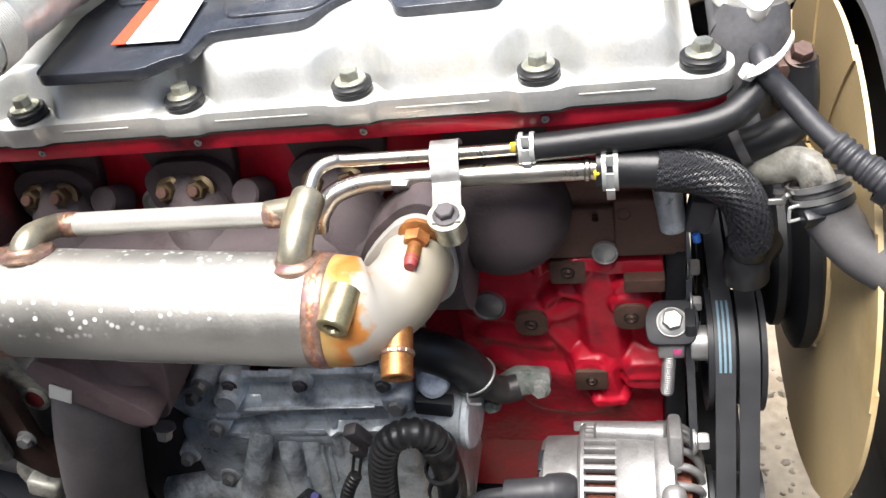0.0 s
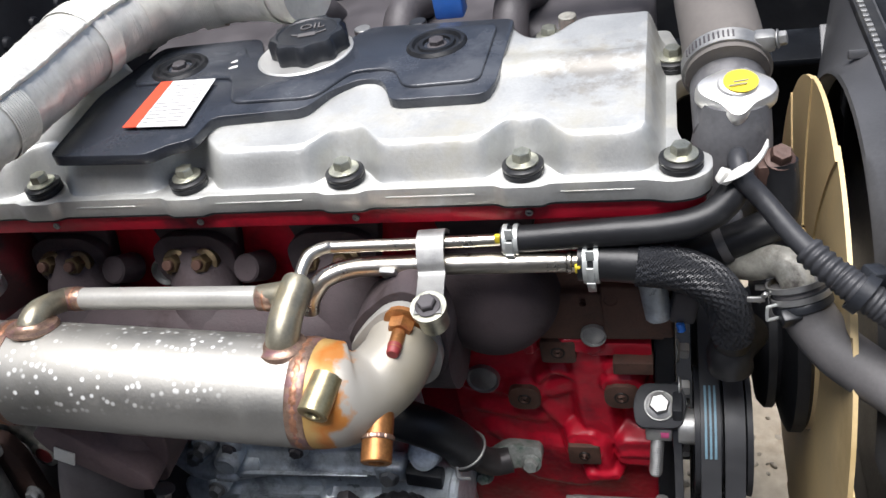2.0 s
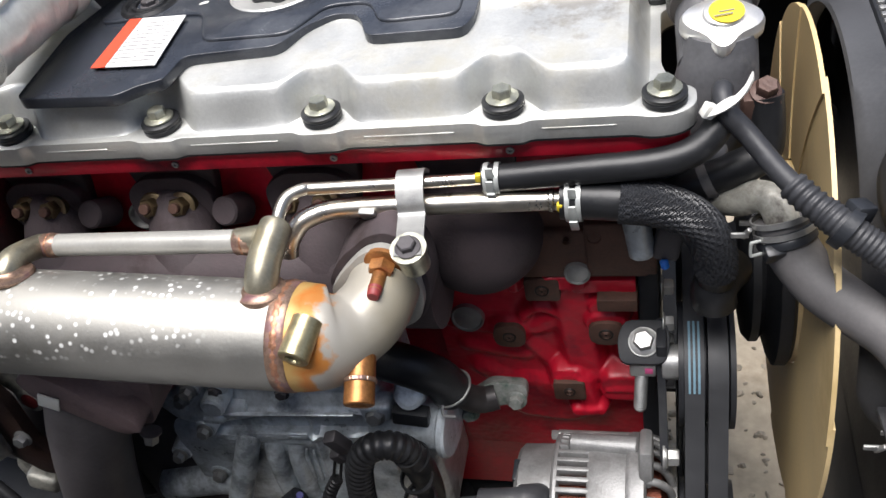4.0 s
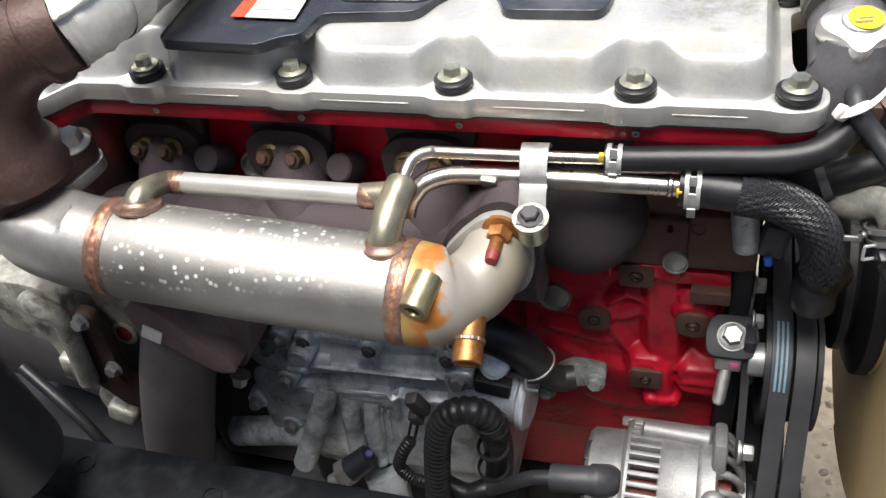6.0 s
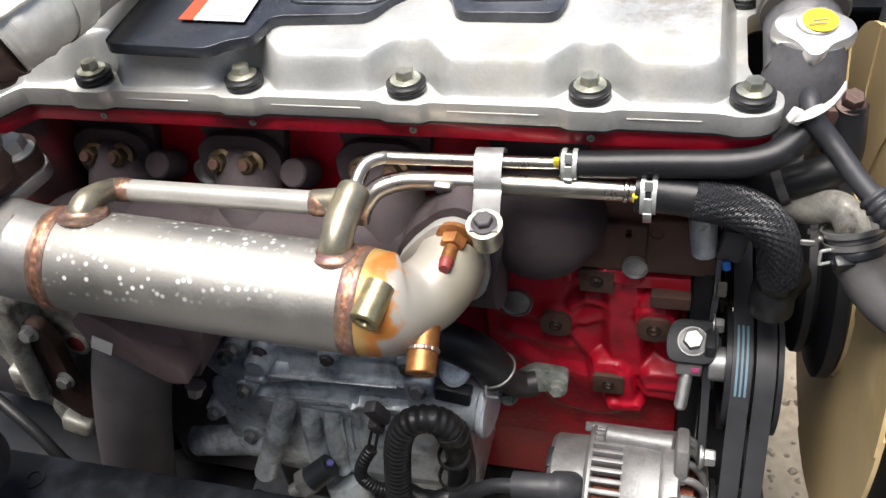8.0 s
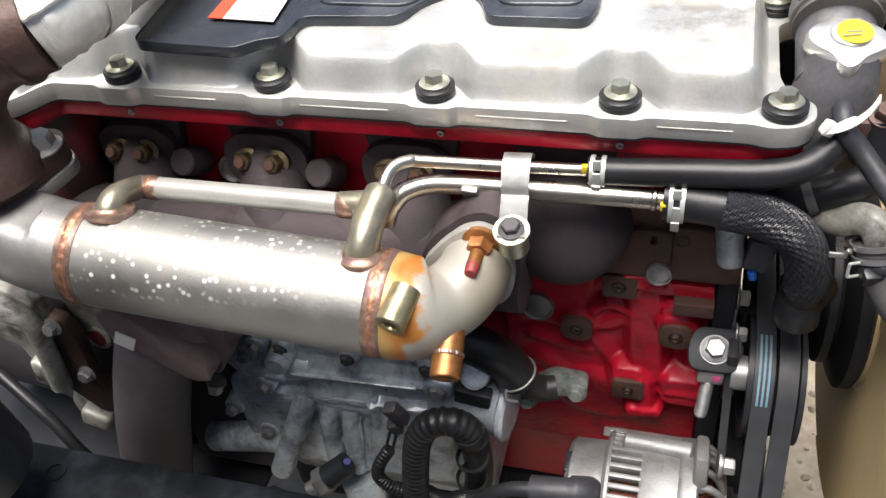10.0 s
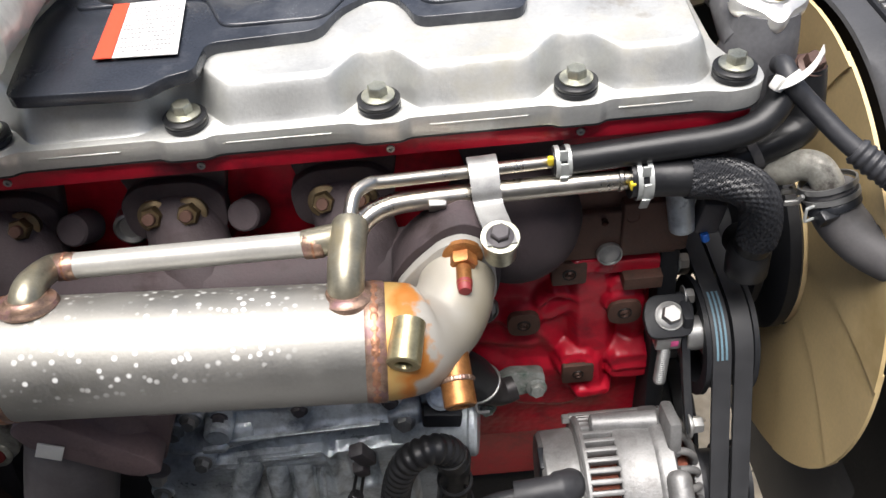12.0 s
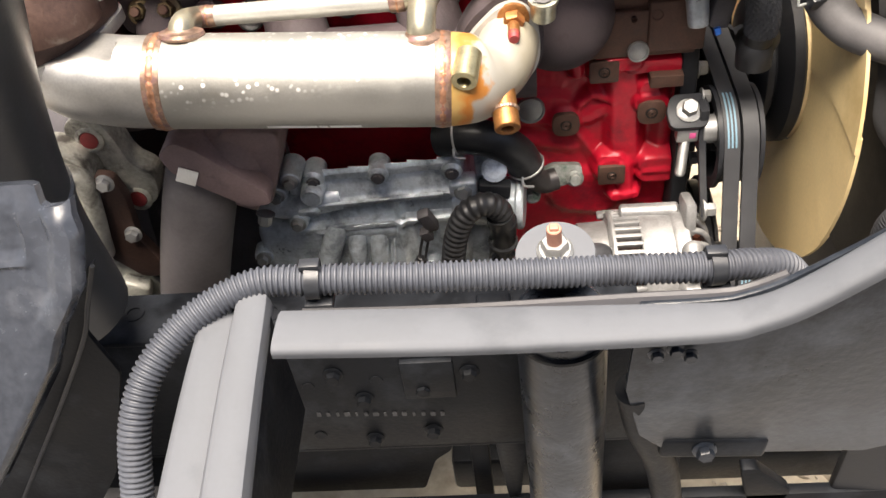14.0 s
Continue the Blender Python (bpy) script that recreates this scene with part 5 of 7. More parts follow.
DUSTY_PLASTIC = surface("dusty_black_plastic", (0.06, 0.061, 0.065), 0.42, 0.0, 0.25, 16, 0.1, 400, (0.095, 0.095, 0.095), 0.62)
shroud = thing("fan_shroud", (0.36, 0.11, 0.7), "black moulded plastic fan shroud", "fan shroud")
b = B()
seg = 120
SC = (0.11, 0.965)
rings = []
for x, f, lift in ((0.345, 0, 0.0), (0.334, 0, 0.0), (0.332, 0, 0.0015), (0.3335, 0, 0.0045), (0.338, 0.1, 0.005), (0.354, 0.85, 0.0), (0.358, 1, 0.0), (0.374, 1, 0.0), (0.374, 0.97, 0.0), (0.36, 0.9, -0.002), (0.345, 0.1, 0.003)):
    ring = []
    for i in range(seg):
        a = 2 * math.pi * i / seg
        c, s = math.cos(a), math.sin(a)
        far_r = min((0.25 if c > 0 else 0.214) / max(abs(c), 1e-6), (0.2 if s > 0 else 0.27) / max(abs(s), 1e-6))
        k = 0.194 + lift + f * (far_r - 0.194)
        ring.append(b.verts.new((x + 0.06 * smooth(1.02, 0.92, SC[1] + k * s), SC[0] + k * c, SC[1] + k * s)))
    rings.append(ring)
for p, q in zip(rings, rings[1:] + rings[:1]):
    for i in range(seg):
        j = (i + 1) % seg
        b.faces.new((p[i], p[j], q[j], q[i]))
part("funnel", b, DUSTY_PLASTIC, shroud)
for a0, r0, r1 in ((38, 0.21, 0.26), (70, 0.207, 0.214), (128, 0.21, 0.25), (150, 0.21, 0.26), (165, 0.21, 0.24)):
    a = radians(a0)
    b = B()
    tmp = B()
    box(tmp, (0, 0, 0), (0.014, r1 - r0, 0.004), 0.0012)
    join(b, tmp, Matrix.Translation((0.348, SC[0] + (r0 + r1) / 2 * math.cos(a), SC[1] + (r0 + r1) / 2 * math.sin(a))) @ Matrix.Rotation(a, 4, "X"))
    part("stiffener", b, DUSTY_PLASTIC, shroud)
b = B()
tube(b, [(0.366, 0.01, 1.148), (0.362, -0.02, 1.146), (0.36, -0.05, 1.136), (0.366, -0.08, 1.118)], lambda t: 0.012 + 0.014 * math.sin(math.pi * min(1, t * 1.1)), 20, 6)
part_low = B()
box(part_low, (0.385, 0.13, 0.66), (0.012, 0.38, 0.23), 0.004)
part("lower_cowl", part_low, DUSTY_PLASTIC, shroud)
dome = part("mounting_dome", b, BLACK_PLASTIC, shroud, "glossy black moulded mounting lug")
bolt(dome, (0.352, -0.078, 1.135), (-0.6, -0.5, 0.6), 0.013, 0.009, ZINC, 0.011)

rad = thing("radiator", (0.42, 0.11, 0.66), "black radiator behind the fan shroud with bright crimp tabs", "radiator")
b = B()
box(b, (0.405, 0.11, 0.93), (0.05, 0.54, 0.46), 0.004)
part("core", b, TYRED_BLACK, rad)
b = B()
box(b, (0.413, 0.12, 1.138), (0.085, 0.56, 0.06), 0.022, None, 5)
tank = part("top_tank", b, BLACK_PLASTIC, rad, "black plastic top tank")
b = B()
box(b, (0.364, 0.12, 1.1645), (0.016, 0.5, 0.008), 0.003)
seam = part("crimp_seam", b, TYRED_BLACK, rad)
for k in range(46):
    b = B()
    box(b, (0.361, -0.075 + k * 0.0088, 1.1675), (0.005, 0.0052, 0.006), 0.0008)
    part("crimp_tab", b, ZINC, seam)

duct = thing("air_box", (0.46, -0.06, 0.9), "black plastic air box bolted beside the radiator", "air box")
b = B()
box(b, (0.47, -0.03, 1.03), (0.11, 0.2, 0.27), 0.03, (0, 12, 10), 5)
box(b, (0.425, -0.09, 1.09), (0.07, 0.09, 0.1), 0.018, (10, 0, 25), 5)
tube(b, [(0.42, 0.03, 1.17), (0.44, 0.02, 1.19), (0.47, 0.0, 1.19), (0.51, -0.02, 1.17)], 0.034, 24, 6)
box(b, (0.5, 0.13, 1.12), (0.09, 0.2, 0.12), 0.025, (0, 15, 0), 5)
box(b, (0.43, -0.14, 1.0), (0.08, 0.06, 0.2), 0.015, (0, 0, 15), 4)
part("body", b, BLACK_PLASTIC, duct)
for c, s_, t_ in (((0.418, 0.075, 1.182), (0.05, 0.1, 0.05), (0, 6, 0)), ((0.425, -0.025, 1.168), (0.055, 0.06, 0.06), (0, -4, 12))):
    b = B()
    box(b, c, s_, 0.012, t_, 4)
    hood = part("hood", b, BLACK_PLASTIC, duct)
    b = B()
    box(b, (c[0] - 0.022, c[1], c[2]), (0.012, s_[1] * 0.6, s_[2] * 0.62), 0.004, t_, 3)
    part("inner_lip", b, TYRED_BLACK, hood)
    bolt(hood, (c[0] - 0.008, c[1] - s_[1] * 0.34, c[2] + s_[2] / 2), (0, 0, 1), 0.011, 0.007, ZINC, 0.009)
for k in range(4):
    b = B()
    box(b, (0.455 + 0.014 * k, -0.085, 1.15 - 0.004 * k), (0.004, 0.07, 0.012), 0.0012, (0, 0, 20))
    part("rib", b, BLACK_PLASTIC, duct)
bolt(duct, (0.435, -0.075, 1.147), (-0.3, -0.3, 1), 0.013, 0.009, ZINC, 0.014)
bolt(duct, (0.398, -0.125, 1.08), (-1, -0.3, 0.3), 0.013, 0.009, ZINC, 0.012)

# ---- thermostat housing, cap, top hose ----
thermo = thing("thermostat_housing", (0.25, 0.04, 1.1), "grey cast-aluminium thermostat housing", "thermostat housing")
b = B()
tube(b, [(0.236, 0.06, 1.1), (0.246, 0.05, 1.14), (0.25, 0.047, 1.175), (0.2515, 0.05, 1.207)], lambda t: 0.034 - 0.0125 * t, 28, 6)
rod(b, (0.25, 0.045, 1.185), (0.2485, 0.095, 1.207), 0.024, 0.0245, 28)
box(b, (0.232, 0.04, 1.12), (0.05, 0.06, 0.05), 0.01, None, 4)
part("casting", b, DUSTY_ALU, thermo)
bolt(thermo, (0.277, 0.022, 1.178), (0.1, -0.4, 1), 0.012, 0.007, RUST_CAST)
b = B()
box(b, (0.275, 0.028, 1.16), (0.024, 0.026, 0.034), 0.004)
part("lug", b, RUST_CAST, thermo)
tilt = Vector((0.05, -0.22, 1)).normalized()
b = B()
base = Vector((0.252, 0.05, 1.2085))
cap_at = facing(base, tilt, (0, 1, 0))
tmp = B()
rings = []
for k, (r, h) in enumerate(((0.0, -0.004), (0.94, -0.004), (1.0, -0.002), (1.0, 0.0045), (0.94, 0.0078), (0.78, 0.0092), (0.6, 0.0096), (0.55, 0.0112), (0.4, 0.0118), (0.0, 0.012))):
    ring = []
    for i in range(72):
        a = 2 * math.pi * i / 72
        ear = max(0, math.cos(a)) ** 6 + max(0, -math.cos(a)) ** 6
        tab = max(0, math.sin(a)) ** 14 + max(0, -math.sin(a)) ** 14
        lobe = 0.0188 + (0.0062 * ear + 0.0058 * tab if r > 0.7 else 0.0015)
        ring.append(tmp.verts.new((r * lobe * math.cos(a) + (1e-6 * math.cos(a) if r == 0 else 0), r * lobe * math.sin(a) + (1e-6 * math.sin(a) if r == 0 else 0), h - (0.0025 * tab if r > 0.7 else 0))))
    rings.append(ring)
for p, q in zip(rings, rings[1:]):
    for i in range(72):
        j = (i + 1) % 72
        tmp.faces.new((p[i], p[j], q[j], q[i]))
join(b, tmp, cap_at)
lid = part("pressure_cap", b, surface("polished_cap_metal", (0.8, 0.79, 0.76), 0.36, 0.8, 0.1, 60, 0.05, 700), thermo, "chromed pressure cap with a yellow sticker")
b = B()
lathe(b, base + tilt * 0.0119 + Vector((0.002, 0, 0)), tilt, [(0, 0), (0.0105, 0), (0.0105, 0.0005), (0, 0.0005)], 36)
part("sticker", b, YELLOW_PAINT, lid, "round yellow warning sticker")
for k in range(3):
    b = B()
    m = facing(base + tilt * 0.0126 + Vector((0, -0.005 + 0.004 * k, 0)), tilt)
    tmp = B()
    box(tmp, (0.002 * (k % 2), 0, 0), (0.011 - 0.002 * k, 0.0009, 0.0003), 0)
    join(b, tmp, m)
    part("print_line", b, INK, lid)
top_hose = thing("top_radiator_hose", (0.246, 0.15, 1.18), "thick grey rubber top radiator hose", "hose")
b = B()
tube(b, [(0.2485, 0.078, 1.2075), (0.248, 0.09, 1.211), (0.246, 0.12, 1.218), (0.242, 0.18, 1.222), (0.24, 0.26, 1.215)], 0.0268, 32, 8)
part("body", b, TOP_RUBBER, top_hose)
b = B()
lathe(b, (0.2483, 0.0815, 1.2085), (-0.03, 0.96, 0.28), [(0.0262, 0), (0.0288, 0), (0.0288, 0.011), (0.0262, 0.011)], 44)
box(b, (0.271, 0.084, 1.228), (0.014, 0.014, 0.012), 0.003)
cl = part("worm_clamp", b, ZINC, top_hose, "bright worm-drive clamp")
for k in range(12):
    a = radians(30 + 6 * k)
    b = B()
    m = facing((0.2482, 0.087, 1.2101), (-0.03, 0.96, 0.28))
    tmp = B()
    box(tmp, (0.0288 * math.cos(a), 0.0288 * math.sin(a), 0), (0.0012, 0.0012, 0.006), 0.0002, (0, 0, math.degrees(a)))
    join(b, tmp, m)
    part("slot", b, DARK_PIPE, cl)
bolt(cl, (0.2785, 0.082, 1.2295), (1, -0.2, 0.2), 0.008, 0.005, ZINC)

# ---- hoses and wiring beside the fan ----
low = thing("bypass_hose", (0.26, 0.01, 1.1), "dusty black bypass hose with an elbow", "hose")
b = B()
tube(b, [(0.205, 0.004, 1.108), (0.225, 0.004, 1.115), (0.244, 0.006, 1.124), (0.262, 0.008, 1.131), (0.275, 0.012, 1.137), (0.279, 0.018, 1.148), (0.277, 0.025, 1.175)], 0.0115, 20, 8)
part("body", b, RUBBER, low)
b = B()
lathe(b, (0.241, 0.0058, 1.1228), (0.9, 0.1, 0.4), [(0.0116, 0), (0.0128, 0), (0.0128, 0.006), (0.0116, 0.006)], 28)
part("clip", b, GREY_RUBBER, low)

outlet = thing("water_outlet_pipe", (0.26, -0.01, 1.1), "dull cast-aluminium water outlet pipe", "pipe")
b = B()
tube(b, [(0.235, 0.022, 1.098), (0.248, 0.009, 1.106), (0.262, -0.0015, 1.1125), (0.273, -0.0065, 1.1195), (0.2815, -0.0125, 1.1205), (0.2865, -0.02, 1.114), (0.2885, -0.025, 1.106)], 0.0105, 22, 8)
part("body", b, BRACKET_ALU, outlet)

rh = thing("radiator_hose", (0.33, -0.08, 1.0), "grey rubber radiator hose curving downwards", "hose")
b = B()
tube(b, [(0.2868, -0.0215, 1.113), (0.29, -0.0265, 1.102), (0.298, -0.0345, 1.0895), (0.31, -0.048, 1.081), (0.325, -0.065, 1.0795), (0.343, -0.0865, 1.079), (0.354, -0.105, 1.068), (0.3575, -0.12, 1.045), (0.358, -0.13, 1.015)], lambda t: 0.0165 - 0.0035 * smooth(0.4, 0.9, t), 28, 8)
part("body", b, GREY_RUBBER, rh)


def wire_clamp(parent, at, axis, r):
    c = B()
    at, ax = Vector(at), Vector(axis).normalized()
    for k in (-0.004, 0.004):
        lathe(c, at + ax * (k - 0.0018), ax, [(r, 0), (r + 0.0013, 0), (r + 0.0013, 0.0036), (r, 0.0036)], 36)
    m = facing(at, ax)
    for a in (200, 250):
        d = m.to_3x3() @ Vector((math.cos(radians(a)), math.sin(radians(a)), 0))
        box(c, at + d * (r + 0.005), (0.003, 0.003, 0.012), 0.0008, (a, 20, 0))
        box(c, at + d * (r + 0.009), (0.011, 0.002, 0.004), 0.0006)
    return part("spring_clamp", c, ZINC, parent, "zinc spring clamp with bent tabs")


wire_clamp(rh, (0.2875, -0.0225, 1.111), (0.25, -0.42, -0.87), 0.0175)
b = B()
lathe(b, (0.2885, -0.0243, 1.1065), (0.28, -0.42, -0.86), [(0.0168, -0.003), (0.0185, -0.0025), (0.0187, 0.0005), (0.0178, 0.002), (0.0186, 0.0035), (0.0186, 0.007), (0.0166, 0.0085)], 36)
box(b, (0.2815, -0.0405, 1.102), (0.012, 0.008, 0.011), 0.0015, (20, 0, 15))
part("connector_cuff", b, BLACK_PLASTIC, rh, "black plastic quick-fit cuff")
b = B()
tube(b, [(0.276, -0.034, 1.1075), (0.269, -0.0375, 1.1085), (0.268, -0.038, 1.1075), (0.268, -0.039, 1.1), (0.269, -0.039, 1.0988), (0.2765, -0.036, 1.0985)], 0.0011, 8, 3)
part("clip_loop", b, CLIP_ZINC, rh, "bent wire clip end")
wire_clamp(rh, (0.3568, -0.127, 1.022), (0.03, -0.33, -0.94), 0.0138)
b = B()
lathe(b, (0.3562, -0.122, 1.036), (0.03, -0.33, -0.94), [(0.0139, -0.006), (0.0141, -0.005), (0.0141, 0.004), (0.0139, 0.005)], 16)
bmesh.ops.delete(b, geom=[v for v in b.verts if v.co.x < 0.361 or v.co.y > -0.121], context="VERTS")
part("paint_mark", b, BLUE_PLASTIC, rh, "blue paint mark")
b = B()
tube(b, [(0.357, -0.129, 1.016), (0.359, -0.1345, 0.998), (0.3605, -0.135, 0.982), (0.361, -0.134, 0.968)], 0.009, 22, 6)
part("neck", b, WHITE_PLASTIC, rh, "white pipe neck below the hose")
b = B()
corrugated(b, [(0.361, -0.134, 0.974), (0.357, -0.126, 0.95), (0.3535, -0.119, 0.925), (0.356, -0.117, 0.905), (0.368, -0.12, 0.9), (0.378, -0.125, 0.915), (0.382, -0.128, 0.94)], 0.0102, 0.0036, 0.001)
drain = single("drain_hose", b, HARNESS, "short corrugated drain hose in a U bend", "hose")
b = B()
tube(b, [(0.372, -0.13, 0.955), (0.4, -0.13, 0.962), (0.47, -0.13, 0.965)], 0.0105, 20, 6)
single("white_pipe", b, WHITE_PLASTIC, "white plastic pipe running behind the loom", "pipe")

harness = thing("wiring_harness", (0.33, -0.06, 0.93), "grey wiring harness in corrugated conduit", "cable")
b = B()
tube(b, [(0.252, 0.014, 1.186), (0.251, 0.006, 1.191), (0.251, -0.001, 1.19), (0.2535, -0.008, 1.185), (0.2638, -0.0142, 1.1746), (0.279, -0.03, 1.161), (0.291, -0.042, 1.1525)], 0.0064, 18, 8)
part("taped_cable", b, HARNESS, harness)
b = B()
corrugated(b, [(0.287, -0.038, 1.155), (0.297, -0.047, 1.149), (0.306, -0.054, 1.1445)], 0.0092, 0.005, 0.0012)
part("boot", b, HARNESS, harness)
b = B()
corrugated(b, [(0.304, -0.052, 1.1455), (0.314, -0.06, 1.1405), (0.3415, -0.076, 1.126), (0.364, -0.097, 1.115), (0.381, -0.115, 1.088), (0.386, -0.132, 1.062), (0.386, -0.144, 1.035), (0.385, -0.158, 1.002), (0.38, -0.168, 0.962), (0.376, -0.174, 0.929), (0.355, -0.19, 0.915)], 0.0096, 0.0033, 0.0007)
part("conduit", b, HARNESS, harness, "ribbed grey conduit")
b = B()
lathe(b, (0.312, -0.0585, 1.1415), (0.75, -0.45, -0.4), [(0.0112, 0), (0.0128, 0), (0.0128, 0.007), (0.0112, 0.007)], 24)
box(b, (0.322, -0.052, 1.145), (0.014, 0.012, 0.012), 0.002, (0, 20, 30))
part("clip", b, BLACK_PLASTIC, harness)
tie = thing("cable_tie", (0.245, -0.01, 1.18), "white plastic cable tie with its long tail", "cable tie")
b = B()
lathe(b, (0.2505, -0.004, 1.189), (0.5, -0.65, -0.6), [(0.0068, 0), (0.008, 0), (0.008, 0.0045), (0.0068, 0.0045)], 24)
box(b, (0.2425, -0.0105, 1.189), (0.0075, 0.007, 0.009), 0.0015, (0, 30, 20))
part("loop", b, WHITE_PLASTIC, tie)
b = B()
strip(b, glide([(0.2415, -0.0125, 1.1885), (0.248, -0.0145, 1.192), (0.2555, -0.0145, 1.197), (0.262, -0.012, 1.203), (0.266, -0.009, 1.21)], 5), (0, 0.75, 0.65), 0.0048, 0.0014)
part("tail", b, WHITE_PLASTIC, tie)

sensor = thing("coolant_sensor", (0.2, 0.0, 1.06), "dull metal sensor with a wired connector", "sensor")
b = B()
rod(b, (0.197, 0.004, 1.1), (0.2015, -0.002, 1.066), 0.0098, 0.0092, 22)
part("body", b, PUMP_ALU, sensor)
b = B()
box(b, (0.219, 0.0, 1.078), (0.018, 0.016, 0.028), 0.003, (0, 10, 0))
con = part("connector", b, DARK_PIPE, sensor)
b = B()
rod(b, (0.2155, -0.0085, 1.066), (0.217, -0.01, 1.06), 0.003)
part("seal", b, BLUE_PLASTIC, con, "blue wire seal")


# ---- pump housing on the engine's side ----
pump = thing("oil_cooler_housing", (-0.08, -0.04, 0.74), "oily grey cast-aluminium housing on the engine side", "engine part")
b = B()
box(b, (-0.08, 0.005, 0.825), (0.2, 0.09, 0.15), 0.012, None, 4)
box(b, (-0.175, -0.02, 0.85), (0.09, 0.075, 0.12), 0.014, None, 4)
part("casting", b, PUMP_ALU, pump)
LEVELS = ((0.76, 0.03), (0.775, 0.046), (0.8, 0.056), (0.903, 0.056), (0.906, 0.0605), (0.911, 0.0605), (0.914, 0.052), (0.93, 0.05), (0.933, 0.057), (0.938, 0.057), (0.941, 0.052), (0.957, 0.043), (0.959, 0.047), (0.966, 0.047), (0.969, 0.044), (0.98, 0.03))
RIDGES = (
          ((-0.155, 0.9), (-0.085, 0.896), 0.004, 0.003), ((-0.073, 0.93), (-0.076, 0.85), 0.003, 0.005), ((-0.16, 0.93), (-0.16, 0.93), 0.011, 0.007), ((-0.13, 0.845), (-0.1, 0.845), 0.003, 0.003), ((-0.05, 0.9), (-0.05, 0.86), 0.01, -0.008))


def pump_front(x, z):
    zz = z - 0.05 * (x + 0.09)
    g = LEVELS[-1][1]
    for (a, p), (c, q) in zip(LEVELS, LEVELS[1:]):
        if a <= zz <= c:
            g = p + (q - p) * (zz - a) / (c - a)
    if zz < LEVELS[0][0]:
        g = 0.03
    for (ax, az), (bx, bz), r, h in RIDGES:
        dx, dz = bx - ax, bz - az
        k = min(1.0, max(0.0, ((x - ax) * dx + (z - az) * dz) / (dx * dx + dz * dz + 1e-9)))
        d = math.hypot(x - ax - k * dx, z - az - k * dz)
        g += h * smooth(r + 0.003, r - 0.003, d)
    return 0.02 - (0.02 + g) * smooth(-0.188, -0.176, x) * smooth(0.0, -0.012, x) + 0.0009 * noise.noise((x * 60, z * 60, 3))


b = B()
grid = [[b.verts.new((-0.19 + 0.0014 * i, pump_front(-0.19 + 0.0014 * i, 0.752 + 0.0014 * j), 0.752 + 0.0014 * j)) for j in range(162)] for i in range(137)]
for i in range(136):
    for j in range(161):
        if grid[i][j].co.z - 0.05 * (grid[i][j].co.x + 0.09) < 0.969:
            b.faces.new((grid[i][j], grid[i + 1][j], grid[i + 1][j + 1], grid[i][j + 1]))
part("ribbed_front", b, PUMP_ALU, pump, "ribbed cast front with raised ridges")
b = B()
rod(b, (-0.268, -0.05, 0.802), (-0.165, -0.045, 0.826), 0.0165, 0.0185, 28, 0.004)
part("side_port", b, PUMP_ALU, pump)
b = B()
tube(b, [(-0.138, -0.054, 0.905), (-0.1425, -0.06, 0.893), (-0.16, -0.067, 0.85), (-0.181, -0.072, 0.8)], lambda t: 0.0105 + 0.001 * t, 22, 6)
lathe(b, (-0.1808, -0.0719, 0.8005), (-0.4, -0.1, -0.9), [(0.0085, 0), (0.0085, 0.004), (0.0065, 0.006), (0.003, 0.006), (0, 0.004)], 20)
part("drain_tube", b, PUMP_ALU, pump, "slanted cast drain tube")
b = B()
rod(b, (-0.1523, -0.03, 0.95), (-0.1523, -0.066, 0.952), 0.0125, 0.0105, 24, 0.002)
lathe(b, (-0.1523, -0.066, 0.952), (0, -1, 0.05), [(0.0085, 0), (0.008, -0.002), (0.003, -0.002), (0.0025, 0.0), (0, 0.0)], 20)
part("round_boss", b, PUMP_ALU, pump)
b = B()
rod(b, (0.019, -0.035, 0.945), (0.019, -0.052, 0.962), 0.0105, 0.0095, 22)
for k_ in range(3):
    lathe(b, (0.019, -0.043 - 0.0035 * k_, 0.953 + 0.0035 * k_), (0, -0.7, 0.7), [(0.009, 0), (0.0118, 0.0006), (0.0118, 0.0018), (0.009, 0.0024)], 22)
part("ribbed_fitting", b, PUMP_ALU, pump)
for x_, x2, z_ in ((-0.15, -0.03, 0.939), (-0.148, -0.08, 0.912)):
    b = B()
    box(b, ((x_ + x2) / 2, -0.0585, z_ + 0.05 * ((x_ + x2) / 2 + 0.09)), (x2 - x_, 0.004, 0.0028), 0.001, (0, -2.9, 0))
    part("ridge", b, PUMP_ALU, pump)
for x_, r_ in ((-0.122, 0.0095), (-0.101, 0.0085)):
    b = B()
    tube(b, [(x_ + 0.002, -0.048, 0.893), (x_ + 0.001, -0.0545, 0.882), (x_ - 0.001, -0.0575, 0.86), (x_ - 0.006, -0.056, 0.8)], r_, 18, 5)
    part("rib", b, PUMP_ALU, pump)
for x_ in (-0.0905, -0.0835):
    b = B()
    tube(b, [(x_, -0.05, 0.886), (x_ - 0.001, -0.057, 0.88), (x_ - 0.003, -0.0575, 0.86), (x_ - 0.006, -0.055, 0.835)], 0.002, 10, 4)
    part("rib", b, PUMP_ALU, pump)
b = B()
box(b, (-0.0735, -0.0555, 0.889), (0.005, 0.009, 0.056), 0.002, (0, 4, 0))
part("panel_edge", b, PUMP_ALU, pump)
b = B()
tube(b, [(-0.21, -0.04, 0.935), (-0.19, -0.048, 0.93), (-0.165, -0.05, 0.932), (-0.13, -0.045, 0.934)], 0.012, 18, 5)
part("oil_pipe", b, PUMP_ALU, pump)
b = B()
rod(b, (-0.02, -0.035, 0.914), (0.04, -0.045, 0.914), 0.024, 0.024, 32)
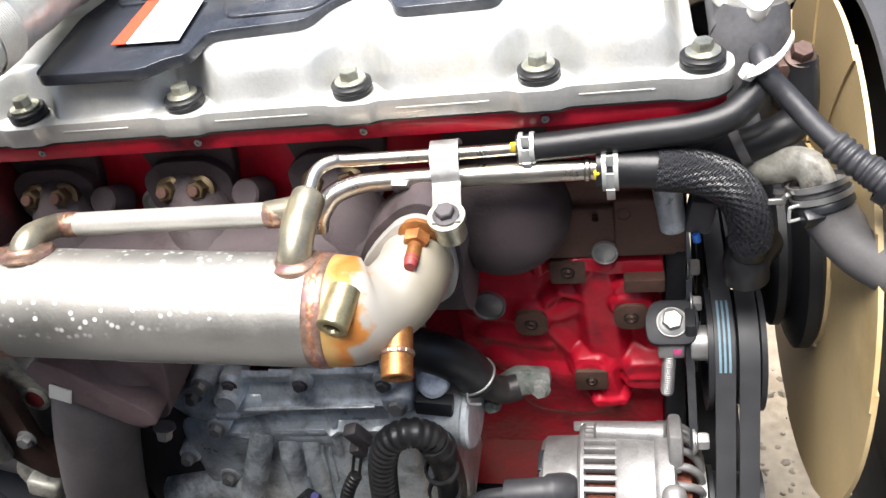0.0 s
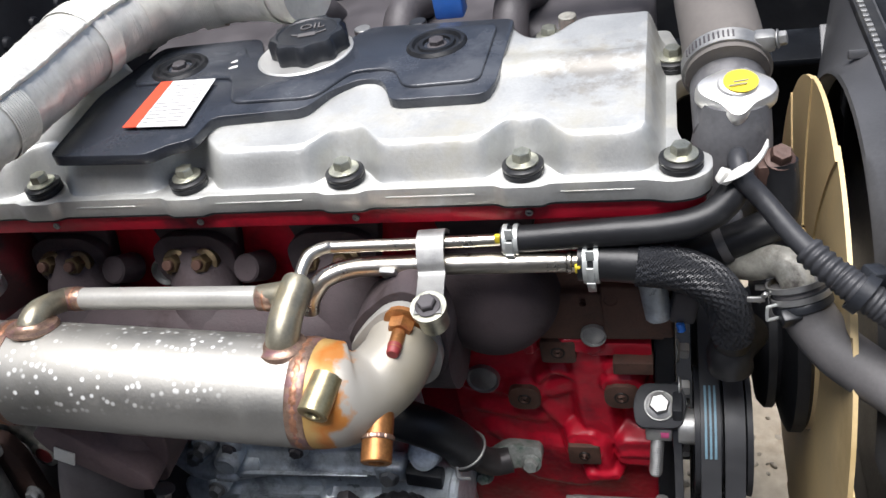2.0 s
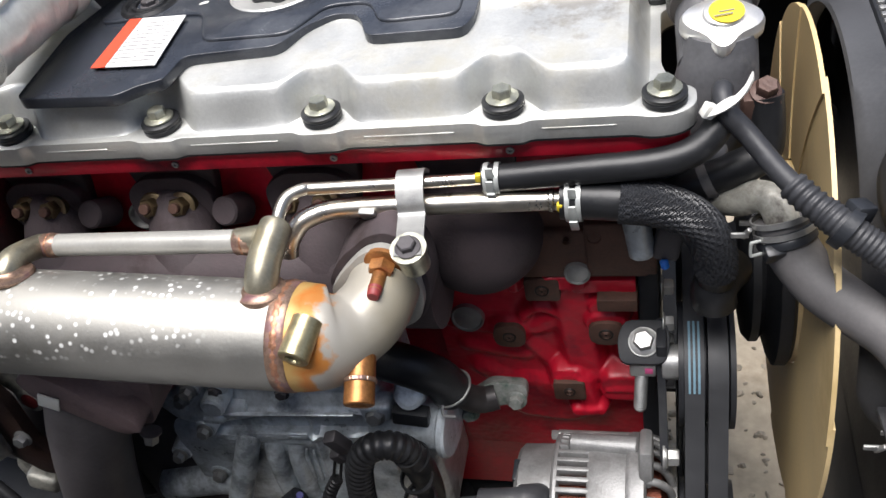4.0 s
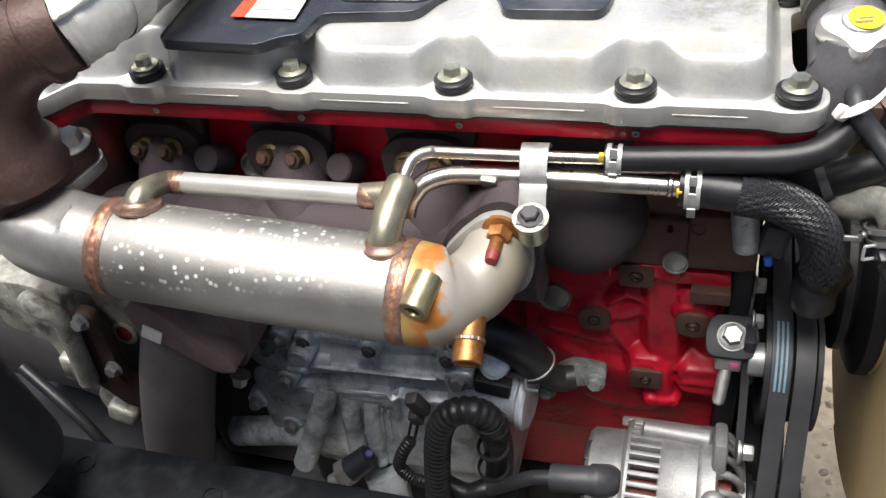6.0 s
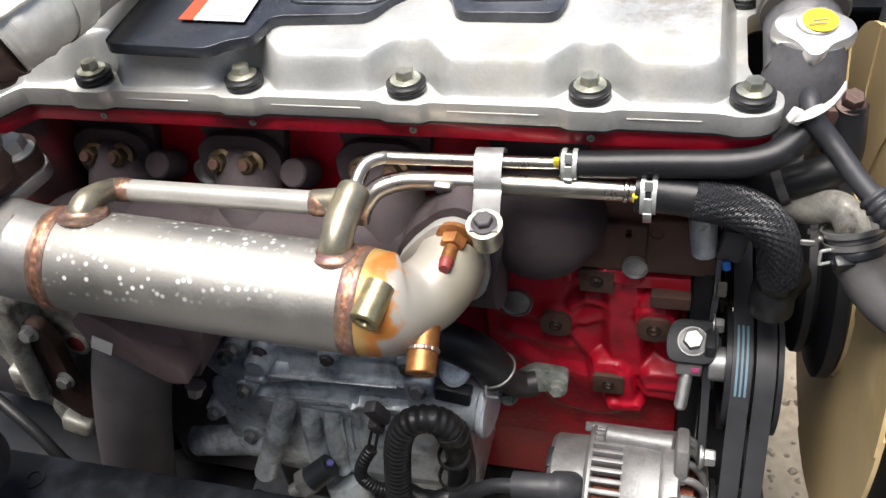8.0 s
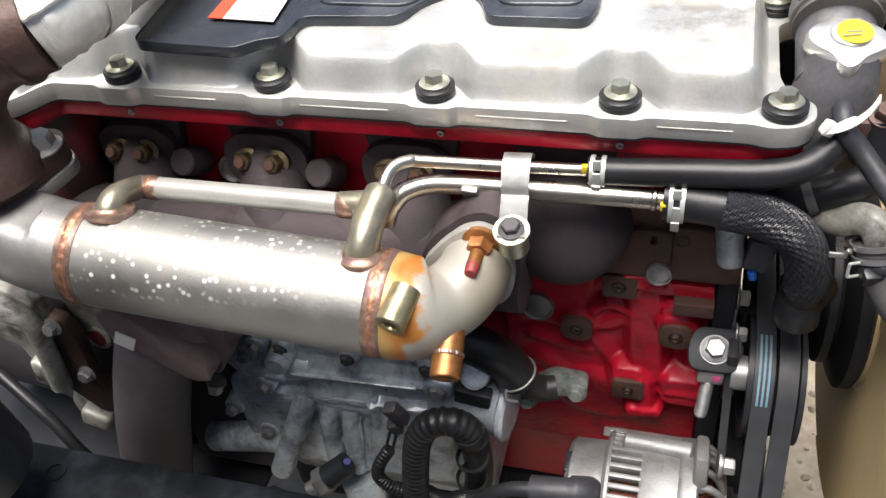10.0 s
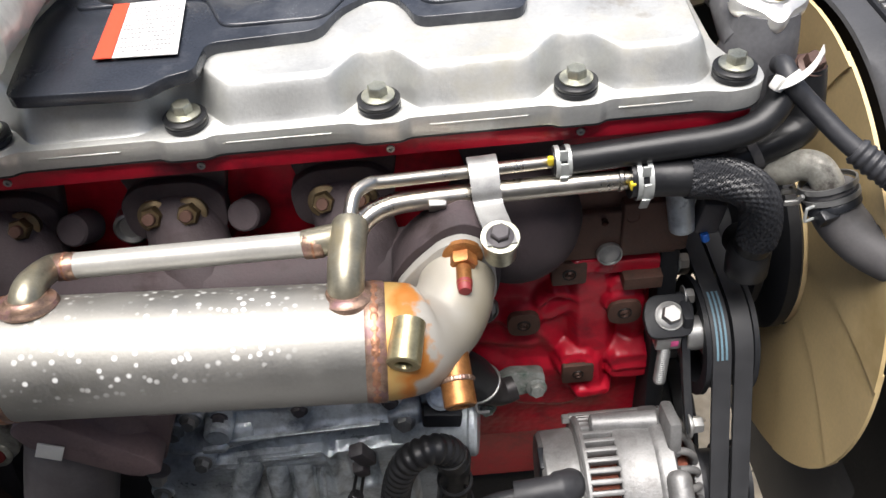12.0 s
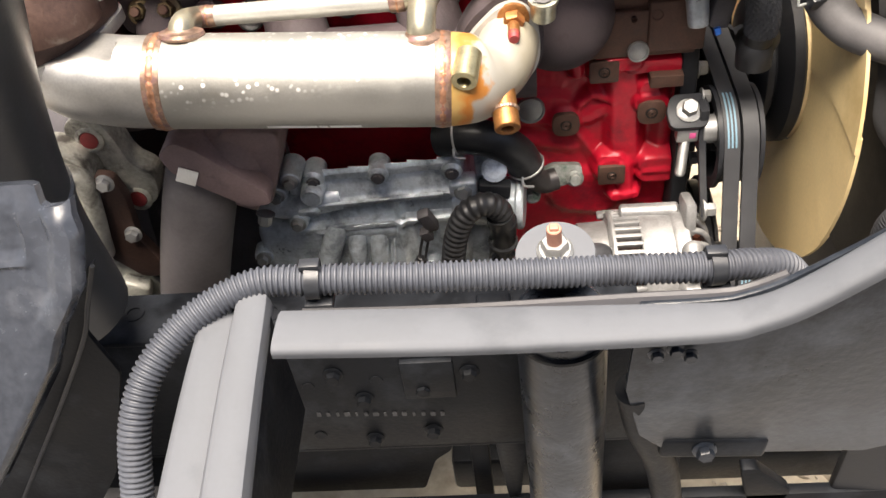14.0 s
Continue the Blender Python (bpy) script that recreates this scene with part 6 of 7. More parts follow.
rod(b, (0.038, -0.045, 0.914), (0.046, -0.046, 0.914), 0.0265, 0.0265, 32, 0.002)
part("end_cap", b, PUMP_ALU, pump)
for q in ((-0.15, -0.05, 0.962), (-0.089, -0.05, 0.962), (-0.02, -0.05, 0.962)):
    b = B()
    rod(b, Vector(q) + Vector((0, 0.024, 0.0)), Vector(q) + Vector((0, -0.004, 0)), 0.0105, 0.0098, 20, 0.003)
    boss = part("boss", b, PUMP_ALU, pump)
    bolt(boss, Vector(q) + Vector((0, -0.0035, 0)), (0, -1, 0.2), 0.0085, 0.004, DARK_PIPE)
for q in ((-0.1717, -0.065, 0.92), (-0.1699, -0.06, 0.9687), (-0.2188, -0.06, 0.8712), (-0.189, -0.052, 0.945), (-0.19, -0.06, 0.842)):
    b = B()
    rod(b, Vector(q) + Vector((0, 0.03, 0.0)), Vector(q) + Vector((0, 0.001, 0)), 0.0115, 0.0095, 20, 0.001)
    boss = part("boss", b, PUMP_ALU, pump)
    bolt(boss, q, (0, -1, 0.2), 0.0095, 0.006, ZINC)
b = B()
box(b, (-0.011, -0.05, 0.945), (0.026, 0.02, 0.018), 0.004, None, 3)
lugp = part("sensor_lug", b, PUMP_ALU, pump)
bolt(lugp, (-0.011, -0.06, 0.944), (0, -1, 0.4), 0.011, 0.006, ZINC)
b = B()
box(b, (0.018, -0.056, 0.942), (0.03, 0.012, 0.016), 0.002, (0, 8, 0))
part("bracket_tab", b, TYRED_BLACK, pump)
b = B()
rod(b, (0.012, -0.02, 0.955), (0.013, -0.046, 0.946), 0.0125, 0.011, 22)
part("dome_plug", b, PUMP_ALU, pump)
b = B()
tube(b, [(-0.105, -0.06, 0.79), (-0.1, -0.066, 0.77), (-0.1, -0.066, 0.73)], 0.02, 20, 5)
part("lower_boss", b, PUMP_ALU, pump)

elec = thing("sensor_lead", (-0.045, -0.08, 0.86), "small grey two-pin sensor plug with wires", "connector")
b = B()
box(b, (-0.046, -0.072, 0.922), (0.013, 0.012, 0.026), 0.003, (10, -20, 0))
box(b, (-0.049, -0.074, 0.906), (0.01, 0.01, 0.014), 0.002, (10, -20, 0))
part("plug", b, DARK_PIPE, elec)
for dx in (-0.003, 0.003):
    b = B()
    tube(b, [(-0.05 + dx, -0.075, 0.903), (-0.053 + dx, -0.078, 0.892), (-0.056 + dx, -0.082, 0.88)], 0.0014, 8, 4)
    part("wire", b, LOOM_BLACK, elec)
b = B()
corrugated(b, [(-0.055, -0.082, 0.883), (-0.064, -0.088, 0.868), (-0.068, -0.09, 0.85), (-0.058, -0.09, 0.835), (-0.04, -0.088, 0.828)], 0.006, 0.004, 0.001)
part("sleeve", b, LOOM_BLACK, elec)

loop = thing("engine_loom", (-0.01, -0.1, 0.8), "black corrugated engine loom bent in an arch", "cable")
b = B()
corrugated(b, [(-0.034, -0.105, 0.79), (-0.031, -0.104, 0.83), (-0.026, -0.102, 0.88), (-0.019, -0.101, 0.925), (-0.008, -0.1, 0.952), (0.008, -0.098, 0.961), (0.021, -0.093, 0.95), (0.024, -0.088, 0.93)], 0.0115, 0.006, 0.0014)
part("conduit", b, LOOM_BLACK, loop)
b = B()
tube(b, [(0.022, -0.091, 0.942), (0.024, -0.086, 0.92), (0.023, -0.08, 0.9), (0.02, -0.072, 0.86), (0.015, -0.07, 0.82)], 0.0125, 20, 6)
for z in (0.925, 0.905, 0.885):
    lathe(b, (0.0235, -0.086 + (0.925 - z) * -0.3, z), (0, -0.2, 1), [(0.012, 0), (0.0138, 0.002), (0.0138, 0.006), (0.012, 0.008)], 20)
part("boot", b, RUBBER, loop)
b = B()
tube(b, [(-0.035, -0.085, 0.83), (-0.01, -0.09, 0.825), (0.01, -0.085, 0.83), (0.03, -0.08, 0.82)], 0.009, 14, 5)
part("branch", b, RUBBER, loop)
con2 = thing("fuel_sensor", (-0.11, -0.08, 0.79), "black connector on a zinc hexagon sensor", "sensor")
b = B()
rod(b, (-0.106, -0.075, 0.835), (-0.124, -0.085, 0.822), 0.0115, 0.0125, 22)
part("connector", b, BLACK_PLASTIC, con2)
b = B()
hexagon(b, (-0.124, -0.085, 0.822), (-0.8, -0.4, -0.5), 0.024, 0.012)
rod(b, (-0.13, -0.088, 0.818), (-0.142, -0.094, 0.81), 0.007)
part("hexagon", b, ZINC, con2)
b = B()
rod(b, (-0.1055, -0.0765, 0.838), (-0.1035, -0.077, 0.843), 0.0035)
part("seal", b, surface("dull_violet_seal", (0.06, 0.06, 0.2), 0.5), con2)

# ---- black elbow hose, drain valve ----
elb = thing("oil_hose", (0.03, -0.03, 0.95), "black rubber oil hose elbow with wire clamps", "hose")
b = B()
tube(b, [(-0.03, -0.03, 0.985), (0.0, -0.04, 0.992), (0.025, -0.042, 0.985), (0.042, -0.038, 0.967), (0.05, -0.034, 0.945)], 0.0165, 24, 6)
part("body", b, RUBBER, elb)
for q, a in (((0.0485, -0.0345, 0.95), (0.3, 0.1, -0.95)), ((-0.012, -0.036, 0.99), (1, -0.2, 0.2))):
    c = B()
    m = facing(q, a)
    tube(c, [m @ Vector((0.0172 * math.cos(k), 0.0172 * math.sin(k), 0)) for k in (i * math.pi / 10 for i in range(20))], 0.0011, 8, 3)
    tube(c, [Vector(q) + Vector((-0.004, -0.017, 0.0)), Vector(q) + Vector((-0.003, -0.0225, -0.006)), Vector(q) + Vector((0.006, -0.021, -0.009))], 0.0013, 8, 3)
    part("wire_clamp", c, ZINC, elb, "thin wire clamp")
valve = thing("drain_valve", (0.075, -0.01, 0.89), "corroded greenish drain fitting on the block", "valve")
CORRODED = surface("corroded_zinc", (0.27, 0.28, 0.26), 0.6, 0.5, 0.4, 90, 0.5, 400, (0.06, 0.1, 0.075), 0.52)
b = B()
tube(b, [(0.05, -0.03, 0.945), (0.056, -0.024, 0.925), (0.066, -0.018, 0.914), (0.078, -0.014, 0.914)], 0.0115, 18, 5)
part("elbow", b, surface("dark_fitting", (0.05, 0.045, 0.045), 0.5, 0.4), valve)
b = B()
plate(b, rounded([(-0.026, -0.012), (0.03, 0.0), (0.03, 0.016), (0.0, 0.018), (-0.02, 0.004)], 0.006, 4), facing((0.074, -0.016, 0.91), (0, -1, 0.35)), 0.012, 0.0015)
part("flange", b, CORRODED, valve)
for q, r in (((0.054, -0.0215, 0.9), 0.0075), ((0.096, -0.0195, 0.917), 0.0075)):
    bolt(valve, q, (0, -1, 0.35), 0.011, 0.006, CORRODED)

DOWN_STEEL = surface("dusty_brown_steel_pipe", (0.1, 0.09, 0.092), 0.6, 0.0, 0.3, 20, 0.2, 300, (0.07, 0.062, 0.063), 0.58)
DOWN_IRON = surface("purple_brown_cast_iron", (0.15, 0.103, 0.102), 0.65, 0.0, 0.3, 40, 0.5, 420, (0.08, 0.054, 0.052), 0.6)
# ---- exhaust elbow going down, with heat shield flange ----
down = thing("exhaust_downpipe", (-0.255, -0.09, 0.7), "dark brown exhaust downpipe below the cooler", "exhaust pipe")
b = B()
tube(b, [(-0.224, -0.07, 1.03), (-0.2375, -0.084, 1.0), (-0.252, -0.093, 0.96), (-0.272, -0.098, 0.9), (-0.294, -0.1, 0.83), (-0.334, -0.1, 0.7)], 0.0325, 32, 8)
part("pipe", b, DOWN_STEEL, down)
b = B()
plate(b, rounded([(-0.251, 1.056), (-0.236, 1.068), (-0.219, 1.058), (-0.199, 1.037), (-0.172, 1.01), (-0.17, 0.996), (-0.191, 0.994), (-0.231, 1.024), (-0.246, 1.038)], 0.006, 4), Matrix(((1, 0, 0, 0), (0, 0, -1, -0.1205), (0, 1, 0, 0), (0, 0, 0, 1))), 0.05, 0.004, 3)
part("flange", b, DOWN_IRON, down)
b = B()
plate(b, rounded([(-0.206, 1.06), (-0.154, 1.056), (-0.162, 1.017), (-0.178, 0.976), (-0.203, 0.982), (-0.209, 1.015)], 0.01, 4), Matrix(((1, 0, 0, 0), (0, 0, -1, -0.1), (0, 1, 0, 0), (0, 0, 0, 1))), 0.06, 0.009, 4)
tube(b, [(-0.2, -0.05, 1.06), (-0.203, -0.065, 1.035), (-0.21, -0.078, 1.015)], lambda t: 0.036 + 0.004 * t, 24, 5)
box(b, (-0.19, -0.108, 1.0), (0.022, 0.018, 0.026), 0.005, (0, 27, 0), 3)
part("casting", b, DOWN_IRON, down)
b = B()
box(b, (-0.2325, -0.1218, 1.0335), (0.0165, 0.0016, 0.0155), 0.0005, (0, 27, 0))
part("tag", b, WHITE_PLASTIC, down, "small white tag")
bolt(down, (-0.186, -0.1, 0.968), (-0.25, -0.3, -0.9), 0.011, 0.01, ZINC)
b = B()
tube(b, [(-0.33, -0.02, 0.92), (-0.28, -0.02, 0.94), (-0.22, -0.0, 0.95)], 0.03, 20, 5)
part("rear_pipe", b, DARK_PIPE, down)

# ---- brackets at the rear of the engine ----
rear = thing("rear_bracket", (-0.31, -0.08, 0.85), "cast-aluminium rear bracket with a brown plate", "bracket")

def upright(y):
    return Matrix(((1, 0, 0, 0), (0, 0, -1, y), (0, 1, 0, 0), (0, 0, 0, 1)))


b = B()
plate(b, rounded([(-0.4, 1.06), (-0.343, 1.057), (-0.325, 1.042), (-0.321, 1.022), (-0.328, 0.99), (-0.337, 0.93), (-0.358, 0.927), (-0.362, 0.986), (-0.4, 1.0)], 0.008, 4), upright(-0.108), 0.03, 0.003, 3)
tube(b, [(-0.352, -0.112, 1.045), (-0.336, -0.118, 1.043), (-0.326, -0.114, 1.03), (-0.332, -0.112, 0.99), (-0.343, -0.11, 0.94)], 0.0085, 16, 5)
box(b, (-0.348, -0.11, 0.96), (0.02, 0.014, 0.03), 0.004, (0, 12, 0), 3)
part("casting", b, BRACKET_ALU, rear)
b = B()
plate(b, rounded([(-0.327, 1.026), (-0.308, 1.022), (-0.303, 1.0), (-0.309, 0.949), (-0.29, 0.9), (-0.321, 0.9), (-0.345, 0.929), (-0.334, 0.986)], 0.006, 4), upright(-0.104), 0.012, 0.002)
part("brown_plate", b, RUST_CAST, rear)
bolt(rear, (-0.3105, -0.1106, 1.0232), (0, -1, 0.2), 0.0105, 0.006, ZINC)
bolt(rear, (-0.3103, -0.1059, 0.9583), (0, -1, 0.2), 0.0105, 0.006, ZINC)
b = B()
plate(b, rounded([(-0.34, 1.066), (-0.325, 1.074), (-0.311, 1.068), (-0.303, 1.05), (-0.298, 1.019), (-0.281, 1.006), (-0.284, 0.98), (-0.303, 0.966), (-0.316, 0.97), (-0.316, 0.99), (-0.336, 1.015), (-0.346, 1.035)], 0.009, 4), upright(-0.082), 0.026, 0.004, 3)
arm = part("upper_arm", b, BRACKET_ALU, rear)
for q in ((-0.3227, -0.0815, 1.0488), (-0.3036, -0.0815, 0.9804)):
    b = B()
    lathe(b, q, (0, -1, 0.15), [(0.0125, -0.002), (0.0125, 0.002), (0.0105, 0.0035), (0.0085, 0.0035), (0.008, 0.002), (0, 0.0025)], 28)
    eye = part("boss", b, BRACKET_ALU, arm)
    b = B()
    lathe(b, Vector(q) + Vector((0, -0.0018, 0.0003)), (0, -1, 0.15), [(0, 0.0), (0.0082, 0), (0.0076, 0.0016), (0, 0.002)], 24)
    part("paint_mark", b, RED_MARK, arm, "red painted plug")
b = B()
plate(b, rounded([(-0.35, 0.918), (-0.328, 0.904), (-0.314, 0.872), (-0.325, 0.858), (-0.366, 0.858), (-0.368, 0.889)], 0.008, 4), upright(-0.092), 0.04, 0.005, 3)
box(b, (-0.338, -0.098, 0.88), (0.03, 0.016, 0.022), 0.005, (0, 20, 0), 3)
part("lower_casting", b, BRACKET_ALU, rear)
# ---- inlet casting and foil-wrapped pipe ----
inlet = thing("exhaust_inlet", (-0.3, -0.08, 1.15), "rust-brown cast exhaust elbow on a bolted flange", "exhaust pipe")
EARS = [(-0.258, -0.06), (-0.263, -0.09), (-0.278, -0.124), (-0.3, -0.146), (-0.345, -0.158), (-0.366, -0.13), (-0.345, -0.07), (-0.31, -0.05), (-0.272, -0.046)]
b = B()
plate(b, rounded(EARS, 0.013, 5), Matrix.Translation((0, 0, 1.1575)), 0.01, 0.0012)
part("steel_flange", b, DULL_STAINLESS, inlet, "bright steel flange plate")
b = B()
plate(b, rounded([(x - 0.002, y) for x, y in EARS], 0.013, 5), Matrix.Translation((0, 0, 1.174)), 0.016, 0.0025)
part("cast_flange", b, RUST_CAST, inlet)
b = B()
tube(b, [(-0.308, -0.1, 1.17), (-0.307, -0.098, 1.2), (-0.298, -0.09, 1.228), (-0.281, -0.082, 1.249), (-0.26, -0.073, 1.26), (-0.238, -0.06, 1.264)], lambda t: 0.047 - 0.018 * smooth(0, 0.42, t), 40, 8)
part("elbow", b, RUST_CAST, inlet)
b = B()
lathe(b, (-0.258, -0.07, 1.2585), (0.85, 0.35, 0.3), [(0.028, 0), (0.031, 0.001), (0.0315, 0.006), (0.028, 0.007)], 36)
part("collar", b, RUST_CAST, inlet)
bolt(inlet, (-0.2705, -0.0705, 1.1745), (-0.02, -0.05, 1), 0.017, 0.01, ZINC)

foil = thing("foil_wrapped_pipe", (-0.19, 0.04, 1.24), "exhaust pipe wrapped in crumpled silver foil", "exhaust pipe")
fpath = [(-0.242, -0.064, 1.262), (-0.228, -0.045, 1.267), (-0.224, 0.01, 1.267), (-0.226, 0.07, 1.266), (-0.221, 0.125, 1.264), (-0.195, 0.17, 1.263), (-0.145, 0.192, 1.262), (-0.1, 0.186, 1.262), (-0.065, 0.172, 1.262)]
line = glide(fpath, 60)
fr = along(line)


def swell(i):
    """The wrapping is looser behind its first bend."""
    return 0.0035 * smooth(0.2, 0.45, i / len(fr))


b = B()
rings = []
for i, (q, d, s, u) in enumerate(fr):
    ring = []
    for k in range(40):
        a = 2 * math.pi * k / 40
        r = 0.0265 + swell(i) + 0.0003 * (i % 2) + 0.0011 * noise.noise((math.cos(a) * 2.2, math.sin(a) * 2.2, i * 0.09)) + 0.0006 * noise.noise((math.cos(a) * 6, math.sin(a) * 6, i * 0.24))
        ring.append(b.verts.new(q + r * (math.cos(a) * s + math.sin(a) * u)))
    rings.append(ring)
for p, q in zip(rings, rings[1:]):
    for k in range(40):
        j = (k + 1) % 40
        b.faces.new((p[k], p[j], q[j], q[k]))
b.faces.new(rings[0][::-1])
b.faces.new(rings[-1])
wrap = part("wrap", b, FOIL, foil)
for i0 in (75, 190, 260, 330, 425):
    b = B()
    seg = fr[i0:i0 + 22]
    rings = []
    for i, (q, d, s, u) in enumerate(seg):
        ring = []
        for k in range(40):
            a = 2 * math.pi * k / 40
            r = 0.0277 + swell(i0 + i) + 0.0006 * (i % 2)
            ring.append(b.verts.new(q + r * (math.cos(a) * s + math.sin(a) * u)))
        rings.append(ring)
    for p, q in zip(rings, rings[1:]):
        for k in range(40):
            j = (k + 1) % 40
            b.faces.new((p[k], p[j], q[j], q[k]))
    part("tape_band", b, FOIL, foil, "ribbed foil tape")
b = B()
vs = []
for i, (q, d, s, u) in enumerate(fr):
    out_ = (s * 0.8 - u * 0.6).normalized()
    wob = 0.0045 + 0.0028 * noise.noise((i * 0.12, 0, 0))
    base_ = q + out_ * (0.0262 + swell(i))
    vs.append((b.verts.new(base_ - u * 0.0006), b.verts.new(base_ + out_ * wob - u * 0.0008), b.verts.new(base_ + out_ * wob + u * 0.0006), b.verts.new(base_ + u * 0.0008)))
for p, q in zip(vs, vs[1:]):
    for k in range(4):
        j = (k + 1) % 4
        b.faces.new((p[k], p[j], q[j], q[k]))
part("seam", b, FOIL, wrap)

# ---- dark bay behind the engine ----
bay = thing("bay_panel", (-0.35, 0.3, 0.9), "dark riveted sheet panel behind the engine", "panel")
b = B()
box(b, (-0.376, 0.34, 1.2), (0.008, 0.64, 0.7), 0.002)
part("sheet", b, TYRED_BLACK, bay)
b = B()
box(b, (-0.369, 0.34, 1.222), (0.01, 0.64, 0.006), 0.004)
part("edge_fold", b, TYRED_BLACK, bay)
for k in range(9):
    b = B()
    lathe(b, (-0.372, 0.046 + 0.0435 * k, 1.2365), (1, 0, 0), [(0.0068, 0), (0.0068, 0.0012), (0.005, 0.0035), (0, 0.0045)], 20)
    part("rivet", b, TYRED_BLACK, bay)

# ---- the far side of the engine bay ----
far_side = thing("intake_manifold", (0, 0.26, 1.0), "dark cast intake manifold behind the cover", "intake manifold")
b = B()
box(b, (-0.05, 0.3, 1.08), (0.5, 0.12, 0.2), 0.02, None, 4)
part("casting", b, DARK_PIPE, far_side)
for x in (-0.12, -0.02, 0.08):
    b = B()
    tube(b, [(x, 0.22, 1.16), (x, 0.25, 1.195), (x + 0.01, 0.29, 1.19), (x + 0.01, 0.33, 1.15)], 0.016, 16, 5)
    part("runner", b, DARK_PIPE, far_side)
for x, y, z, m_ in ((-0.05, 0.225, 1.2, ZINC), (0.0, 0.23, 1.2, BLACK_PLASTIC), (0.13, 0.225, 1.195, BRACKET_ALU)):
    b = B()
    rod(b, (x, y, z - 0.05), (x, y, z), 0.009, 0.0075)
    part("fitting", b, m_, far_side)
plug2 = thing("injector_plug", (0.03, 0.24, 1.18), "bright blue injector connector", "connector")
b = B()
box(b, (0.03, 0.235, 1.215), (0.026, 0.02, 0.03), 0.003)
box(b, (0.03, 0.235, 1.235), (0.018, 0.014, 0.02), 0.002)
part("shell", b, BLUE_PLASTIC, plug2)
b = B()
corrugated(b, [(0.045, 0.24, 1.225), (0.09, 0.25, 1.235), (0.15, 0.26, 1.235), (0.21, 0.27, 1.22)], 0.011, 0.005, 0.0014)
part("conduit", b, LOOM_BLACK, plug2)
# black sheet added as a dark backdrop behind the engine
far_sheet = thing("far_backdrop", (0, 0.5, 1.0), "black backdrop sheet added on the far side", "panel")
b = B()
box(b, (0.0, 0.56, 1.1), (2.4, 0.01, 0.5), 0.003)
part("sheet", b, TYRED_BLACK, far_sheet)
# dark sheets added under the engine so that gaps show no bright ground
tray = thing("under_filler", (0, 0.3, 0.7), "black filler sheets added beneath the engine to darken gaps", "panel")
b = B()
box(b, (-0.55, 0.02, 0.7), (0.62, 0.8, 0.006), 0.002)
box(b, (-0.05, 0.36, 0.66), (0.6, 0.34, 0.006), 0.002)
part("sheet", b, TYRED_BLACK, tray)

# housing added to darken the open gap at the engine's rear
gear = thing("flywheel_housing", (-0.4, 0.1, 0.65), "dark flywheel housing added to fill the gap behind the engine", "gearbox")
b = B()
lathe(b, (-0.31, 0.12, 0.88), (-1, 0, 0), [(0, 0), (0.2, 0), (0.205, 0.01), (0.205, 0.03), (0.19, 0.05), (0.17, 0.16), (0.16, 0.3), (0, 0.3)], 40)
part("bell", b, DARK_PIPE, gear)
# filler box added to darken the space between downpipe and pump
b = B()
box(b, (-0.25, 0.0, 0.84), (0.11, 0.09, 0.2), 0.015, None, 4)
part("dark_filler", b, DARK_PIPE, gear)


# ---- chassis ----
def pressed(bm, line, across, section, width, thick=0.003):
    """A folded sheet: a section of (share of the width, height) carried along a line."""
    c = Vector(across).normalized()
    pts = [Vector(q) for q in line]
    top, under = [], []
    for i, q in enumerate(pts):
        d = (pts[min(i + 1, len(pts) - 1)] - pts[max(i - 1, 0)]).normalized()
        up = d.cross(c).normalized()
        if up.z < 0:
            up = -up
        w = width(i / (len(pts) - 1))
        top.append([bm.verts.new(q + c * s * w + up * h) for s, h in section])
        under.append([bm.verts.new(q + c * s * w * 0.97 + up * (h - thick)) for s, h in section])
    n = len(section)
    for g in (top, under):
        for p, q in zip(g, g[1:]):
            for k in range(n - 1):
                bm.faces.new((p[k], p[k + 1], q[k + 1], q[k]))
    for k in (0, n - 1):
        for i in range(len(pts) - 1):
            bm.faces.new((top[i][k], top[i + 1][k], under[i + 1][k], under[i][k]))
    for i in (0, -1):
        for k in range(n - 1):
            bm.faces.new((top[i][k], top[i][k + 1], under[i][k + 1], under[i][k]))
    return bm



rail = thing("chassis_rail", (0, -0.2, 0.76), "black painted steel chassis rail with stamped marks", "chassis rail")
b = B()
box(b, (-0.335, -0.222, 0.86), (0.93, 0.007, 0.168), 0.002)
part("web", b, FRAME_PAINT, rail)
b = B()
box(b, (-0.335, -0.198, 0.9435), (0.93, 0.055, 0.007), 0.003)
part("top_flange", b, FRAME_PAINT, rail)
b = B()
box(b, (-0.335, -0.198, 0.7775), (0.93, 0.055, 0.007), 0.002)
part("bottom_flange", b, FRAME_PAINT, rail)
random.seed(9)
STAMP = surface("worn_stamping", (0.045, 0.046, 0.05), 0.5, 0.2)
x = -0.149
while x < -0.03:
    b = B()
    k = random.random()
    box(b, (x, -0.2262, 0.8365 - 0.058 * (x + 0.149)), (0.0018 + 0.0036 * k, 0.001, 0.0052), 0)
    part("stamped_bar", b, STAMP, rail)
    x += 0.0085
for q in ((-0.125, -0.226, 0.894), (-0.104, -0.226, 0.858), (-0.051, -0.226, 0.871), (-0.01, -0.226, 0.89), (-0.049, -0.226, 0.805), (-0.104, -0.226, 0.795), (-0.169, -0.226, 0.893)):
    bolt(rail, q, (0, -1, 0), 0.011, 0.006, FRAME_PAINT)
b = B()
box(b, (-0.045, -0.2275, 0.885), (0.044, 0.006, 0.05), 0.001)
part("backing_plate", b, FRAME_PAINT, rail)
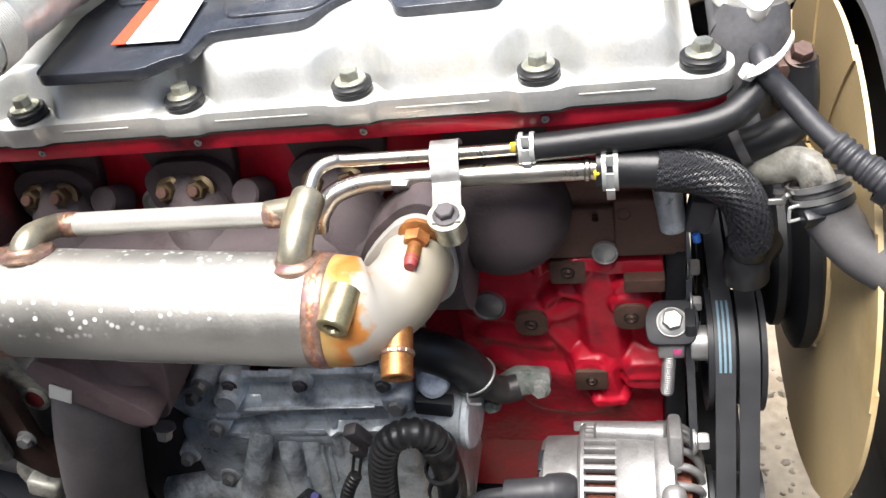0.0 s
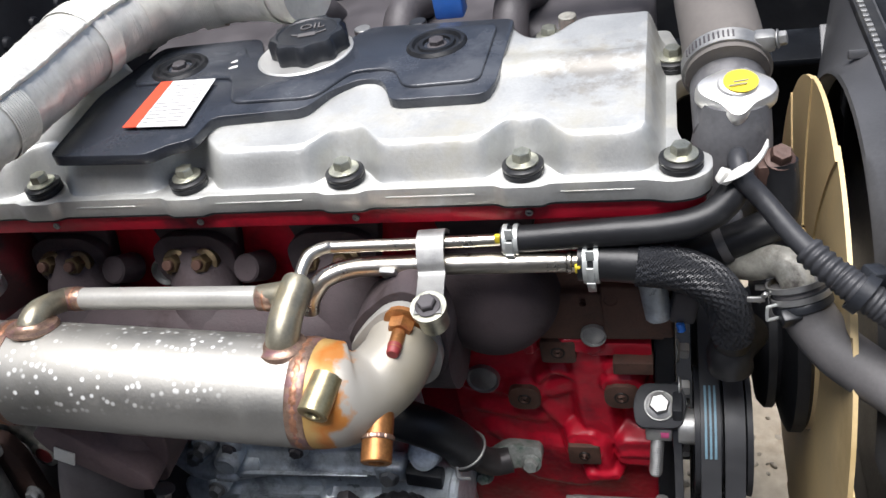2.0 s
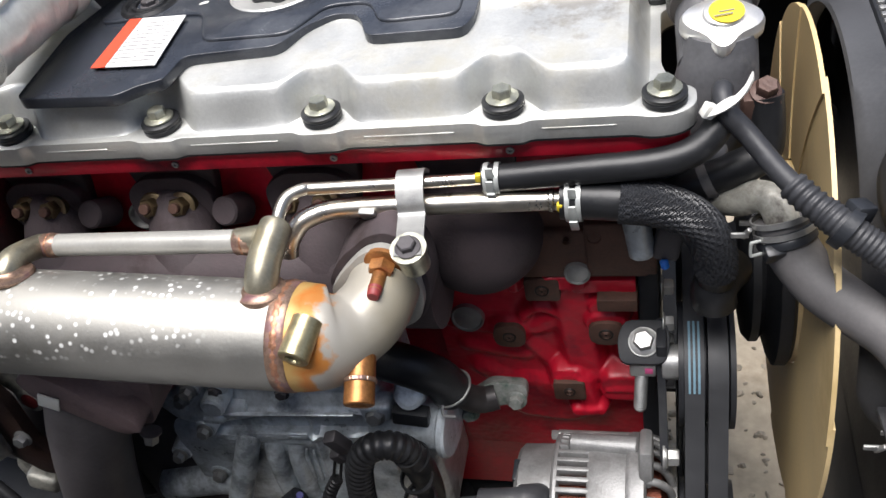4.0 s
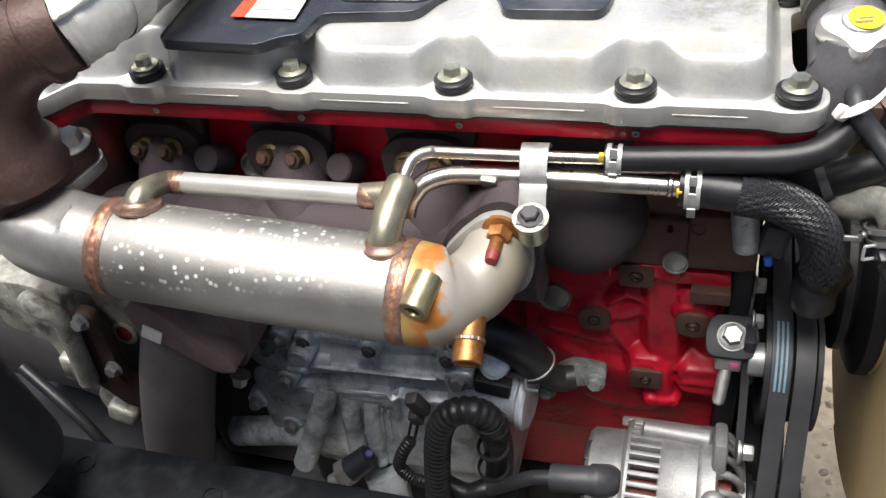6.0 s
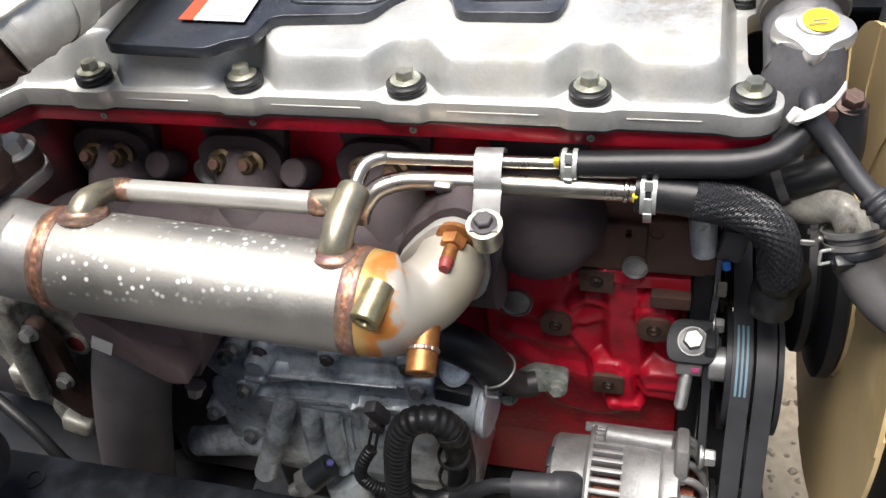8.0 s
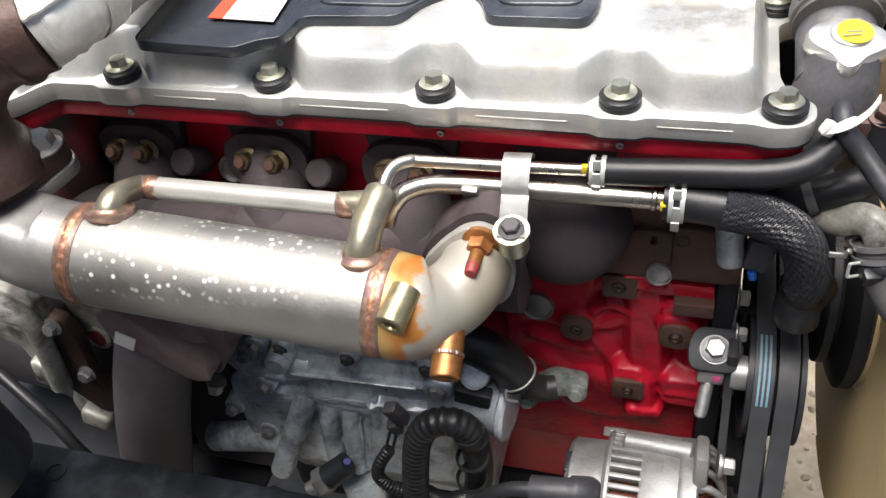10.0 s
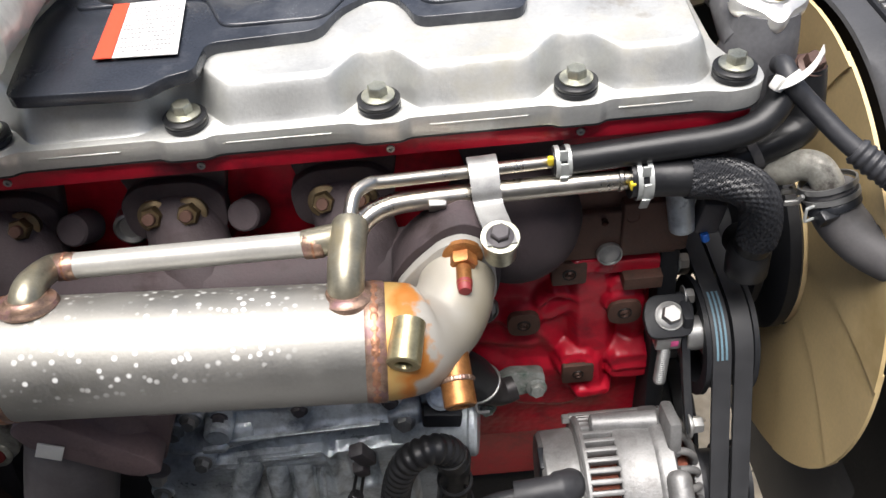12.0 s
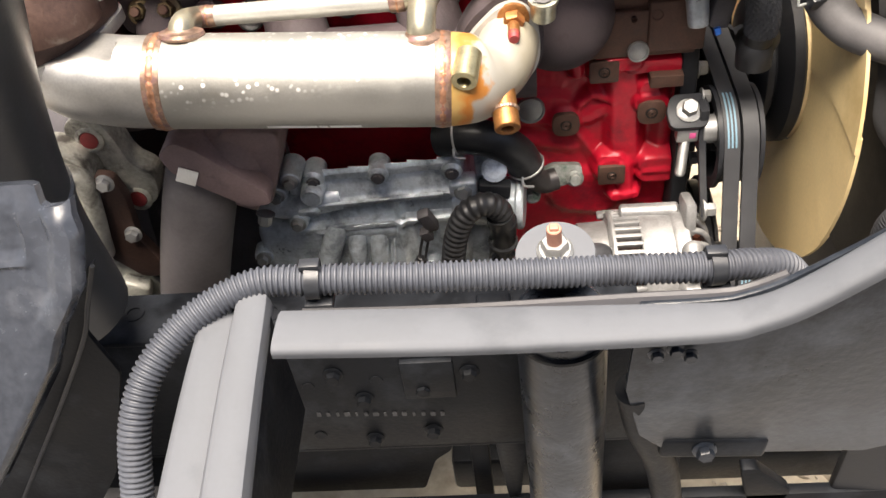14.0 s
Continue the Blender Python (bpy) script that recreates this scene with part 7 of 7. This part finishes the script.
for q in ((-0.154, -0.2258, 0.803), (-0.15, -0.2258, 0.878), (-0.09, -0.2258, 0.883)):
    b = B()
    lathe(b, q, (0, -1, 0), [(0, 0.0006), (0.0055, 0.0006), (0.006, 0.0)], 20)
    part("hole", b, FRAME_PAINT, rail)
for q in ((-0.289, -0.193, 0.9475), (-0.17, -0.2, 0.9475)):
    b = B()
    lathe(b, q, (0, 0, 1), [(0.009, 0), (0.009, 0.0006), (0.006, 0.0006), (0.006, -0.002), (0, -0.002)], 20)
    part("hole", b, FRAME_PAINT, rail)

lip = thing("cab_support_bracket", (0.1, -0.34, 0.9), "grey-topped pressed steel cab support bracket", "bracket")
b = B()
line = [(-0.111, -0.3355, 1.0855), (0.0, -0.34, 1.0855), (0.08, -0.342, 1.0855), (0.145, -0.343, 1.086), (0.165, -0.343, 1.09), (0.185, -0.343, 1.1), (0.215, -0.341, 1.1225), (0.24, -0.338, 1.142), (0.256, -0.335, 1.151), (0.268, -0.333, 1.154), (0.282, -0.331, 1.15)]
pressed(b, glide(line, 6), (0, 1, -0.08), [(-0.52, -0.0035), (-0.52, -0.001), (-0.48, 0.0008), (-0.35, 0.0022), (0.0, 0.0028), (0.3, 0.0018), (0.48, -0.001), (0.54, -0.005), (0.55, -0.009)], lambda t: 0.035 - 0.0115 * smooth(0.02, 0.45, t) - 0.014 * smooth(0.88, 1.0, t))
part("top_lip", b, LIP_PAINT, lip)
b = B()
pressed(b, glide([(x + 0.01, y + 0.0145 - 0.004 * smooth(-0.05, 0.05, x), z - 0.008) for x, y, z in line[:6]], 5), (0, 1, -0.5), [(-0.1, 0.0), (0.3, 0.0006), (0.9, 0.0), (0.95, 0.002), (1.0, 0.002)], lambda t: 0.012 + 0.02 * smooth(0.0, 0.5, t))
part("rear_slope", b, LIP_REAR_SHADED, lip)
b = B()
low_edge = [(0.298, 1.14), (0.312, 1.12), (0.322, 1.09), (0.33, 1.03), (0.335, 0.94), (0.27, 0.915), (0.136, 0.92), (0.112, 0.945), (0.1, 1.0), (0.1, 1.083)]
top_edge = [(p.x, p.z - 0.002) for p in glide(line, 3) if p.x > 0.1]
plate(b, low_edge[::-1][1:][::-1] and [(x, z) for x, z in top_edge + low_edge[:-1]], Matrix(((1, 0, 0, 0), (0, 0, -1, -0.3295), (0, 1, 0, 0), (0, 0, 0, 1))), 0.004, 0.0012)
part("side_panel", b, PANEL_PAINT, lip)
b = B()
rod(b, (0.062, -0.285, 1.03), (0.07, -0.268, 0.55), 0.0315, 0.0315, 36, 0.003)
part("tube_post", b, TUBE_PAINT, lip)
b = B()
lathe(b, (0.0621, -0.2847, 1.018), (0.01, 0.04, -1), [(0.0315, 0), (0.034, 0.001), (0.034, 0.004), (0.0315, 0.006)], 36)
part("weld_ring", b, FRAME_PAINT, lip)
b = B()
plate(b, rounded([(0.0, 0.96), (0.028, 0.96), (0.034, 0.76), (0.026, 0.674), (0.014, 0.668), (0.006, 0.76)], 0.004, 3), Matrix(((1, 0, 0, 0), (0, 0, -1, -0.222), (0, 1, 0, 0), (0, 0, 0, 1))), 0.02, 0.003)
part("gusset", b, FRAME_PAINT, lip)
for q in ((0.116, -0.334, 1.043), (0.127, -0.334, 1.047), (0.136, -0.334, 1.041)):
    bolt(lip, q, (0, -1, 0), 0.007, 0.004, TUBE_PAINT)
b = B()
tube(b, [(0.108, -0.318, 0.985), (0.118, -0.312, 0.93), (0.138, -0.3, 0.86), (0.15, -0.29, 0.79)], 0.013, 18, 6)
part("lower_strut", b, FRAME_PAINT, lip)
b = B()
box(b, (0.165, -0.322, 0.926), (0.075, 0.018, 0.024), 0.004, (0, 3, 0), 3)
foot = part("lower_bracket", b, FRAME_PAINT, lip)
bolt(foot, (0.158, -0.332, 0.928), (0, -1, 0.1), 0.011, 0.006, TUBE_PAINT)
b = B()
tube(b, [(0.198, -0.318, 0.915), (0.21, -0.322, 0.928), (0.235, -0.324, 0.934), (0.28, -0.324, 0.93), (0.33, -0.32, 0.925)], 0.0035, 12, 6)
part("brake_line", b, RUBBER, lip, "thin black line under the panel")

cross = thing("side_step_stay", (-0.14, -0.4, 0.8), "grey pressed steel stay with a folded edge", "bracket")
b = B()
pressed(b, glide([(-0.141, -0.309, 1.0855), (-0.1405, -0.33, 1.0855), (-0.1385, -0.38, 1.085), (-0.1345, -0.45, 1.083), (-0.131, -0.52, 1.077)], 5), (1, 0, 0),
        [(-0.6, -0.016), (-0.58, -0.011), (-0.54, -0.0075), (-0.45, -0.0055), (-0.15, -0.0055), (-0.05, -0.007), (0.0, -0.004), (0.05, 0.002), (0.13, 0.004), (0.42, 0.004), (0.5, 0.0022), (0.53, -0.003), (0.54, -0.008)], lambda t: 0.041 + 0.008 * t)
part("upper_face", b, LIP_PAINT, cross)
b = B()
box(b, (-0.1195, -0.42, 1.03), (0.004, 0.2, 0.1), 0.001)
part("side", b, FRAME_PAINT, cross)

loom = thing("chassis_loom", (0, -0.29, 1.05), "long grey corrugated cable loom on the rail", "cable")
b = B()
corrugated(b, [(-0.209, -0.425, 0.97), (-0.2073, -0.397, 1.0077), (-0.2035, -0.371, 1.043), (-0.1926, -0.347, 1.066), (-0.1689, -0.322, 1.081), (-0.1315, -0.302, 1.0895), (-0.093, -0.2975, 1.0865), (-0.03, -0.294, 1.08), (0.03, -0.29, 1.074), (0.1, -0.286, 1.068), (0.158, -0.284, 1.0645), (0.18, -0.28, 1.061), (0.205, -0.272, 1.05), (0.22, -0.265, 1.03)], 0.0102, 0.0036, 0.0017, 24)
part("conduit", b, LOOM, loom)
for q, d in (((-0.093, -0.2975, 1.0865), (1, 0.05, -0.1)), ((0.158, -0.284, 1.0645), (1, 0.1, -0.06))):
    b = B()
    lathe(b, Vector(q) - Vector(d).normalized() * 0.0045, d, [(0.0102, 0), (0.0122, 0), (0.0122, 0.009), (0.0102, 0.009)], 28)
    box(b, Vector(q) + Vector((0, 0.001, 0.0125)), (0.013, 0.008, 0.005), 0.001)
    box(b, Vector(q) + Vector((0.002, -0.004, -0.015)), (0.018, 0.014, 0.006), 0.001)
    part("clip", b, BLACK_PLASTIC, loom, "black plastic loom clip")

mount = thing("engine_mount", (0.06, -0.25, 1.04), "engine mount stud with a broad steel washer", "engine mount")
b = B()
lathe(b, (0.062, -0.236, 0.947), (-0.02, -0.15, 1), [(0, 0), (0.034, 0), (0.034, 0.008), (0.022, 0.03), (0.019, 0.06), (0.022, 0.09), (0.024, 0.103), (0, 0.103)], 32)
part("rubber", b, RUBBER, mount, "black rubber mount body")
tilt = Vector((-0.04, -0.12, 1)).normalized()
base = Vector((0.0605, -0.2545, 1.0525))
b = B()
lathe(b, base, tilt, [(0, 0), (0.0265, 0), (0.0272, 0.001), (0.0265, 0.0032), (0.01, 0.0045), (0, 0.0045)], 44)
part("washer", b, LIP_PAINT, mount, "broad grey dished washer")
b = B()
lathe(b, base + tilt * 0.0045, tilt, [(0, 0), (0.0125, 0), (0.0125, 0.0018), (0.0105, 0.0035), (0, 0.0035)], 30)
hexagon(b, base + tilt * 0.0065, tilt, 0.0165, 0.0085, 20)
part("nut", b, ZINC, mount, "zinc flange nut")
b = B()
rod(b, base, base + tilt * 0.0285, 0.0052, 0.005)
box(b, base + tilt * 0.026, (0.006, 0.006, 0.009), 0.001)
part("stud", b, surface("primer_red_stud", (0.42, 0.2, 0.14), 0.6, 0.2), mount, "reddish primed stud end")

mud = thing("mudguard", (-0.28, -0.33, 0.9), "scuffed glossy black plastic mudguard with a recessed pad", "mudguard")
GUARD = surface("scuffed_glossy_plastic", (0.034, 0.0385, 0.048), 0.25, 0.0, 0.5, 10, 0.3, 170, (0.12, 0.128, 0.145), 0.54)
GUARD_EDGE = ((0.98, -0.325), (1.0483, -0.2704), (1.0987, -0.232), (1.117, -0.2232), (1.1403, -0.2053), (1.1673, -0.2006), (1.182, -0.2045))


def guard_edge(z):
    for (a, p), (c, q) in zip(GUARD_EDGE, GUARD_EDGE[1:]):
        if a <= z <= c:
            return p + (q - p) * (z - a) / (c - a)
    return GUARD_EDGE[-1][1]


b = B()
sheet_, back_ = [], []
for j in range(81):
    v = j / 80
    row_, row2 = [], []
    for i in range(61):
        u = i / 60
        z0 = 0.98 + 0.202 * v
        x0 = -0.43 + (guard_edge(z0) + 0.43) * u
        z0 += 0.0075 * smooth(0.955, 1.0, v) * smooth(-0.219, -0.2245, x0)
        pad = smooth(-0.2295, -0.2315, x0) * smooth(1.1525, 1.1545, z0) * smooth(1.1845, 1.1825, z0)
        pad -= 1.6 * smooth(-0.233, -0.2345, x0) * smooth(1.156, 1.158, z0) * smooth(1.181, 1.179, z0)
        y0 = -0.34 - 0.6 * (1.15 - z0) + 0.006 * (1 - smooth(0, 0.006, guard_edge(z0) - x0)) ** 2 - 0.007 * smooth(0.02, 0.012, guard_edge(z0) - x0) * smooth(1.1, 1.15, z0) - 0.0022 * pad + 0.004 * smooth(0.97, 1.0, v)
        row_.append(b.verts.new((x0, y0, z0)))
        row2.append(b.verts.new((x0, y0 + 0.006, z0 - 0.002)))
    sheet_.append(row_)
    back_.append(row2)
for g_ in (sheet_, back_):
    for j in range(80):
        for i in range(60):
            b.faces.new((g_[j][i], g_[j][i + 1], g_[j + 1][i + 1], g_[j + 1][i]))
for j in range(80):
    b.faces.new((sheet_[j][60], sheet_[j + 1][60], back_[j + 1][60], back_[j][60]))
for i in range(60):
    b.faces.new((sheet_[80][i], sheet_[80][i + 1], back_[80][i + 1], back_[80][i]))
part("shell", b, GUARD, mud)
b = B()
plate(b, rounded([(-0.2225, 1.1165), (-0.2548, 1.0496), (-0.2482, 1.0046), (-0.3016, 0.8723), (-0.3494, 0.8), (-0.56, 0.7), (-0.56, 0.9), (-0.396, 0.87), (-0.29, 1.01), (-0.24, 1.1)], 0.004, 3), Matrix(((1, 0, 0, 0), (0, 0, -1, -0.3), (0, 1, 0, 0), (0, 0, 0, 1))), 0.004, 0.001)
flap = part("side_flap", b, FRAME_PAINT, mud, "dull black flap beside the guard")
b = B()
tube(b, [(-0.2225, -0.304, 1.1165), (-0.24, -0.305, 1.08), (-0.2548, -0.306, 1.0496), (-0.3, -0.306, 0.98), (-0.396, -0.306, 0.8391)], 0.0016, 10, 6)
part("rolled_edge", b, TYRED_BLACK, flap)
b = B()
tube(b, [(-0.235, -0.27, 1.42), (-0.255, -0.26, 1.3), (-0.285, -0.25, 1.2), (-0.305, -0.24, 1.1), (-0.31, -0.23, 1.0)], 0.044, 32, 8)
intake = thing("intake_duct", (-0.31, -0.23, 1.0), "shiny black plastic intake duct beside the engine", "air duct")
part("pipe", b, BLACK_PLASTIC, intake)
for z_, x_, y_ in ((1.36, -0.243, -0.266), (1.12, -0.302, -0.242)):
    b = B()
    lathe(b, (x_, y_, z_), (0.2, -0.08, 1), [(0.0435, 0), (0.0455, 0.001), (0.0455, 0.007), (0.0435, 0.008)], 40)
    part("band", b, BLACK_PLASTIC, intake)

for name, c, s in (("cross_member", (-0.05, 0.22, 0.644), (0.12, 0.46, 0.082)), ("cross_member", (0.3, -0.13, 0.6), (0.7, 0.05, 0.06))):
    b = B()
    box(b, c, s, 0.006)
    single(name, b, FRAME_PAINT, "black painted steel cross member under the engine", "chassis member", "cross members")
far = thing("far_chassis_rail", (0, 0.5, 0.76), "black painted far chassis rail", "chassis rail")
b = B()
box(b, (0.0, 0.45, 0.91), (2.4, 0.008, 0.28), 0.002)
part("web", b, FRAME_PAINT, far)
b = B()
box(b, (0.0, 0.415, 1.0545), (2.4, 0.07, 0.008), 0.002)
part("top_flange", b, FRAME_PAINT, far)
sump = thing("oil_sump", (-0.1, 0.08, 0.5), "black pressed steel oil sump", "oil sump")
b = B()
box(b, (-0.06, 0.15, 0.625), (0.42, 0.22, 0.15), 0.02, None, 4)
part("pan", b, FRAME_PAINT, sump)
LOWER = Matrix(((1, 0, 0, 0), (0, 0, -1, -0.2), (0, 1, 0, 0), (0, 0, 0, 1)))
for outline in ([(-0.2, 0.775), (-0.034, 0.775), (-0.04, 0.727), (-0.058, 0.709), (-0.074, 0.655), (-0.26, 0.655), (-0.26, 0.709), (-0.213, 0.709)], [(-0.6, 0.775), (-0.222, 0.775), (-0.217, 0.703), (-0.6, 0.6)],
                [(-0.6, 0.668), (0.6, 0.672), (0.6, 0.56), (-0.6, 0.56)], [(-0.0215, 0.775), (-0.003, 0.775), (-0.003, 0.6), (-0.0215, 0.6)], [(0.1, 0.775), (0.178, 0.775), (0.182, 0.704), (0.176, 0.66), (0.1, 0.66)],
                [(0.236, 0.72), (0.252, 0.72), (0.29, 0.676), (0.285, 0.655), (0.25, 0.655)]):
    b = B()
    plate(b, rounded(outline, 0.005, 3), LOWER, 0.012, 0.0015)
    single("axle_stay", b, FRAME_PAINT, "black steel stay under the chassis rail", "chassis member", "axle stays")
    LOWER = LOWER @ Matrix.Translation((0, 0, 0.0145 if LOWER[1][3] > -0.22 else -0.029))

# ---- dark hoses behind the downpipe ----
for pts, r in (([(-0.46, -0.08, 0.9), (-0.4, -0.1, 0.86), (-0.37, -0.11, 0.82), (-0.35, -0.1, 0.76)], 0.006),
               ([(-0.18, -0.1, 0.8), (-0.14, -0.115, 0.815), (-0.1, -0.115, 0.805), (-0.06, -0.11, 0.79)], 0.008), ([(-0.19, -0.12, 0.775), (-0.12, -0.125, 0.79), (-0.05, -0.12, 0.775), (0.02, -0.11, 0.78)], 0.0065)):
    b = B()
    tube(b, pts, r, 14, 8)
    single("vacuum_hose", b, RUBBER, "thin black rubber hose among the engine parts", "hose", "small hoses")

arch = thing("wheel_arch", (0.56, -0.22, 0.62), "black plastic wheel arch beside the radiator", "wheel arch")
b = B()
box(b, (0.56, -0.235, 0.76), (0.46, 0.012, 0.42), 0.004, (0, 0, -4))
part("panel", b, TYRED_BLACK, arch)
b = B()
box(b, (0.56, -0.247, 0.967), (0.46, 0.03, 0.012), 0.004, (0, 0, -4))
part("rim", b, TYRED_BLACK, arch)

# ---- loose stones ----
random.seed(4)
b = B()
for k in range(900):
    x, y, r = random.uniform(0.1, 0.9), random.uniform(-0.35, 0.6), random.choice((0.004, 0.005, 0.006, 0.009))
    m = Matrix.Translation((x, y, 0.252)) @ Euler((random.random() * 3, random.random() * 3, random.random() * 3)).to_matrix().to_4x4() @ Matrix.Diagonal((r * random.uniform(0.8, 1.5), r, r * random.uniform(0.5, 0.9), 1))
    bmesh.ops.create_icosphere(b, subdivisions=1, radius=1.0, matrix=m)
single("gravel_stones", b, surface("gravel_stone", (0.3, 0.26, 0.2), 0.9, 0.0, 0.4, 25, 0.5, 120), "loose sandy stones on the ground", "gravel", kind="stuff")
